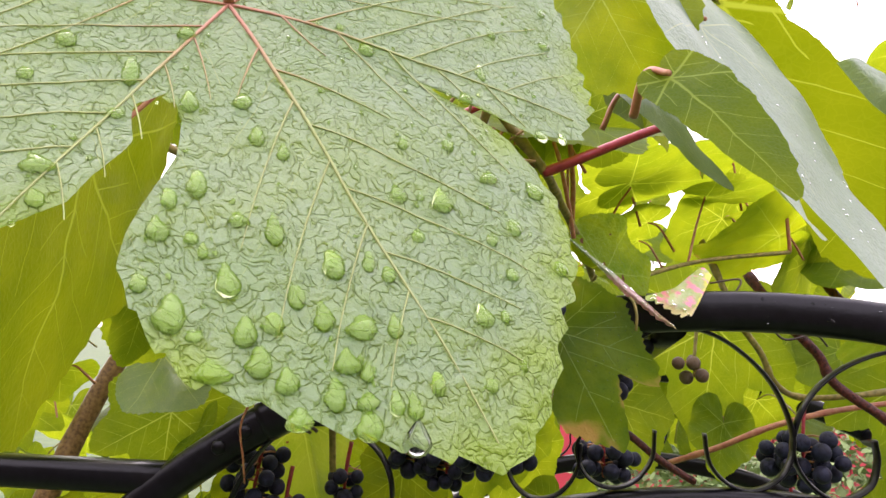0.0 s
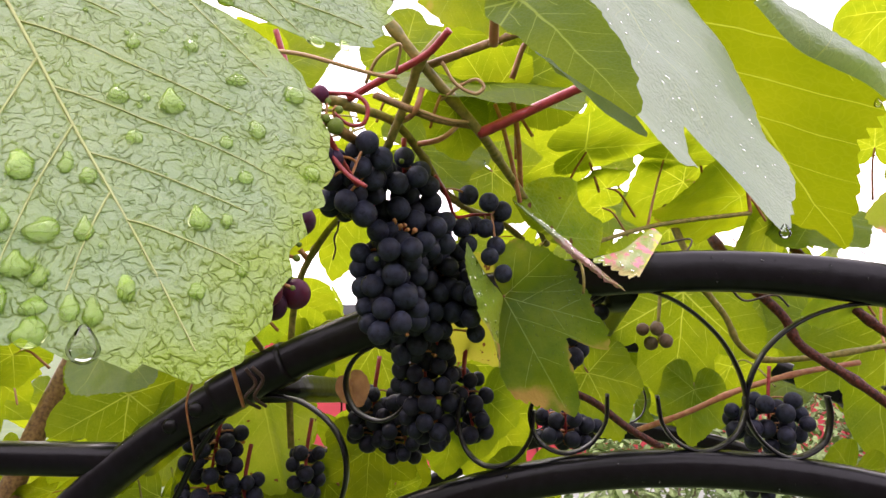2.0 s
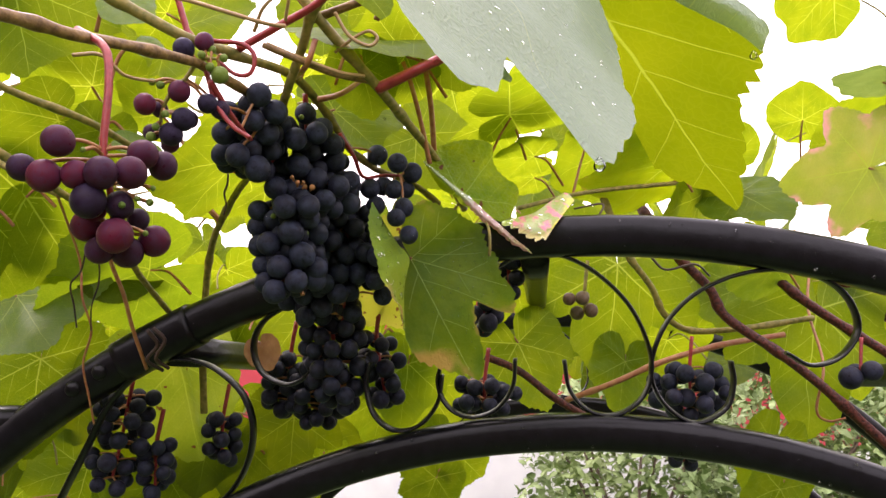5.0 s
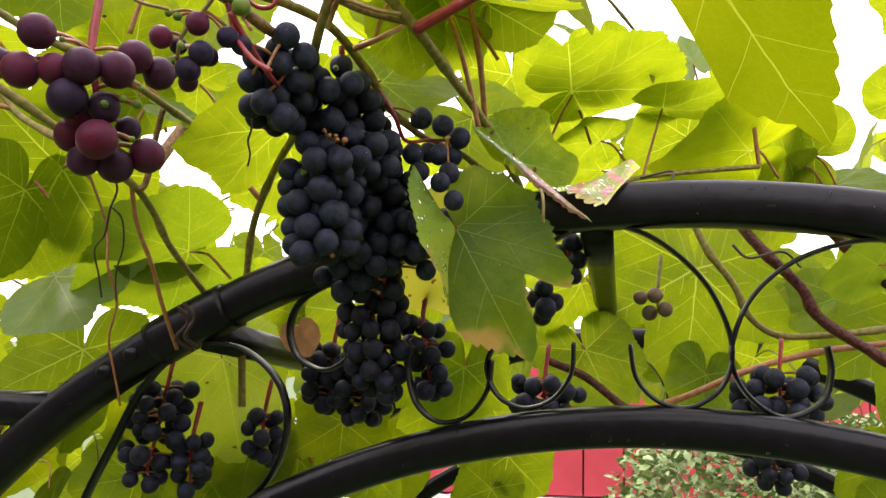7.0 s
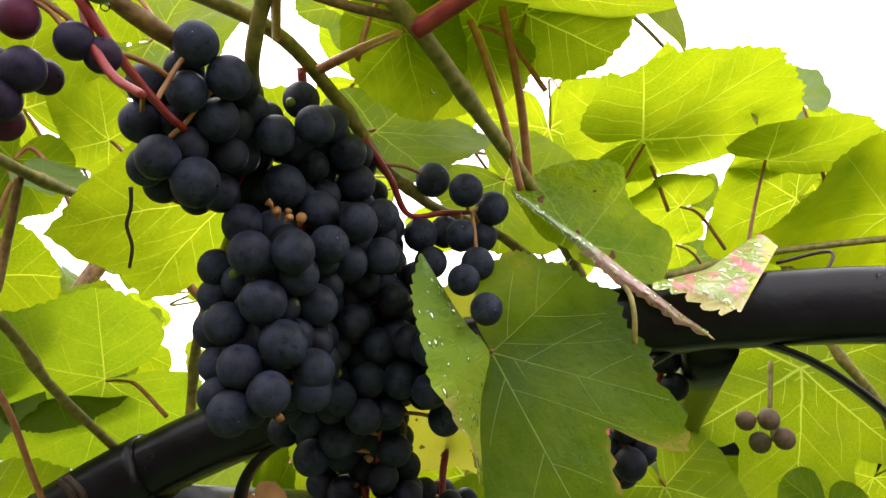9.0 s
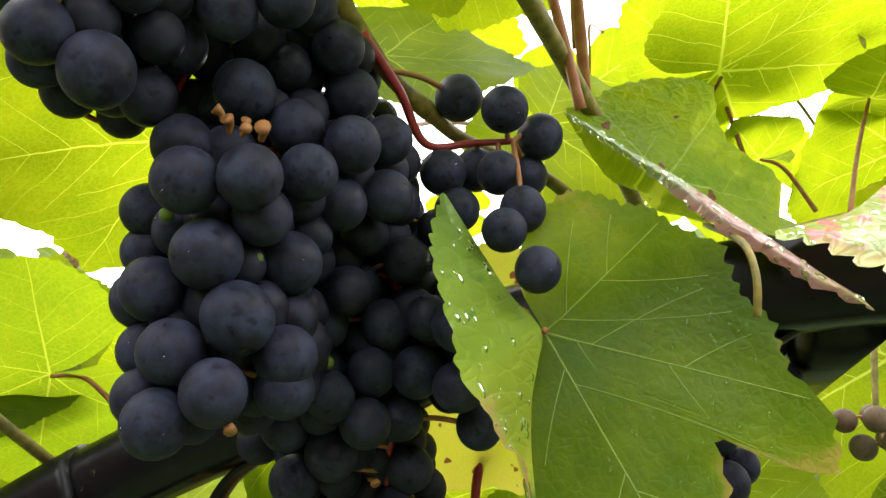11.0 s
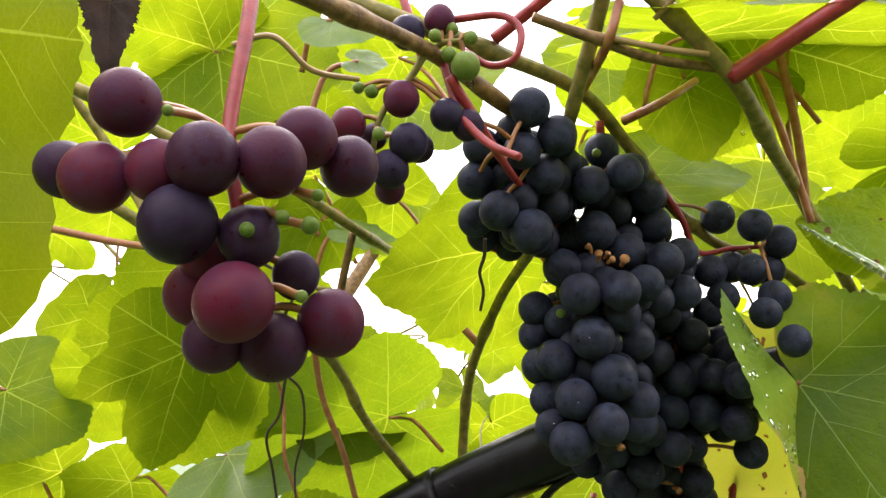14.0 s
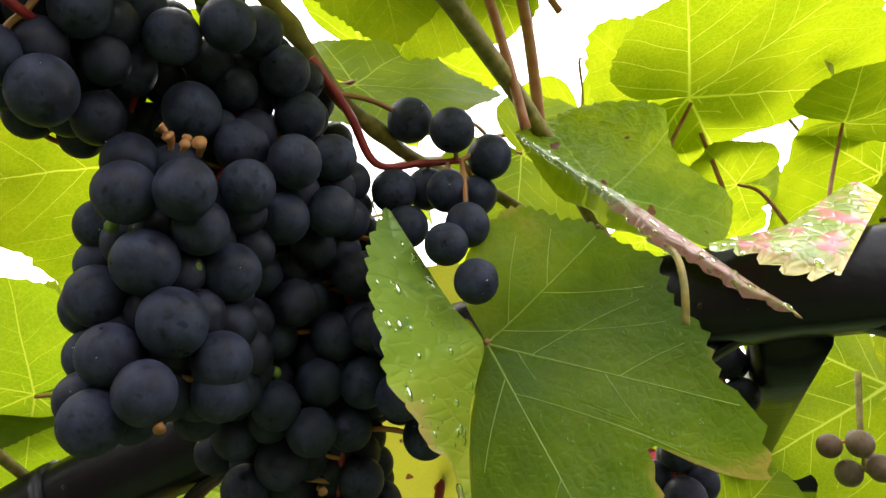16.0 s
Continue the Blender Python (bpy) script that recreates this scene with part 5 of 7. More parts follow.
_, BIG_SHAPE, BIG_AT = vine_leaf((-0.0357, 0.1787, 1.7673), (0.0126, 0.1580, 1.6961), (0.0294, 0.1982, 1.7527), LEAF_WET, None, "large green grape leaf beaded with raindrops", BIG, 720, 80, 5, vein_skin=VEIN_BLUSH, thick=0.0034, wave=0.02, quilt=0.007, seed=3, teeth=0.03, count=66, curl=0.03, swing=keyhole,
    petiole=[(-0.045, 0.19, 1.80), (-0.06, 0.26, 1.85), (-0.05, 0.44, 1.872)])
vine_leaf((-0.1452, 0.3808, 1.7857), (-0.1741, 0.3852, 1.6585), (-0.1553, 0.4743, 1.7604), LEAF_SHADE_TONE, vine, "", both_sides(PLAIN), 120, 12, 4, wave=0.05, seed=4, petiole=[(-0.1424, 0.3896, 1.7969), (-0.1175, 0.4053, 1.8331)])
# grey-green leaf, lifted and rolled over on one side
GREY = [(-176, 0.1), (-150, 0.35), (-120, 0.52), (-86, 0.63), (-60, 0.69), (-31, 0.775), (-14, 0.90), (0, 1), (3, 0.84), (7, 0.71), (9.5, 0.70), (13, 0.82), (18, 0.96), (25, 1.05), (31, 1.0), (37, 0.9), (50, 0.75), (80, 0.55), (120, 0.4), (150, 0.3), (176, 0.1)]
_, GREY_SHAPE, GREY_AT = vine_leaf((0.1057, 0.3451, 1.8406), (0.1439, 0.2878, 1.7295), (0.1082, 0.2604, 1.7416), LEAF_PALE, None, "pale grey-green grape leaf turned over at the edge", GREY, 220, 22, 5, wave=0.04, seed=5, teeth=0.022, vein_skin=VEIN_SOFT, thick=0, face_up=False, petiole_skin=STALK_TAN,
    petiole=[(0.098, 0.352, 1.844), (0.07, 0.40, 1.862), (0.02, 0.45, 1.88)])
SLIM = [(0, 1), (8, 0.82), (18, 0.6), (30, 0.48), (50, 0.4), (80, 0.38), (120, 0.4), (150, 0.4), (176, 0.1)]
CURL = [(-176, 0.1), (-140, 0.16), (-60, 0.2), (-30, 0.3), (-14, 0.5), (-6, 0.75), (0, 1), (6, 0.86), (14, 0.7), (26, 0.5), (45, 0.34), (80, 0.26), (140, 0.2), (176, 0.1)]
vine_leaf((0.0600, 0.2469, 1.7826), (0.0832, 0.2223, 1.7467), (0.0751, 0.2454, 1.7933), LEAF_GREEN, None, "small grape leaf curled along its edge", CURL, 140, 14, 4, wave=0.05, seed=9, fold=(0, -10), curl=0.1, thick=0, face_up=False)
vine_leaf((0.0618, 0.3404, 1.8469), (0.0823, 0.3346, 1.8051), (0.0991, 0.3394, 1.8504), LEAF_DARK, vine, "", both_sides(ROUND), 120, 10, 4, wave=0.06, seed=21)
vine_leaf((0.0917, 0.3833, 1.8183), (0.1331, 0.3869, 1.7786), (0.1134, 0.4209, 1.8393), LEAF_PALE, vine, "", both_sides(SLIM), 100, 10, 4, wave=0.06, seed=22)
BROAD = [(-176, 0.04), (-90, 0.08), (-40, 0.12), (-22, 0.24), (-14, 0.46), (-12, 0.62), (-10.5, 0.80), (-7, 0.85), (-3, 0.90), (0, 1), (3, 0.9), (6, 0.84), (10, 0.77), (15, 0.70), (22, 0.66), (29, 0.60), (31.5, 0.45), (35, 0.28), (48, 0.15), (90, 0.08), (176, 0.04)]
broad_leaf, _, _ = vine_leaf((0.1385, 0.4159, 1.8804), (0.2821, 0.5004, 1.7393), (0.2493, 0.409, 1.807), LEAF_SHADE_TONE, None, "broad grape leaf seen from below, wet, with a silvery folded edge", BROAD, 320, 20, 6, wave=0.02, seed=6, fold=(0, 0), thick=0, face_up=False, count=90)
# dark hanging leaf: the blade, and its folded side in a green lightened for sky light
HANG = [(-177, 0.08), (-172, 0.10), (-165, 0.03), (-60, 0.03), (-48, 0.06), (-45.6, 0.1), (-44.3, 0.2), (-40, 0.33), (-37, 0.45), (-35, 0.52), (-33, 0.6), (-27, 0.71), (-21, 0.775), (-15, 0.82), (-10, 0.87), (-5, 0.91), (0, 1), (5, 0.92), (9.4, 0.79), (14, 0.65), (18.6, 0.6), (23, 0.553), (26.6, 0.56), (27.4, 0.69), (28.6, 0.77), (31.8, 0.844), (37.5, 0.807), (42.5, 0.77), (44.5, 0.725), (48.3, 0.66), (54, 0.634), (60, 0.631), (67, 0.565), (73, 0.56), (81, 0.555), (84, 0.577), (89, 0.524), (95, 0.48), (104, 0.478), (115, 0.454), (124, 0.441), (132, 0.447), (144, 0.40), (148, 0.38), (160, 0.29), (170, 0.2), (177, 0.12)]
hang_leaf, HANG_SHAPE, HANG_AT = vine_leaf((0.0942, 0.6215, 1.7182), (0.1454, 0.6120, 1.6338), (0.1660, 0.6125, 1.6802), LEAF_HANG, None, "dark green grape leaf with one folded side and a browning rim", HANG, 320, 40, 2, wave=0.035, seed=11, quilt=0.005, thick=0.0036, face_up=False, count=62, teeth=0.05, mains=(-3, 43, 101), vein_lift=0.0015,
    petiole=[(0.097, 0.634, 1.725), (0.105, 0.65, 1.755)])


def draped(name, rails, skin, parent, label, along=70, across=5, teeth=0.0, pitch=0.006, crumple=0.0, seed=0, home=(0, 0, 0)):
    """A bent piece of leaf spread over a few curved rails, toothed along the last one."""
    lines = []
    for rail in rails:
        line = smooth_line(rail, 12)
        far = [0.0]
        for p, q in zip(line, line[1:]):
            far.append(far[-1] + (q - p).length)
        axes = [np.interp(np.linspace(0, far[-1], along + 1), far, [q[k] for q in line]) for k in range(3)]
        lines.append([Vector(q) for q in zip(*axes)])
    rows = [smooth_line([line[i] for line in lines], across) for i in range(along + 1)]
    span = len(rows[0])
    verts, uvs, rims, runs = [], [], [], []
    run = 0.0
    for i, row in enumerate(rows):
        run += (rows[i][-1] - rows[max(i - 1, 0)][-1]).length
        saw = (run / pitch + 0.5 * noise.noise((run * 90, seed, 1))) % 1.0
        out = (row[-1] - row[-2]).normalized() if (row[-1] - row[-2]).length > 1e-6 else Vector((0, 0, 1))
        for k, q in enumerate(row):
            v = k / (span - 1)
            fade = min(1.0, v * 4) * min(1.0, i / 4, (along - i) / 4)
            p = q + Vector((0.2, -0.9, 0.3)) * crumple * fade * (noise.noise(q * 260 + Vector((seed, 0, 0))) + 0.5 * abs(noise.noise(q * 600)))
            if teeth:
                p = p + out * teeth * v ** 4 * (0.5 - abs(saw - 0.3)) * (1 + 0.6 * noise.noise((run * 150, 2, seed)))
            verts.append(tuple(p))
            uvs.append(((q.x - home[0]) / 0.1, (q.z - home[2]) / 0.1))
            rims.append(v)
            runs.append(i / along)
    faces = [(i * span + k, i * span + k + 1, (i + 1) * span + k + 1, (i + 1) * span + k) for i in range(along) for k in range(span - 1)]
    me = bpy.data.meshes.new(name)
    me.from_pydata(verts, [], faces)
    layer = me.uv_layers.new(name="leaf")
    index = np.empty(len(me.loops), int)
    me.loops.foreach_get("vertex_index", index)
    layer.data.foreach_set("uv", np.array(uvs)[index].ravel())
    rim = me.attributes.new("rim", "FLOAT", "POINT")
    rim.data.foreach_set("value", rims)
    me.attributes.new("run", "FLOAT", "POINT").data.foreach_set("value", runs)
    me.materials.append(skin)
    part(name, me, None, parent, label)
    return [[Vector(verts[i * span + k]) for k in range(span)] for i in range(along + 1)]


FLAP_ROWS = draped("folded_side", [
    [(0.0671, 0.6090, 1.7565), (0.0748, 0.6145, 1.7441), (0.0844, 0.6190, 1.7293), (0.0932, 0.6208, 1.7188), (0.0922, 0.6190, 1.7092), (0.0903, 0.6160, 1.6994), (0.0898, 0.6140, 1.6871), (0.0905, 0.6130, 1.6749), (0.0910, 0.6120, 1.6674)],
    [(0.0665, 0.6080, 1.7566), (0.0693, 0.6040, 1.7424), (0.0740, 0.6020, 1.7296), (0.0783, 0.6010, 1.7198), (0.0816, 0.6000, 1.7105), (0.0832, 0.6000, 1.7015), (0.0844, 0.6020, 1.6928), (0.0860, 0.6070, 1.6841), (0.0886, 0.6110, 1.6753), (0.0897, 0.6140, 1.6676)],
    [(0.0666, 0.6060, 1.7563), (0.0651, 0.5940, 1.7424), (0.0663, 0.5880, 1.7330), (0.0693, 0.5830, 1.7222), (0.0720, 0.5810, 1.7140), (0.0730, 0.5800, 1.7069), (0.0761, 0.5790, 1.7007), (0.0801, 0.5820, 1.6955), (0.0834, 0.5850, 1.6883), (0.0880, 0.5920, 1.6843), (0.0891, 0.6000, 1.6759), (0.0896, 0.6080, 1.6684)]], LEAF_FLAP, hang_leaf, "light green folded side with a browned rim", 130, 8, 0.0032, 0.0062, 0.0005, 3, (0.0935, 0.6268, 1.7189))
draped("folded_edge", [[(0.1849, 0.3960, 1.8443), (0.2034, 0.3980, 1.8248), (0.2198, 0.4000, 1.8168), (0.2365, 0.4020, 1.8100), (0.2486, 0.4040, 1.8022)], [(0.1886, 0.3920, 1.8452), (0.2092, 0.3930, 1.8282), (0.2250, 0.3940, 1.8199), (0.2394, 0.3970, 1.8136), (0.2487, 0.4010, 1.8047)], [(0.1961, 0.3980, 1.8481), (0.2194, 0.3980, 1.8331), (0.2349, 0.3980, 1.8230), (0.2494, 0.4000, 1.8130), (0.2498, 0.4020, 1.8069)]], LEAF_PALE, broad_leaf, "silvery upper side turned over at the edge", 60, 6, 0.0012, 0.006, 0.0006, 9, (0.2, 0.4, 1.8))
# curled pink-edged leaf: far half, near half, rolled rim, side lobe
curled = thing("grape_leaf", (0.1306, 0.6550, 1.7620), "curled crinkled grape leaf with pink and cream edges", "leaf", "vine leaves")
RIM_UP = [(0.1030, 0.6400, 1.7925), (0.1124, 0.6360, 1.7848), (0.1230, 0.6320, 1.7751), (0.1363, 0.6270, 1.7642), (0.1484, 0.6220, 1.7522), (0.1583, 0.6180, 1.7430), (0.1688, 0.6140, 1.7327), (0.1765, 0.6120, 1.7263), (0.1801, 0.6110, 1.7222)]
RIM_LOW = [(0.1038, 0.6400, 1.7914), (0.1105, 0.6350, 1.7833), (0.1203, 0.6310, 1.7734), (0.1326, 0.6260, 1.7609), (0.1432, 0.6210, 1.7486), (0.1562, 0.6170, 1.7383), (0.1667, 0.6130, 1.7291), (0.1747, 0.6110, 1.7249), (0.1802, 0.6110, 1.7219)]
RIM_TOP = [(0.1035, 0.6370, 1.7908), (0.1115, 0.6320, 1.7828), (0.1215, 0.6280, 1.7731), (0.1342, 0.6230, 1.7619), (0.1453, 0.6180, 1.7498), (0.1566, 0.6140, 1.7402), (0.1672, 0.6110, 1.7309), (0.1752, 0.6100, 1.7255), (0.1800, 0.6105, 1.7219)]
draped("far_half", [
    [(0.1034, 0.6400, 1.7925), (0.1124, 0.6370, 1.7852), (0.1231, 0.6330, 1.7755), (0.1298, 0.6300, 1.7699), (0.1364, 0.6280, 1.7645), (0.1427, 0.6260, 1.7587), (0.1487, 0.6240, 1.7528), (0.1561, 0.6220, 1.7467), (0.1652, 0.6320, 1.7464)],
    [(0.1033, 0.6410, 1.7931), (0.1145, 0.6520, 1.7968), (0.1254, 0.6560, 1.7959), (0.1361, 0.6550, 1.7927), (0.1456, 0.6550, 1.7879), (0.1508, 0.6550, 1.7792), (0.1578, 0.6550, 1.7717), (0.1685, 0.6560, 1.7634), (0.1724, 0.6550, 1.7570)],
    [(0.1034, 0.6410, 1.7933), (0.1157, 0.6600, 1.8059), (0.1274, 0.6650, 1.8121), (0.1442, 0.6670, 1.8142), (0.1574, 0.6680, 1.8104), (0.1588, 0.6700, 1.7976), (0.1655, 0.6720, 1.7880), (0.1793, 0.6750, 1.7785), (0.1781, 0.6700, 1.7662)]], LEAF_CRINKLED, curled, "crinkled far half", 90, 12, 0.0028, 0.0055, 0.0014, 5, (0.1307, 0.655, 1.7626))
draped("near_half", [RIM_LOW[:7], [(0.1037, 0.6410, 1.7916), (0.1113, 0.6405, 1.7822), (0.1207, 0.6410, 1.7722), (0.1319, 0.6420, 1.7624), (0.1435, 0.6370, 1.7538), (0.1540, 0.6300, 1.7454), (0.1631, 0.6220, 1.7351)], [(0.1026, 0.6410, 1.7932), (0.1080, 0.6440, 1.7845), (0.1140, 0.6480, 1.7760), (0.1189, 0.6520, 1.7714), (0.1279, 0.6550, 1.7685), (0.1321, 0.6550, 1.7622), (0.1425, 0.6500, 1.7579), (0.1507, 0.6420, 1.7523), (0.1588, 0.6320, 1.7475)]], LEAF_FRESH, curled, "green near half seen from below", 70, 8, 0.001, 0.006, 0.0008, 6, (0.1307, 0.655, 1.7626))
RIM_ROWS = draped("rolled_rim", [RIM_UP, RIM_TOP, RIM_LOW], LEAF_RIM, curled, "wet pink and silver rolled rim", 150, 6, 0.0030, 0.0071, 0.0008, 7, (0.1307, 0.655, 1.7626))
LOBE_ROWS = draped("side_lobe", [
    [(0.1597, 0.6200, 1.7460), (0.1748, 0.6260, 1.7503), (0.1859, 0.6300, 1.7543), (0.2017, 0.6400, 1.7656), (0.2113, 0.6440, 1.7709), (0.2168, 0.6400, 1.7646)],
    [(0.1592, 0.6180, 1.7445), (0.1727, 0.6130, 1.7440), (0.1816, 0.6090, 1.7407), (0.1904, 0.6090, 1.7420), (0.1979, 0.6110, 1.7446)],
    [(0.1589, 0.6170, 1.7436), (0.1688, 0.6110, 1.7404), (0.1771, 0.6060, 1.7335), (0.1820, 0.6040, 1.7322), (0.1890, 0.6030, 1.7328)]], LEAF_BLUSH, curled, "cream and pink side lobe", 90, 9, 0.0045, 0.007, 0.0005, 8, (0.1307, 0.655, 1.7626))
bm = bmesh.new()
sweep(bm, smooth_line([(0.1307, 0.6545, 1.7626), (0.1265, 0.6600, 1.7560), (0.1240, 0.6680, 1.7500)]), 0.0011, 7)
part("petiole", bm, CANE_GREEN, curled)
bm = bmesh.new()
sweep(bm, smooth_line([(0.1455, 0.6400, 1.7531), (0.1479, 0.6220, 1.7456), (0.1488, 0.6120, 1.7406), (0.1490, 0.6060, 1.7347), (0.1491, 0.6040, 1.7280), (0.1490, 0.6060, 1.7200)]), 0.0011, 8)
part("tendril", bm, CANE_GREEN, curled, "pale green hooked tendril")
# yellowing leaf behind the grapes
vine_leaf((0.0883, 0.6826, 1.7136), (0.0403, 0.6862, 1.6713), (0.0704, 0.6970, 1.6606), LEAF_YELLOW, None, "thin yellowing grape leaf behind the bunch", both_sides(PLAIN), 120, 10, 5, wave=0.05, seed=16, thick=0)
# pale leaf with a hole and pink rim
vine_leaf((0.4567, 0.6572, 1.7968), (0.3864, 0.6630, 1.7833), (0.4837, 0.6800, 1.7274), LEAF_AUTUMN, None, "pale grape leaf with pinkish brown rim lying on the arch", both_sides(LOBED), 140, 12, 4, wave=0.05, seed=17, thick=0)
vine_leaf((-0.0215, 0.6900, 1.6500), (-0.0138, 0.6900, 1.6318), (-0.0064, 0.7000, 1.6464), LEAF_TAN, None, "small withered tan leaf caught behind the scroll", both_sides(ROUND), 60, 6, 4, wave=0.06, seed=23, thick=0, face_up=False)
# leaf under the arch with brown holes
vine_leaf((-0.1179, 0.8081, 1.6271), (-0.0965, 0.8126, 1.5357), (-0.0292, 0.8209, 1.6468), LEAF_TORN, None, "olive grape leaf with brown spots and a folded side", both_sides(ROUND), 120, 10, 4, wave=0.05, seed=18, fold=(50, 0), thick=0)
vine_leaf((-0.2385, 0.7960, 1.6316), (-0.2420, 0.7819, 1.5437), (-0.1551, 0.8215, 1.6155), LEAF_GREEN, None, "broad flat green grape leaf with fine raindrops", both_sides(LOBED), 140, 12, 5, wave=0.04, seed=19, thick=0)
vine_leaf((-0.2213, 0.7108, 1.6887), (-0.1132, 0.7021, 1.7076), (-0.2899, 0.8078, 1.8136), LEAF_SHEEN, None, "wet blue-green grape leaf lying flat", both_sides(PLAIN), 140, 12, 4, wave=0.06, seed=20, thick=0, grow=0.72)

# ---- leaves of the canopy, each placed to fit the camera's view: stalk end, tip, distance ----
# a round leaf with its far side shortened to fit the camera's view
NEARER = [(-a, r) for a, r in ROUND[::-1] if a] + [(a, r * (1 - 0.5 * min(1, a / 40))) for a, r in ROUND]


def canopy(points, skin, seed, outline=None, label="", **more):
    more.setdefault("wave", 0.07)
    vine_leaf(*points, skin, vine, label, outline if outline is NEARER else both_sides(outline or PLAIN), 150, 9, 4, seed=seed, **more)


canopy(((0.1856, 0.7602, 1.8552), (0.2861, 0.7889, 1.8746), (0.1378, 0.6996, 1.857)), LEAF_GREEN, 31, NEARER, petiole=[(0.1770, 0.7723, 1.8405), (0.1684, 0.7800, 1.8212)], wave=0.05)
canopy(((0.2695, 0.7987, 1.857), (0.3448, 0.8154, 1.8598), (0.225, 0.735, 1.859)), LEAF_GREEN, 33, NEARER, petiole=[(0.2609, 0.8003, 1.8267), (0.2495, 0.7904, 1.7899)], wave=0.05)
canopy(((0.1493, 0.6333, 1.9022), (0.1936, 0.6420, 1.8667), (0.1911, 0.6654, 1.9691)), LEAF_SHADE_TONE, 34, SLIM, curl=0.25, petiole=[])
canopy(((0.3019, 0.8438, 1.8436), (0.2432, 0.8453, 1.8128), (0.3493, 0.9081, 1.7956)), LEAF_GREEN, 35, ROUND, grow=1.1)
canopy(((0.3472, 0.8104, 1.8237), (0.2570, 0.8072, 1.8040), (0.4247, 0.9738, 1.7513)), LEAF_DARK, 76, PLAIN)
canopy(((0.2178, 0.8192, 1.8317), (0.1733, 0.8167, 1.8267), (0.2328, 0.8880, 1.7997)), LEAF_GREEN, 77, PLAIN)
canopy(((0.4334, 0.8762, 1.8354), (0.3706, 0.8684, 1.8499), (0.4270, 0.9077, 1.7766)), LEAF_FRESH, 78, ROUND)
canopy(((0.3562, 0.9513, 1.8905), (0.2958, 0.9499, 1.8736), (0.3829, 0.9944, 1.8378)), LEAF_FRESH, 79, ROUND)
canopy(((0.2728, 0.9966, 1.8869), (0.2904, 0.9934, 1.9102), (0.2545, 1.0207, 1.9129)), LEAF_FRESH, 80, PLAIN)
canopy(((0.2323, 0.9036, 1.8238), (0.1912, 0.9005, 1.8233), (0.2406, 0.9617, 1.7918)), LEAF_FRESH, 81, PLAIN)
canopy(((0.4189, 0.8772, 1.8243), (0.3850, 0.8770, 1.8120), (0.4597, 0.9460, 1.8025)), LEAF_GREEN, 82, PLAIN)
canopy(((0.3007, 0.8116, 1.9029), (0.2871, 0.8058, 1.9273), (0.2835, 0.8415, 1.8999)), LEAF_PALE, 83, PLAIN)
canopy(((0.2513, 0.7652, 1.8853), (0.2530, 0.7591, 1.8652), (0.2735, 0.7850, 1.8974)), LEAF_AUTUMN, 84, SLIM)
cane([(0.1900, 0.7400, 1.7700), (0.2413, 0.7680, 1.7860), (0.2853, 0.7806, 1.7946), (0.3508, 0.7942, 1.8035)], 0.0020, 0.0022, CANE_GREEN)
cane([(0.3508, 0.7942, 1.8035), (0.3445, 0.7865, 1.8402), (0.3395, 0.7783, 1.8799)], 0.0019, 0.0015, STALK_PINK, "shoot")
canopy(((0.4186, 0.8900, 1.8106), (0.3627, 0.8456, 1.7803), (0.4794, 0.9681, 1.7807)), LEAF_FRESH, 36, PLAIN, grow=1.2)
canopy(((0.4560, 0.8876, 1.8075), (0.4741, 0.8379, 1.7801), (0.5166, 0.9600, 1.8659)), LEAF_GREEN, 37, PLAIN, grow=1.3)
canopy(((0.4972, 0.8301, 1.8769), (0.4820, 0.7987, 1.9123), (0.4630, 0.8521, 1.8827)), LEAF_FRESH, 38, ROUND, grow=0.9)
canopy(((0.5334, 0.7794, 1.8461), (0.4882, 0.7505, 1.8743), (0.5151, 0.8122, 1.8236)), LEAF_GREEN, 39, ROUND)
canopy(((0.4549, 0.6332, 1.8594), (0.4153, 0.6358, 1.8617), (0.5175, 0.7306, 1.8410)), LEAF_PALE, 40, PLAIN)
canopy(((0.3492, 1.0002, 1.7341), (0.3368, 0.9903, 1.5901), (0.5091, 1.0197, 1.7280)), LEAF_GREEN, 41, LOBED, grow=1.05)
canopy(((0.5764, 0.9578, 1.6819), (0.5591, 0.9488, 1.5304), (0.7532, 0.9763, 1.6743)), LEAF_GREEN, 42, LOBED)
canopy(((0.2185, 0.9247, 1.6421), (0.2490, 0.9073, 1.5693), (0.3047, 0.9568, 1.6759)), LEAF_FRESH, 43, PLAIN)
canopy(((0.3541, 0.9772, 1.6181), (0.3414, 0.9622, 1.5538), (0.4370, 1.0124, 1.6077)), LEAF_GREEN, 44, PLAIN)
canopy(((-0.0207, 0.8857, 1.5668), (-0.0263, 0.8909, 1.4935), (0.0522, 0.9116, 1.5559)), LEAF_SHADE_TONE, 45, LOBED)
canopy(((-0.1818, 0.8981, 1.5465), (-0.1864, 0.9019, 1.4937), (-0.1363, 0.9258, 1.5360)), LEAF_SHADE_TONE, 46, ROUND)
canopy(((0.0964, 0.8741, 1.6223), (0.0878, 0.8793, 1.5520), (0.1732, 0.9200, 1.6085)), LEAF_GREEN, 47, PLAIN)
canopy(((0.1199, 1.0258, 1.5812), (0.0923, 1.0327, 1.5046), (0.2008, 1.0525, 1.5488)), LEAF_FRESH, 86, PLAIN)
canopy(((0.1225, 0.7984, 1.5238), (0.1068, 0.8022, 1.4816), (0.1690, 0.8268, 1.5002)), LEAF_FRESH, 48, PLAIN)
canopy(((0.4392, 0.7770, 1.5181), (0.4182, 0.7819, 1.4654), (0.5098, 0.8042, 1.4887)), LEAF_GREEN, 49, PLAIN)
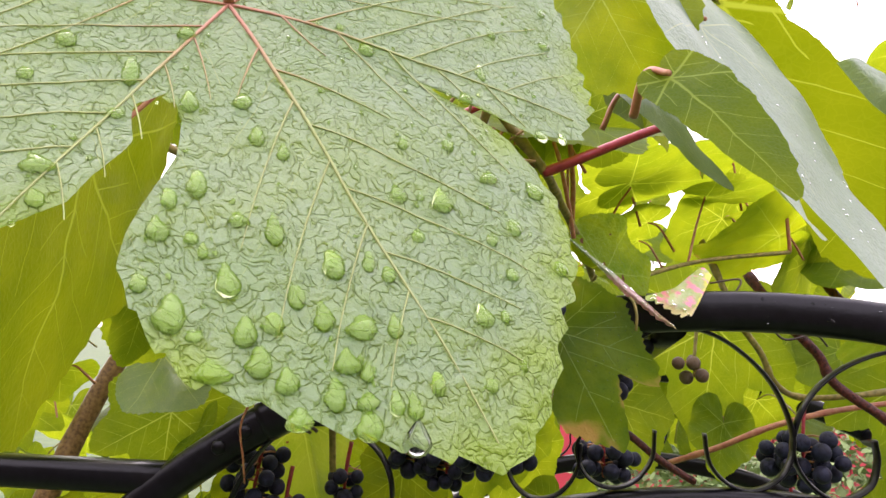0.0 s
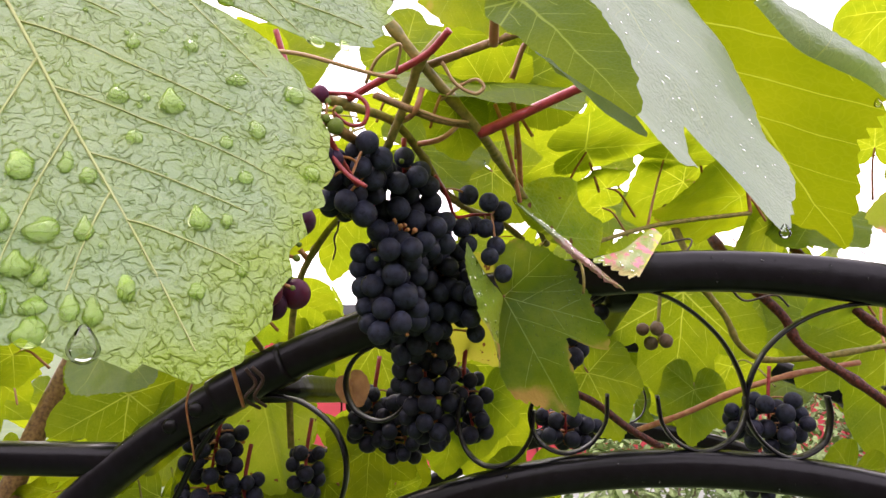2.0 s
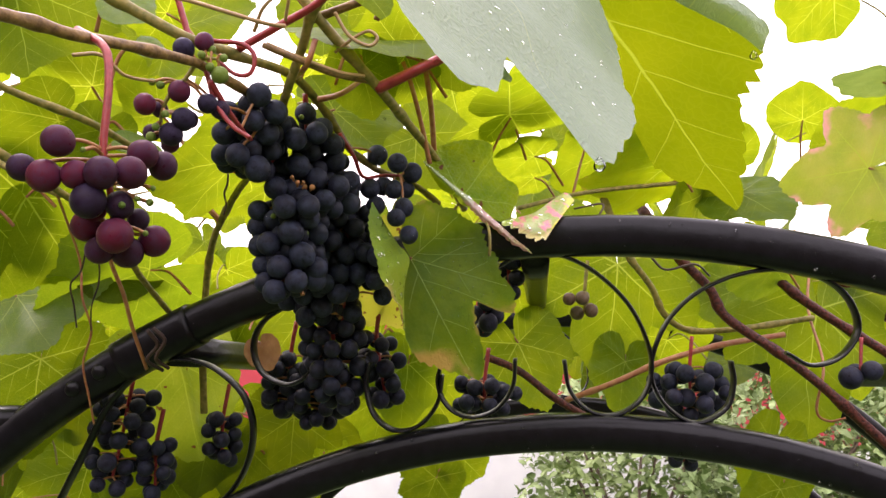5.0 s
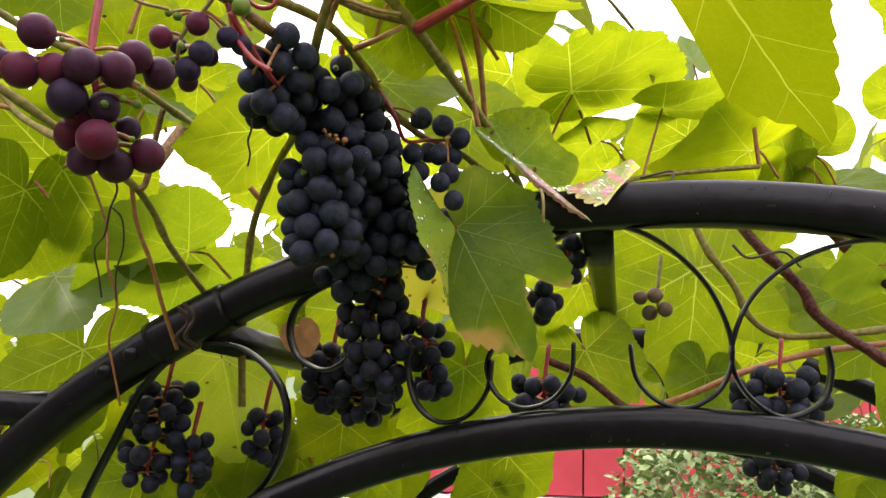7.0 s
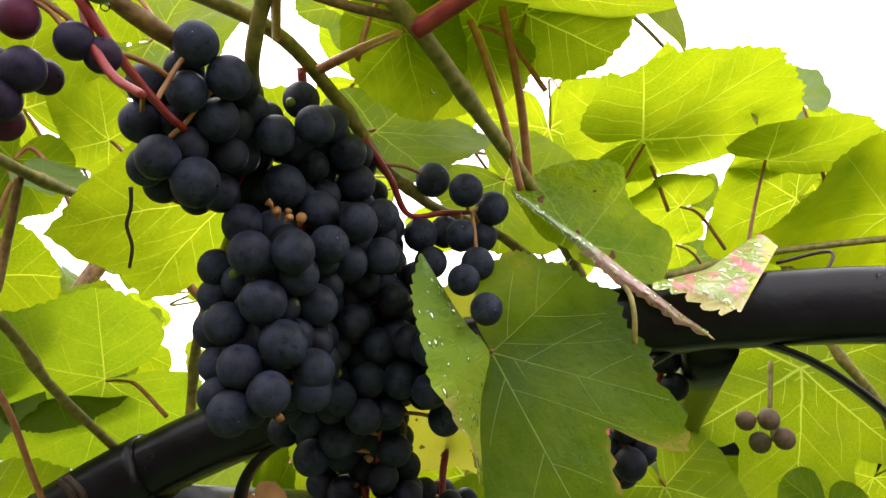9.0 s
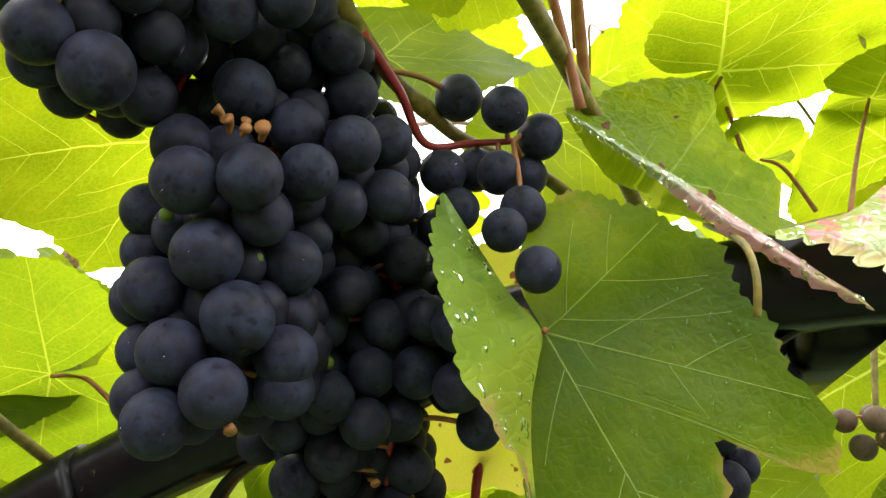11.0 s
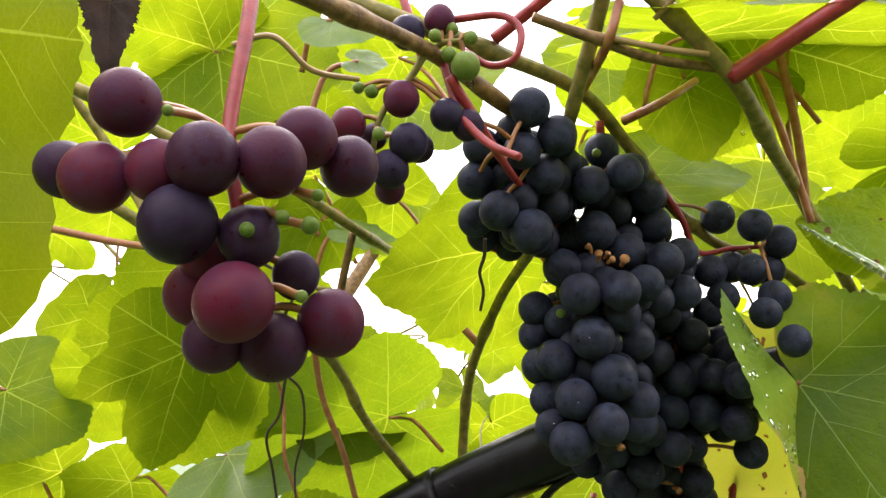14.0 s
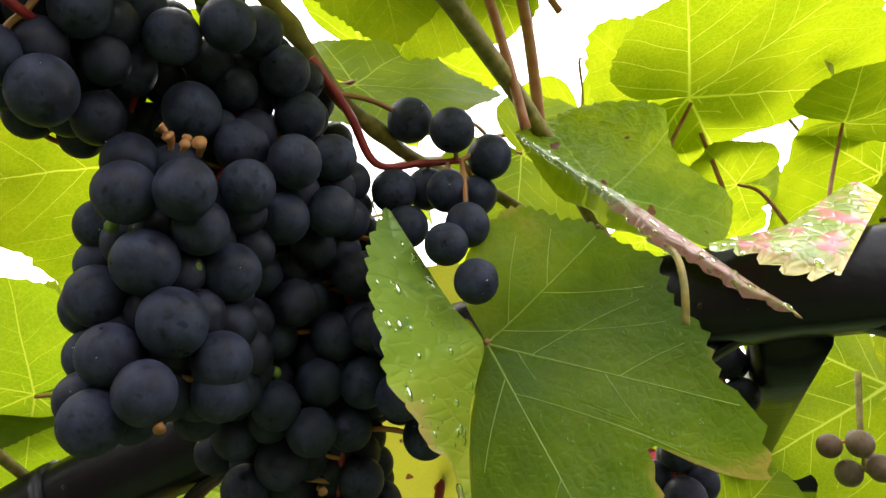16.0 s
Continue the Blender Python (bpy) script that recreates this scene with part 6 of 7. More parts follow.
canopy(((0.4713, 0.8417, 1.7244), (0.4216, 0.8465, 1.7040), (0.5348, 0.9211, 1.6727)), LEAF_SHEEN, 50, ROUND)
canopy(((0.4742, 1.0422, 1.7287), (0.5329, 1.0400, 1.6993), (0.5296, 1.0945, 1.7930)), LEAF_FRESH, 51, PLAIN)
# high leaves
canopy(((-0.1055, 0.7086, 1.9089), (-0.0352, 0.7023, 1.9322), (-0.1443, 0.7555, 2.0016)), LEAF_FRESH, 111, PLAIN)
canopy(((0.0197, 0.7181, 1.9396), (0.0730, 0.7170, 1.9008), (0.0578, 0.7608, 2.0155)), LEAF_FRESH, 112, LOBED)
canopy(((-0.1684, 0.6924, 1.9159), (-0.1183, 0.6919, 1.8703), (-0.1352, 0.7259, 1.9834)), LEAF_FRESH, 113, PLAIN)
canopy(((0.1005, 0.7793, 1.8405), (0.1481, 0.7788, 1.7982), (0.1469, 0.8125, 1.8988)), LEAF_FRESH, 114, ROUND)
canopy(((0.2103, 0.9115, 1.7083), (0.1811, 0.9218, 1.6513), (0.2795, 0.9727, 1.6820)), LEAF_GREEN, 108, LOBED)
canopy(((0.0709, 0.9792, 1.5772), (0.0579, 0.9842, 1.5146), (0.1366, 1.0161, 1.5582)), LEAF_GREEN, 109, PLAIN)
canopy(((-0.2271, 0.7041, 1.7978), (-0.2224, 0.7076, 1.7387), (-0.1868, 0.7507, 1.8110)), LEAF_FRESH, 110, PLAIN)
canopy(((0.1398, 0.8644, 1.5412), (0.1276, 0.8700, 1.4722), (0.2138, 0.9084, 1.5223)), LEAF_FRESH, 105, PLAIN)
canopy(((0.0128, 0.7795, 1.9120), (0.0924, 0.7913, 1.8913), (0.0438, 0.7127, 1.9502)), LEAF_FRESH, 106, PLAIN)
canopy(((0.4841, 0.8744, 1.5418), (0.4580, 0.8789, 1.4808), (0.5681, 0.9199, 1.5083)), LEAF_GREEN, 107, ROUND)
canopy(((-0.0672, 0.9100, 1.5250), (-0.0833, 0.9149, 1.4631), (-0.0112, 0.9538, 1.5016)), LEAF_SHADE_TONE, 101, PLAIN)
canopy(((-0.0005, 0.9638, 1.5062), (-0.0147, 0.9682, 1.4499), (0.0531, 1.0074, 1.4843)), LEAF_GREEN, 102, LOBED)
canopy(((-0.1000, 0.8568, 1.5487), (-0.1124, 0.8617, 1.4880), (-0.0475, 0.9001, 1.5300)), LEAF_SHADE_TONE, 103, PLAIN)
canopy(((-0.1479, 0.8895, 1.5033), (-0.1754, 0.8927, 1.4569), (-0.1127, 0.9338, 1.4666)), LEAF_GREEN, 104, ROUND)
canopy(((-0.3774, 0.7500, 1.6763), (-0.4373, 0.7399, 1.6504), (-0.3925, 0.8180, 1.6117)), LEAF_FRESH, 95, ROUND)
canopy(((-0.3313, 0.7651, 1.6708), (-0.3761, 0.7610, 1.6393), (-0.3346, 0.8318, 1.6229)), LEAF_GREEN, 96, PLAIN)
canopy(((-0.4106, 0.7332, 1.7013), (-0.4437, 0.7158, 1.7282), (-0.4841, 0.7763, 1.6640)), LEAF_FRESH, 97, ROUND)
canopy(((0.0699, 0.8740, 1.6517), (0.0350, 0.8810, 1.5814), (0.1452, 0.9217, 1.6116)), LEAF_GREEN, 98, PLAIN)
canopy(((-0.0170, 0.9287, 1.6741), (0.0082, 0.9319, 1.5993), (0.0573, 0.9722, 1.6993)), LEAF_FRESH, 99, PLAIN)
canopy(((-0.1762, 0.5148, 1.8749), (-0.1808, 0.5231, 1.8410), (-0.1595, 0.5478, 1.8898)), LEAF_DRY, 87, SLIM, count=40, teeth=0.16, petiole=[])
canopy(((-0.2554, 0.6258, 1.8587), (-0.3203, 0.6129, 1.8374), (-0.2642, 0.6818, 1.8047)), LEAF_FRESH, 88, ROUND)
canopy(((-0.3710, 0.6831, 1.7283), (-0.3235, 0.7049, 1.7004), (-0.3777, 0.7183, 1.7872)), LEAF_GREEN, 91, ROUND)
canopy(((-0.2084, 0.6400, 1.7434), (-0.2320, 0.6513, 1.6793), (-0.1686, 0.7097, 1.7292)), LEAF_FRESH, 93, LOBED)
canopy(((-0.4339, 0.7135, 2.0676), (-0.3729, 0.7543, 1.9830), (-0.3642, 0.7388, 2.1562)), LEAF_GREEN, 85, PLAIN)
canopy(((0.1851, 0.7772, 1.8620), (0.1387, 0.7283, 1.8767), (0.1577, 0.8023, 1.8241)), LEAF_FRESH, 52, LOBED, grow=1.1)
canopy(((0.0629, 0.5927, 1.8667), (0.1754, 0.6224, 1.8681), (0.0699, 0.3823, 1.7834)), LEAF_FRESH, 54, PLAIN)
canopy(((0.0894, 0.6316, 1.8682), (0.0300, 0.6189, 1.8573), (0.0991, 0.6901, 1.8236)), LEAF_FRESH, 55, PLAIN)
canopy(((0.0591, 0.6065, 1.8529), (0.0666, 0.6189, 1.8169), (0.0974, 0.6322, 1.8734)), LEAF_FRESH, 56, ROUND)
canopy(((-0.0305, 0.6550, 1.7960), (-0.0973, 0.5951, 1.7620), (-0.0405, 0.7550, 1.7560)), LEAF_FRESH, 57, PLAIN, grow=0.88)
canopy(((-0.0495, 0.8800, 1.8257), (-0.1381, 0.8600, 1.7799), (-0.0295, 0.9300, 1.7257)), LEAF_FRESH, 120, LOBED)
canopy(((-0.1058, 0.6213, 1.7979), (-0.0845, 0.6285, 1.7928), (-0.1258, 0.6681, 1.8406)), LEAF_SHEEN, 58, PLAIN)
canopy(((-0.1775, 0.5943, 1.8992), (-0.1173, 0.5957, 1.8757), (-0.1718, 0.5987, 1.9635)), LEAF_FRESH, 59, PLAIN, grow=1.2)
canopy(((-0.1777, 0.5951, 1.8963), (-0.2129, 0.5628, 1.9013), (-0.2111, 0.6202, 1.8532)), LEAF_FRESH, 60, PLAIN, grow=1.1)
canopy(((-0.1523, 0.6690, 1.8502), (-0.1820, 0.6501, 1.8880), (-0.2042, 0.6843, 1.8238)), LEAF_FRESH, 61, ROUND, grow=1.2)
canopy(((-0.1570, 0.6243, 1.8146), (-0.1957, 0.6231, 1.7830), (-0.1427, 0.6689, 1.7852)), LEAF_FRESH, 62, PLAIN)
canopy(((-0.1289, 0.6333, 1.8093), (-0.1479, 0.6381, 1.7751), (-0.1082, 0.6735, 1.8008)), LEAF_GREEN, 63, PLAIN)
canopy(((-0.1897, 0.6524, 1.7614), (-0.2362, 0.6634, 1.6807), (-0.1246, 0.7131, 1.7234)), LEAF_FRESH, 64, PLAIN, grow=1.0)
canopy(((-0.0964, 0.6581, 1.8279), (-0.1250, 0.6446, 1.8483), (-0.1325, 0.6871, 1.8060)), LEAF_FRESH, 65, PLAIN)
canopy(((0.0326, 0.6887, 1.8415), (0.0952, 0.7056, 1.8408), (0.0263, 0.8076, 1.9818)), LEAF_FRESH, 66, PLAIN)
canopy(((-0.1190, 0.7182, 1.7107), (-0.2042, 0.7059, 1.6746), (-0.1240, 0.8519, 1.6157)), LEAF_SHEEN, 67, PLAIN)
canopy(((-0.1526, 0.7200, 1.7109), (-0.1105, 0.7329, 1.7049), (-0.1714, 0.7646, 1.7621)), LEAF_SHADE_TONE, 68, ROUND)
canopy(((-0.0644, 0.5246, 1.8359), (-0.0532, 0.5282, 1.8340), (-0.0708, 0.5379, 1.8584)), LEAF_SHEEN, 69, ROUND)
canopy(((-0.3013, 0.7128, 1.7468), (-0.3357, 0.7160, 1.7039), (-0.2738, 0.7504, 1.7167)), LEAF_FRESH, 70, ROUND)
canopy(((-0.1603, 0.7551, 1.7309), (-0.1095, 0.7634, 1.7492), (-0.1898, 0.7636, 1.7859)), LEAF_FRESH, 71, PLAIN)
canopy(((-0.0817, 0.6178, 1.8906), (-0.1220, 0.6200, 1.8987), (-0.0980, 0.6511, 1.8589)), LEAF_FRESH, 72, PLAIN)
canopy(((0.0941, 0.6545, 1.9127), (0.0679, 0.6597, 1.8600), (0.1497, 0.6721, 1.8927)), LEAF_FRESH, 73, ROUND)
canopy(((0.1118, 0.6550, 1.8863), (0.1248, 0.6504, 1.9435), (0.0543, 0.6777, 1.9065)), LEAF_FRESH, 74, ROUND, grow=1.2)
canopy(((-0.0877, 0.5491, 1.8726), (-0.0631, 0.5483, 1.8584), (-0.0795, 0.5664, 1.9057)), LEAF_SHEEN, 75, ROUND, grow=0.8)

# ---- the rest of the canopy ----
rnd = random.Random(21)
KINDS = []
for k in range(8):
    lf = Leaf(1.0, both_sides((PLAIN, LOBED, ROUND)[k % 3]), fold=(rnd.uniform(-20, 12), rnd.uniform(-20, 12)), droop=rnd.uniform(0, 0.9), curl=rnd.uniform(0, 0.15), wave=0.08, seed=100 + k)
    blade = lf.blade(72, 6)
    blade.materials.append((LEAF_FRESH, LEAF_FRESH, LEAF_FRESH, LEAF_GREEN, LEAF_GREEN, LEAF_SHADE_TONE, LEAF_SHADE_TONE, LEAF_FRESH)[k])
    blade.polygons.foreach_set("use_smooth", [True] * len(blade.polygons))
    bm = bmesh.new()
    sweep(bm, smooth_line([(0, 0, 0), (-0.25, 0, -0.18), (-0.42 - 0.1 * (k % 3), 0.08, -0.6), (-0.45, 0.1, -0.95)], 5), lambda t: 0.009 + 0.006 * t, 6)
    vm = bpy.data.meshes.new("petiole")
    bm.to_mesh(vm)
    bm.free()
    vm.materials.append(STALK_PINK if k % 4 == 1 else CANE_GREEN)
    KINDS.append((blade, vm))


def spread(count, x, y, z, tilt, size, kinds=(0, 1, 2, 3, 4, 7)):
    """Leaves at random in a box, faces up, tips hanging."""
    for _ in range(count):
        blade, vm = KINDS[rnd.choice(kinds)]
        at = Vector((rnd.uniform(*x), rnd.uniform(*y), rnd.uniform(*z)))
        s = rnd.uniform(*size)
        m = Matrix.Translation(at) @ Euler((radians(rnd.gauss(0, 22)), radians(rnd.uniform(*tilt)), rnd.uniform(0, 6.28)), "XYZ").to_matrix().to_4x4() @ Matrix.Diagonal((s, s, s, 1))
        if 0.12 < at.x < 1.1 and at.z < 1.54:
            continue  # left out so the camera sees the shed and shrubs
        ob = part("leaf", blade, None, vine, m=m, smooth=False)
        part("petiole", vm, None, ob, m=m, smooth=False)


# low boxes also draw the dimmer kinds, whose colour stands in for shade
LOW = (0, 1, 3, 4, 5, 6, 7)
spread(38, (-0.9, 1.5), (1.0, 2.1), (1.95, 2.35), (-10, 50), (0.07, 0.11))
spread(36, (0.15, 1.5), (0.95, 1.9), (1.70, 1.98), (10, 75), (0.06, 0.10))
spread(20, (-0.9, 0.15), (0.95, 1.9), (1.70, 1.98), (10, 75), (0.06, 0.10))
spread(32, (-0.9, 0.0), (0.85, 1.6), (1.30, 1.70), (20, 85), (0.06, 0.10), LOW)
spread(26, (0.3, 1.5), (1.0, 1.6), (1.35, 1.72), (20, 85), (0.06, 0.10), LOW)
spread(4, (-0.9, -0.2), (0.35, 0.9), (1.88, 2.1), (0, 50), (0.07, 0.10))
spread(44, (-0.1, 0.6), (1.3, 1.7), (1.45, 1.75), (20, 85), (0.06, 0.10), LOW)
spread(84, (-0.9, 1.7), (1.5, 2.4), (1.40, 1.9), (20, 85), (0.06, 0.10), (0, 1, 2, 3, 5, 7))
spread(8, (-0.9, -0.25), (0.55, 1.0), (1.78, 2.1), (0, 60), (0.06, 0.1), (0, 1, 3, 4, 5, 7))
spread(46, (-0.9, -0.1), (0.78, 1.1), (1.22, 1.52), (20, 85), (0.06, 0.1), LOW)
spread(24, (-0.7, 0.0), (0.8, 1.2), (1.50, 1.80), (10, 75), (0.06, 0.09))

# ---- raindrops on the big leaf ----
def drop_mesh(k, drawn):
    """A drop with a flat foot, a bulge at the lower end (-y) and a drawn-out, uneven upper end."""
    bm = bmesh.new()
    bmesh.ops.create_uvsphere(bm, u_segments=28, v_segments=16, radius=0.5)
    for v in bm.verts:
        v.co.z = v.co.z if v.co.z > 0 else v.co.z * 0.25
        up = v.co.y + 0.5
        narrow = 1 - drawn * max(0.0, up - 0.35) ** 0.8
        v.co.x *= narrow
        v.co.z *= (1.15 - 0.75 * up) * (0.6 + 0.4 * narrow)
        v.co.x += (0.16 * noise.noise((v.co.y * 2.6, k * 5.1, 0.3)) + 0.10 * drawn * math.sin(k * 2 + v.co.y * 3)) * min(1.0, up * 1.6)
        v.co.x *= 1 + 0.25 * noise.noise((v.co.y * 4, k * 3.3, math.copysign(2, v.co.x)))
        v.co.y *= 1.12
    me = bpy.data.meshes.new("raindrop")
    bm.to_mesh(me)
    bm.free()
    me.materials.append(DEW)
    me.polygons.foreach_set("use_smooth", [True] * len(me.polygons))
    return me


DROPS = [drop_mesh(k, (0.25, 0.75, 0.95, 0.55, 0.85)[k]) for k in range(5)]


def on_leaf(shape, at, x, y):
    """The frame of a leaf's surface at x, y: down the slope is -y, off the leaf is +z."""
    p, e = shape.place(x, y), 0.01
    u, v = shape.place(x + e, y) - p, shape.place(x, y + e) - p
    turn = at.to_3x3()
    n = (turn @ u.cross(v)).normalized()
    down = Vector((0, 0, -1))
    down = (down - n * n.dot(down)).normalized()
    return at @ p, Matrix(((-down).cross(n), -down, n)).transposed().to_4x4(), n


def raindrop(p, width, height):
    q = BIG_AT.inverted() @ Vector(p)
    x, y = q.x / BIG_SHAPE.length, q.y / BIG_SHAPE.length
    where, turn, n = on_leaf(BIG_SHAPE, BIG_AT, x, y)
    s = 0.088 / 975
    w, h = width * s, height * s
    shape = DROPS[0] if width > height * 0.9 and width < 36 else DROPS[(width * 7 + height * 3) % 5]
    ob = new("raindrop", shape)
    ob.matrix_basis = Matrix.Translation(where) @ turn @ Matrix.Diagonal((w, h, min(w, h) * 0.85, 1))
    tagged(ob, "clear raindrop beaded on a green leaf", "raindrop", "raindrops on the leaf")


raindrop((-0.0545, 0.1631, 1.7545), 34, 34)
raindrop((-0.0571, 0.1579, 1.7475), 26, 26)
raindrop((-0.0454, 0.1646, 1.7503), 30, 60)
raindrop((-0.0516, 0.1521, 1.7335), 52, 34)
raindrop((-0.0501, 0.1500, 1.7286), 28, 28)
raindrop((-0.0331, 0.1598, 1.7330), 34, 50)
raindrop((-0.0271, 0.1675, 1.7417), 30, 36)
raindrop((-0.0267, 0.1549, 1.7199), 40, 64)
raindrop((-0.0223, 0.1613, 1.7275), 34, 58)
raindrop((-0.0139, 0.1622, 1.7228), 40, 50)
raindrop((-0.0322, 0.1498, 1.7151), 46, 62)
raindrop((-0.0133, 0.1851, 1.7618), 34, 36)
raindrop((0.0077, 0.1945, 1.7623), 22, 48)
raindrop((0.0014, 0.1812, 1.7442), 26, 28)
raindrop((0.0084, 0.1813, 1.7392), 42, 30)
raindrop((0.0169, 0.1843, 1.7381), 40, 40)
raindrop((0.0044, 0.1889, 1.7553), 36, 34)
raindrop((0.0101, 0.2018, 1.7731), 22, 32)
raindrop((0.0222, 0.2133, 1.7839), 20, 30)
raindrop((0.0224, 0.2081, 1.7749), 30, 30)
raindrop((0.0125, 0.1778, 1.7303), 32, 34)
raindrop((0.0088, 0.1749, 1.7279), 24, 24)
raindrop((0.0209, 0.1782, 1.7246), 30, 30)
raindrop((0.0008, 0.1750, 1.7340), 44, 48)
raindrop((-0.0060, 0.1724, 1.7346), 36, 40)
raindrop((-0.0025, 0.1739, 1.7346), 16, 20)
raindrop((-0.0061, 0.1775, 1.7433), 24, 32)
raindrop((-0.0063, 0.1648, 1.7217), 26, 28)
raindrop((-0.0092, 0.1647, 1.7236), 22, 38)
raindrop((-0.0180, 0.1576, 1.7181), 30, 40)
raindrop((-0.0144, 0.1578, 1.7156), 36, 48)
raindrop((-0.0091, 0.1592, 1.7143), 50, 46)
raindrop((-0.0049, 0.1612, 1.7144), 28, 42)
raindrop((-0.0235, 0.1525, 1.7134), 40, 48)
raindrop((-0.0211, 0.1513, 1.7096), 40, 46)
raindrop((-0.0176, 0.1516, 1.7075), 42, 40)
raindrop((-0.0115, 0.1533, 1.7058), 34, 50)
raindrop((-0.0105, 0.1560, 1.7098), 44, 38)
raindrop((-0.0076, 0.1544, 1.7049), 40, 28)
raindrop((-0.0015, 0.1567, 1.7042), 28, 42)
raindrop((0.0075, 0.1674, 1.7160), 38, 42)
raindrop((0.0108, 0.1688, 1.7159), 20, 22)
raindrop((0.0013, 0.1593, 1.7067), 26, 36)
raindrop((-0.0362, 0.1545, 1.7262), 38, 42)
raindrop((-0.0321, 0.1557, 1.7251), 24, 20)
raindrop((-0.0270, 0.1599, 1.7286), 36, 30)
raindrop((-0.0365, 0.1501, 1.7188), 26, 28)
raindrop((-0.0359, 0.1571, 1.7304), 26, 36)
raindrop((-0.0203, 0.1545, 1.7144), 36, 32)
raindrop((-0.0040, 0.1558, 1.7045), 30, 38)
raindrop((0.0090, 0.1626, 1.7067), 26, 24)
raindrop((-0.0070, 0.1530, 1.7019), 46, 42)
raindrop((-0.0155, 0.1500, 1.7030), 46, 34)
raindrop((-0.0261, 0.1486, 1.7085), 60, 34)
raindrop((-0.0371, 0.1658, 1.7463), 36, 44)
raindrop((-0.0453, 0.1603, 1.7428), 28, 22)
raindrop((-0.0301, 0.1697, 1.7478), 34, 36)
raindrop((-0.0403, 0.1722, 1.7596), 36, 34)
raindrop((-0.0180, 0.1855, 1.7659), 20, 20)
raindrop((-0.0217, 0.1837, 1.7655), 22, 20)
raindrop((-0.0025, 0.1700, 1.7278), 28, 22)
raindrop((-0.0079, 0.1563, 1.7084), 24, 30)
raindrop((0.0122, 0.1732, 1.7226), 26, 24)
raindrop((0.0137, 0.1663, 1.7094), 16, 22)
raindrop((0.0240, 0.1949, 1.7511), 24, 26)
raindrop((0.0193, 0.1925, 1.7503), 40, 26)
raindrop((-0.0232, 0.1679, 1.7396), 26, 34)
raindrop((-0.0304, 0.1555, 1.7235), 18, 26)
raindrop((-0.0290, 0.1496, 1.7125), 26, 20)

# the fine spray between them
bm = bmesh.new()
bmesh.ops.create_icosphere(bm, subdivisions=2, radius=0.5)
BEAD_V = [Vector((v.co.x, v.co.y, max(v.co.z, -0.1))) for v in bm.verts]
BEAD_F = [tuple(v.index for v in f.verts) for f in bm.faces]
bm.free()


def spray(shape, at, count, angles, sizes, seed, name, label):
    """Many fine drops on one leaf, as one mesh."""
    rnd = random.Random(seed)
    verts, faces = [], []
    for _ in range(count):
        a = rnd.uniform(*angles)
        r = math.sqrt(rnd.uniform(0.01, 0.9)) * shape.reach(a) * 0.97
        where, turn, n = on_leaf(shape, at, r * math.cos(radians(a)), r * math.sin(radians(a)))
        w = rnd.choice(sizes)
        out = 0.8 if n.y < 0 else -0.8
        m = Matrix.Translation(where) @ turn @ Matrix.Diagonal((w, w * rnd.uniform(0.9, 1.7), out * w, 1))
        k = len(verts)
        verts += [tuple(m @ v) for v in BEAD_V]
        faces += [tuple(k + q for q in f) for f in BEAD_F]
    me = bpy.data.meshes.new(name)
    me.from_pydata(verts, [], faces)
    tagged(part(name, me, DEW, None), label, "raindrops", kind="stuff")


def rain_on(rows, count, sizes, seed, toward, label):
    """Low beads of rain over a bent piece of leaf."""
    rnd = random.Random(seed)
    verts, faces = [], []
    for _ in range(count):
        i, k = rnd.randrange(4, len(rows) - 4), rnd.randrange(1, len(rows[0]) - 1)
        q = rows[i][k].lerp(rows[i + 1][k], rnd.random())
        n = (rows[i + 1][k] - rows[i - 1][k]).cross(rows[i][k + 1] - rows[i][k - 1]).normalized()
        n = n if n.dot(Vector(toward)) > 0 else -n
        down = (Vector((0, 0, -1)) - n * -n.z).normalized()
        turn = Matrix((n.cross(down), down, n)).transposed()
        r = rnd.choice(sizes)
        stretch, base = rnd.uniform(0.9, 1.7), len(verts)
        verts += [tuple(q + turn @ Vector((v.x * r, v.y * r * stretch, v.z * r * 0.6))) for v in spots_v]
        faces += [tuple(base + j for j in f) for f in spots_f]
    me = bpy.data.meshes.new("raindrop_spray")
    me.from_pydata(verts, [], faces)
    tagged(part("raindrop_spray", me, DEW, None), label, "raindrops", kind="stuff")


rain_on(FLAP_ROWS, 48, (0.0005, 0.0006, 0.0008, 0.0011, 0.0015), 41, (-0.3, -1, 0.2), "raindrops on the folded side of a leaf")
rain_on(RIM_ROWS, 50, (0.0005, 0.0007, 0.0010), 42, (0, -1, 0.6), "raindrops on a pink rolled leaf rim")
rain_on(LOBE_ROWS, 12, (0.0005, 0.0007, 0.0010, 0.0014), 43, (0, -1, 0.6), "raindrops on a cream and pink leaf lobe")
spray(BIG_SHAPE, BIG_AT, 170, (-75, 95), (0.0004, 0.0005, 0.0007, 0.0009), 8, "raindrop_spray", "fine spray of rain on a green leaf")
spray(GREY_SHAPE, GREY_AT, 44, (-40, 40), (0.0005, 0.0007, 0.0010), 15, "raindrop_spray", "raindrops on a pale grey-green leaf")
spray(HANG_SHAPE, HANG_AT, 150, (-10, 80), (0.0005, 0.0007, 0.0009, 0.0012), 9, "raindrop_spray", "fine rain beads on a dark hanging leaf")
# drops hanging from edges
bm = bmesh.new()
bmesh.ops.create_uvsphere(bm, u_segments=20, v_segments=14, radius=1.0)
for v in bm.verts:
    if v.co.z > 0:
        v.co.z *= 1.5
        k = 1 - 0.5 * min(1, v.co.z / 1.5)
        v.co.x *= k
        v.co.y *= k
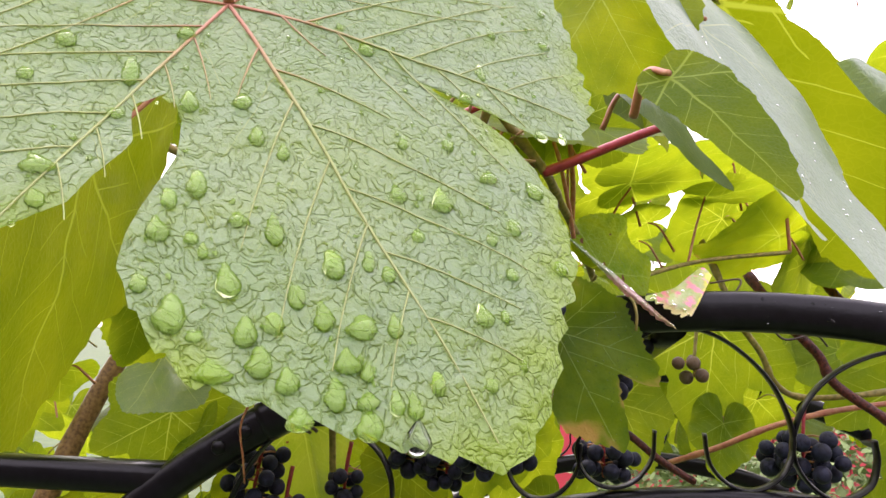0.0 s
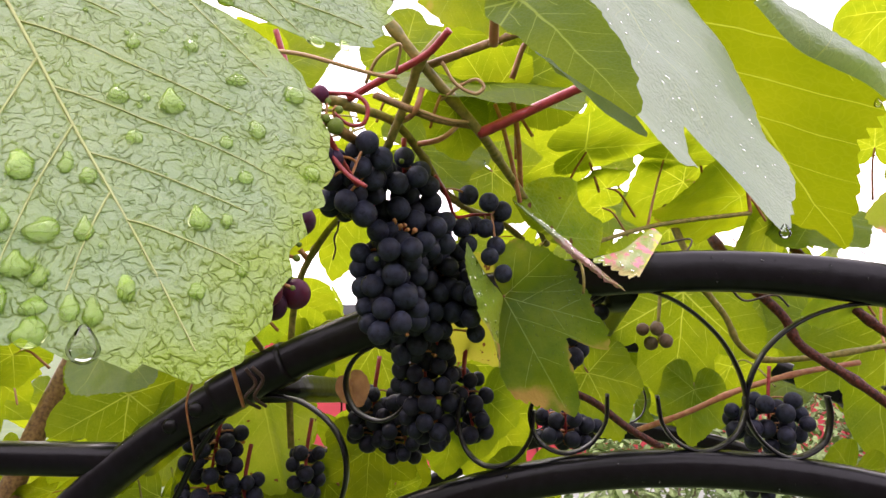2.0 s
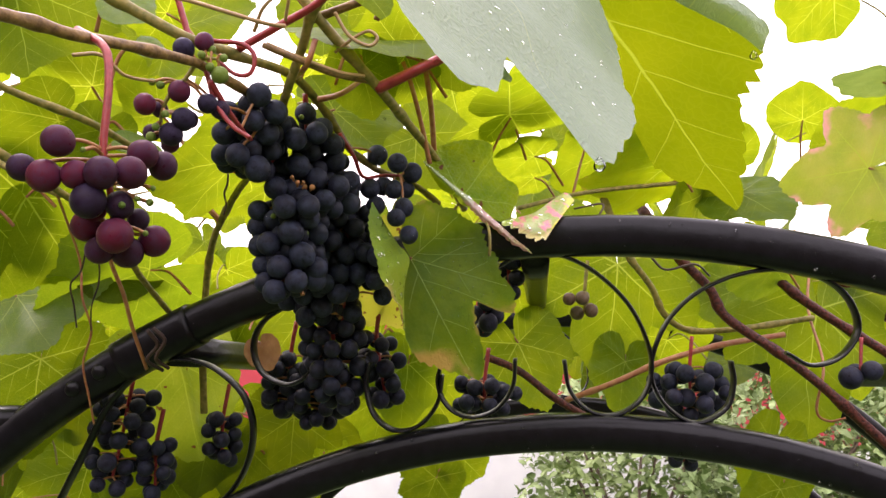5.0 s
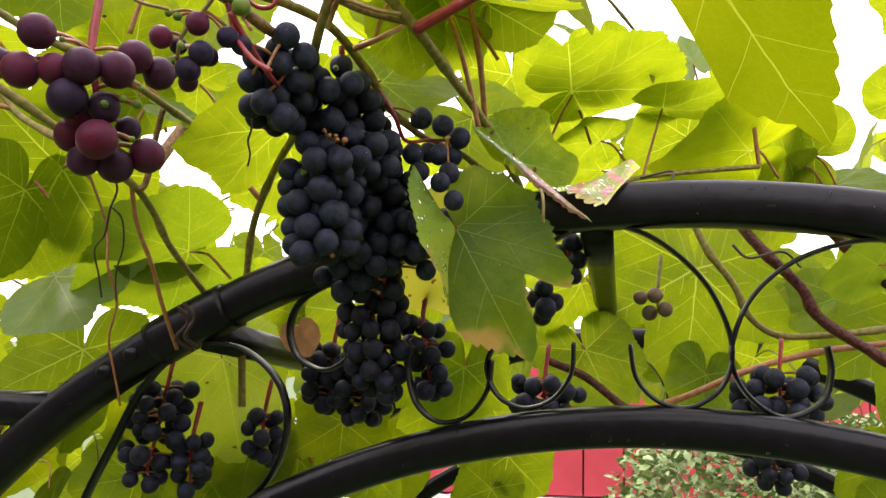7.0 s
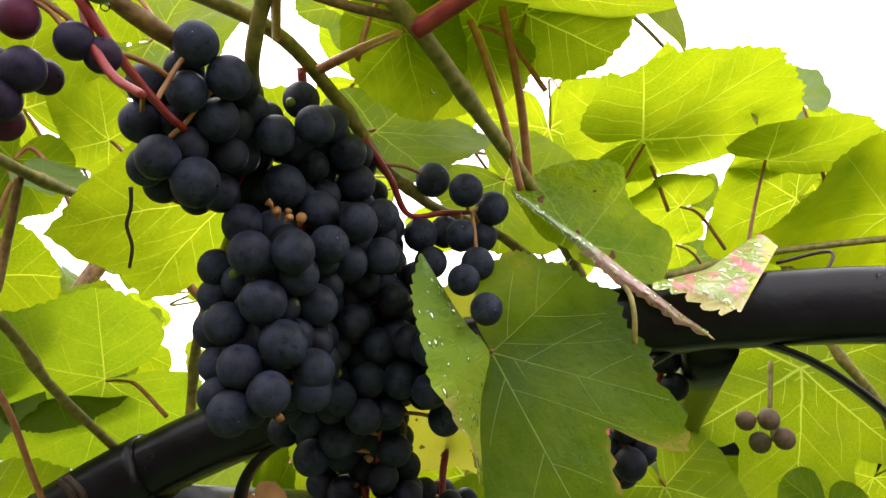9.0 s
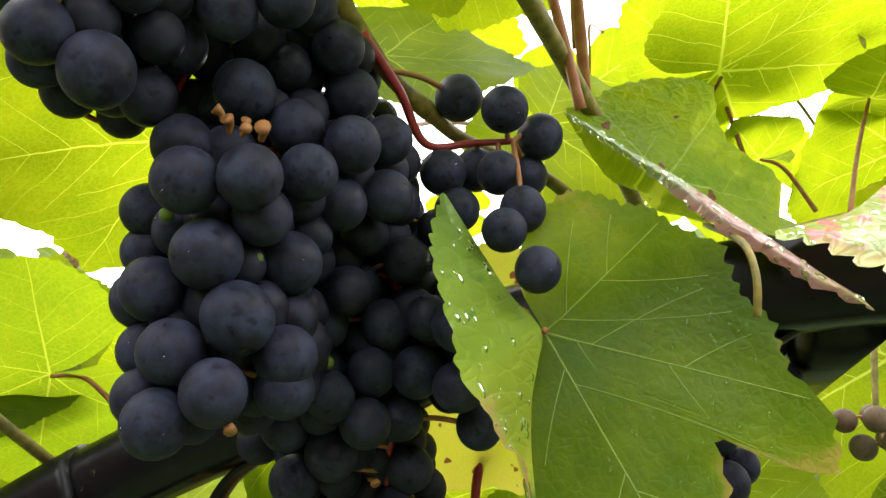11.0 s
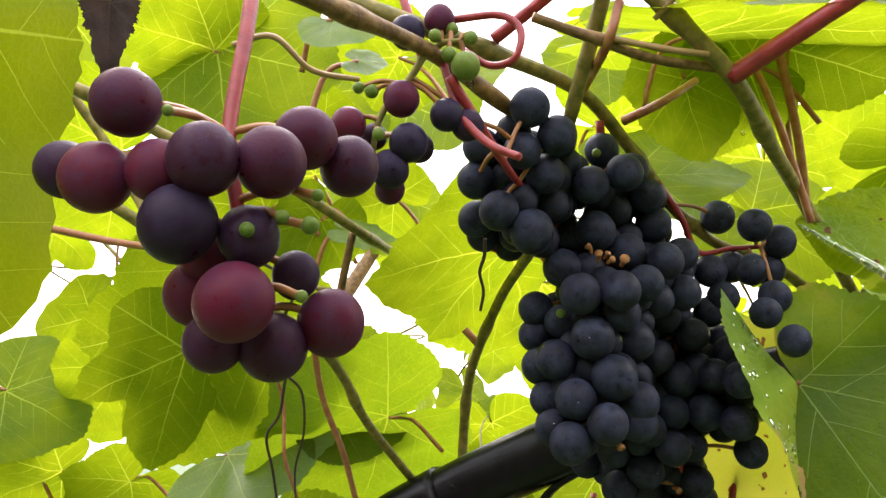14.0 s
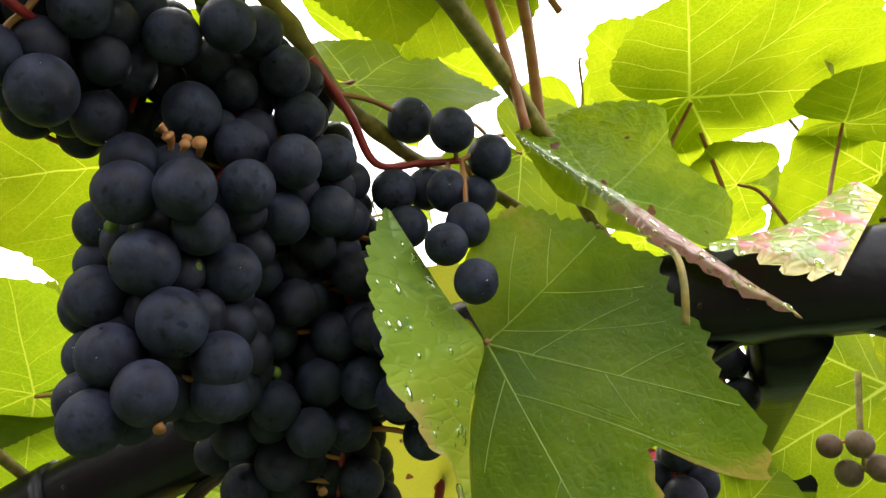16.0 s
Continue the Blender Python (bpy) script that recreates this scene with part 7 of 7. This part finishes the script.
PENDANT = bpy.data.meshes.new("raindrop")
bm.to_mesh(PENDANT)
bm.free()
PENDANT.materials.append(WATER)
PENDANT.polygons.foreach_set("use_smooth", [True] * len(PENDANT.polygons))


def hanging_drop(at, r, label):
    ob = new("raindrop", PENDANT)
    ob.matrix_basis = Matrix.Translation(at) @ Matrix.Diagonal((r, r, r, 1))
    tagged(ob, label, "raindrop", "hanging raindrops")


hanging_drop((-0.0013, 0.1540, 1.6995), 0.0019, "round raindrop hanging from a leaf edge")
hanging_drop((0.1439, 0.2878, 1.7280), 0.0018, "raindrop hanging from the tip of a pale leaf")
hanging_drop((0.0756, 0.5579, 1.8039), 0.0009, "small raindrop hanging from a cane joint")
hanging_drop((-0.0132, 0.4997, 1.8070), 0.0014, "raindrop hanging below an unripe berry")
hanging_drop((0.2467, 0.4082, 1.8016), 0.0018, "raindrop hanging from a folded leaf edge")

# ---- behind the arbour: a red wooden house, a clipped shrub ----
RED_BOARD = plain_material("red_boards", (0.42, 0.035, 0.05), (0.52, 0.05, 0.065), 5, 0.6)
WHITE_PAINT = plain_material("white_paint", (0.7, 0.7, 0.7), (0.82, 0.82, 0.8), 4, 0.5)
ROOF = plain_material("roof_tiles", (0.06, 0.06, 0.065), (0.10, 0.10, 0.105), 6, 0.7)


def block(bm, low, high):
    r = bmesh.ops.create_cube(bm, size=1.0)
    for v in r["verts"]:
        v.co = Vector([(a + b) / 2 + c * (b - a) for a, b, c in zip(low, high, v.co)])


shed = thing("shed", (1.5, 6.1, 0), "low red wooden shed with a white base", "shed")
for i in range(18):
    x = -1.2 + i * 0.3
    bm = bmesh.new()
    block(bm, (x, 6.05, 0.57), (x + 0.285, 6.15, 1.72))
    part("board", bm, RED_BOARD, shed, smooth=False)
bm = bmesh.new()
block(bm, (-1.2, 6.15, 0.0), (4.2, 8.5, 1.72))
part("wall", bm, RED_BOARD, shed, smooth=False)
bm = bmesh.new()
block(bm, (-1.25, 6.0, 0.0), (4.25, 6.14, 0.55))
part("plinth", bm, WHITE_PAINT, shed, "white painted plinth", smooth=False)
bm = bmesh.new()
block(bm, (-1.4, 5.95, 1.724), (4.4, 8.6, 1.80))
part("roof", bm, ROOF, shed, "dark flat roof", smooth=False)

# unseen wall behind the camera, added to keep low sky light off grapes and iron
LIGHT_BLOCK = plain_material("light_block_brown", (0.10, 0.07, 0.05), (0.16, 0.11, 0.08), 4, 0.7)
bm = bmesh.new()
block(bm, (-4.2, -4.2, 0), (4.2, -4.0, 3.0))
tagged(part("wall_south", bm, LIGHT_BLOCK, None, smooth=False), "unseen plain wall added behind the arbour to block sky light", "wall", kind="structure")

# two more unseen walls, added to cut low light from the sides
for side, name in ((-4.4, "wall_west"), (4.2, "wall_east")):
    bm = bmesh.new()
    block(bm, (side, -4.2, 0), (side + 0.2, 1.6, 3.0))
    tagged(part(name, bm, LIGHT_BLOCK, None, smooth=False), "unseen plain wall added beside the arbour to block sky light", "wall", kind="structure")

# ---- flowering shrub in front of the house ----
SHRUB_LEAF = plain_material("shrub_leaf", (0.10, 0.17, 0.04), (0.24, 0.32, 0.11), 2, 0.5)
SHRUB_WOOD = plain_material("shrub_wood", (0.10, 0.07, 0.05), (0.16, 0.11, 0.08), 20, 0.8)


def shrub(at, wide, high, count, seed):
    rnd = random.Random(seed)
    holder = thing("shrub", at, "leafy light green shrub on the lawn before the house", "shrub", "shrubs on the lawn")
    verts, faces = [], []
    for _ in range(count):
        a, t = rnd.uniform(0, 6.283), rnd.random()
        w = wide * (0.4 + 0.6 * math.sin(math.pi * (0.15 + 0.75 * t))) * math.sqrt(rnd.uniform(0.3, 1)) * (1 + 0.25 * noise.noise((a * 2, t * 4, seed)))
        c = Vector((w * math.cos(a), w * math.sin(a), 0.1 + high * t))
        e = Euler((rnd.uniform(-1, 1), rnd.uniform(-1, 1), rnd.uniform(0, 6.28))).to_matrix()
        s = rnd.uniform(0.02, 0.04)
        n = len(verts)
        for q in ((-1, 0, 0), (-0.3, 0.5, 0.1), (0.5, 0.4, 0.1), (1.1, 0, -0.15), (0.5, -0.4, 0.1), (-0.3, -0.5, 0.1)):
            verts.append(c + e @ (Vector(q) * s))
        faces.append(tuple(range(n, n + 6)))
    me = bpy.data.meshes.new("crown")
    me.from_pydata([tuple(v) for v in verts], [], faces)
    part("crown", me, SHRUB_LEAF, holder, m=Matrix.Translation(at), smooth=False)
    bm = bmesh.new()
    for k in range(7):
        a = k * 0.9 + seed
        sweep(bm, smooth_line([Vector(at), Vector(at) + Vector((0.3 * wide * math.cos(a), 0.3 * wide * math.sin(a), high * 0.4)), Vector(at) + Vector((0.7 * wide * math.cos(a), 0.7 * wide * math.sin(a), high * 0.8))], 5), lambda t: 0.02 - 0.014 * t, 6)
    part("trunk", bm, SHRUB_WOOD, holder)


shrub((1.4, 4.4, 0), 0.62, 1.15, 5000, 2)
shrub((2.5, 4.6, 0), 0.7, 1.2, 5000, 3)
shrub((3.6, 4.8, 0), 0.8, 1.2, 4000, 5)
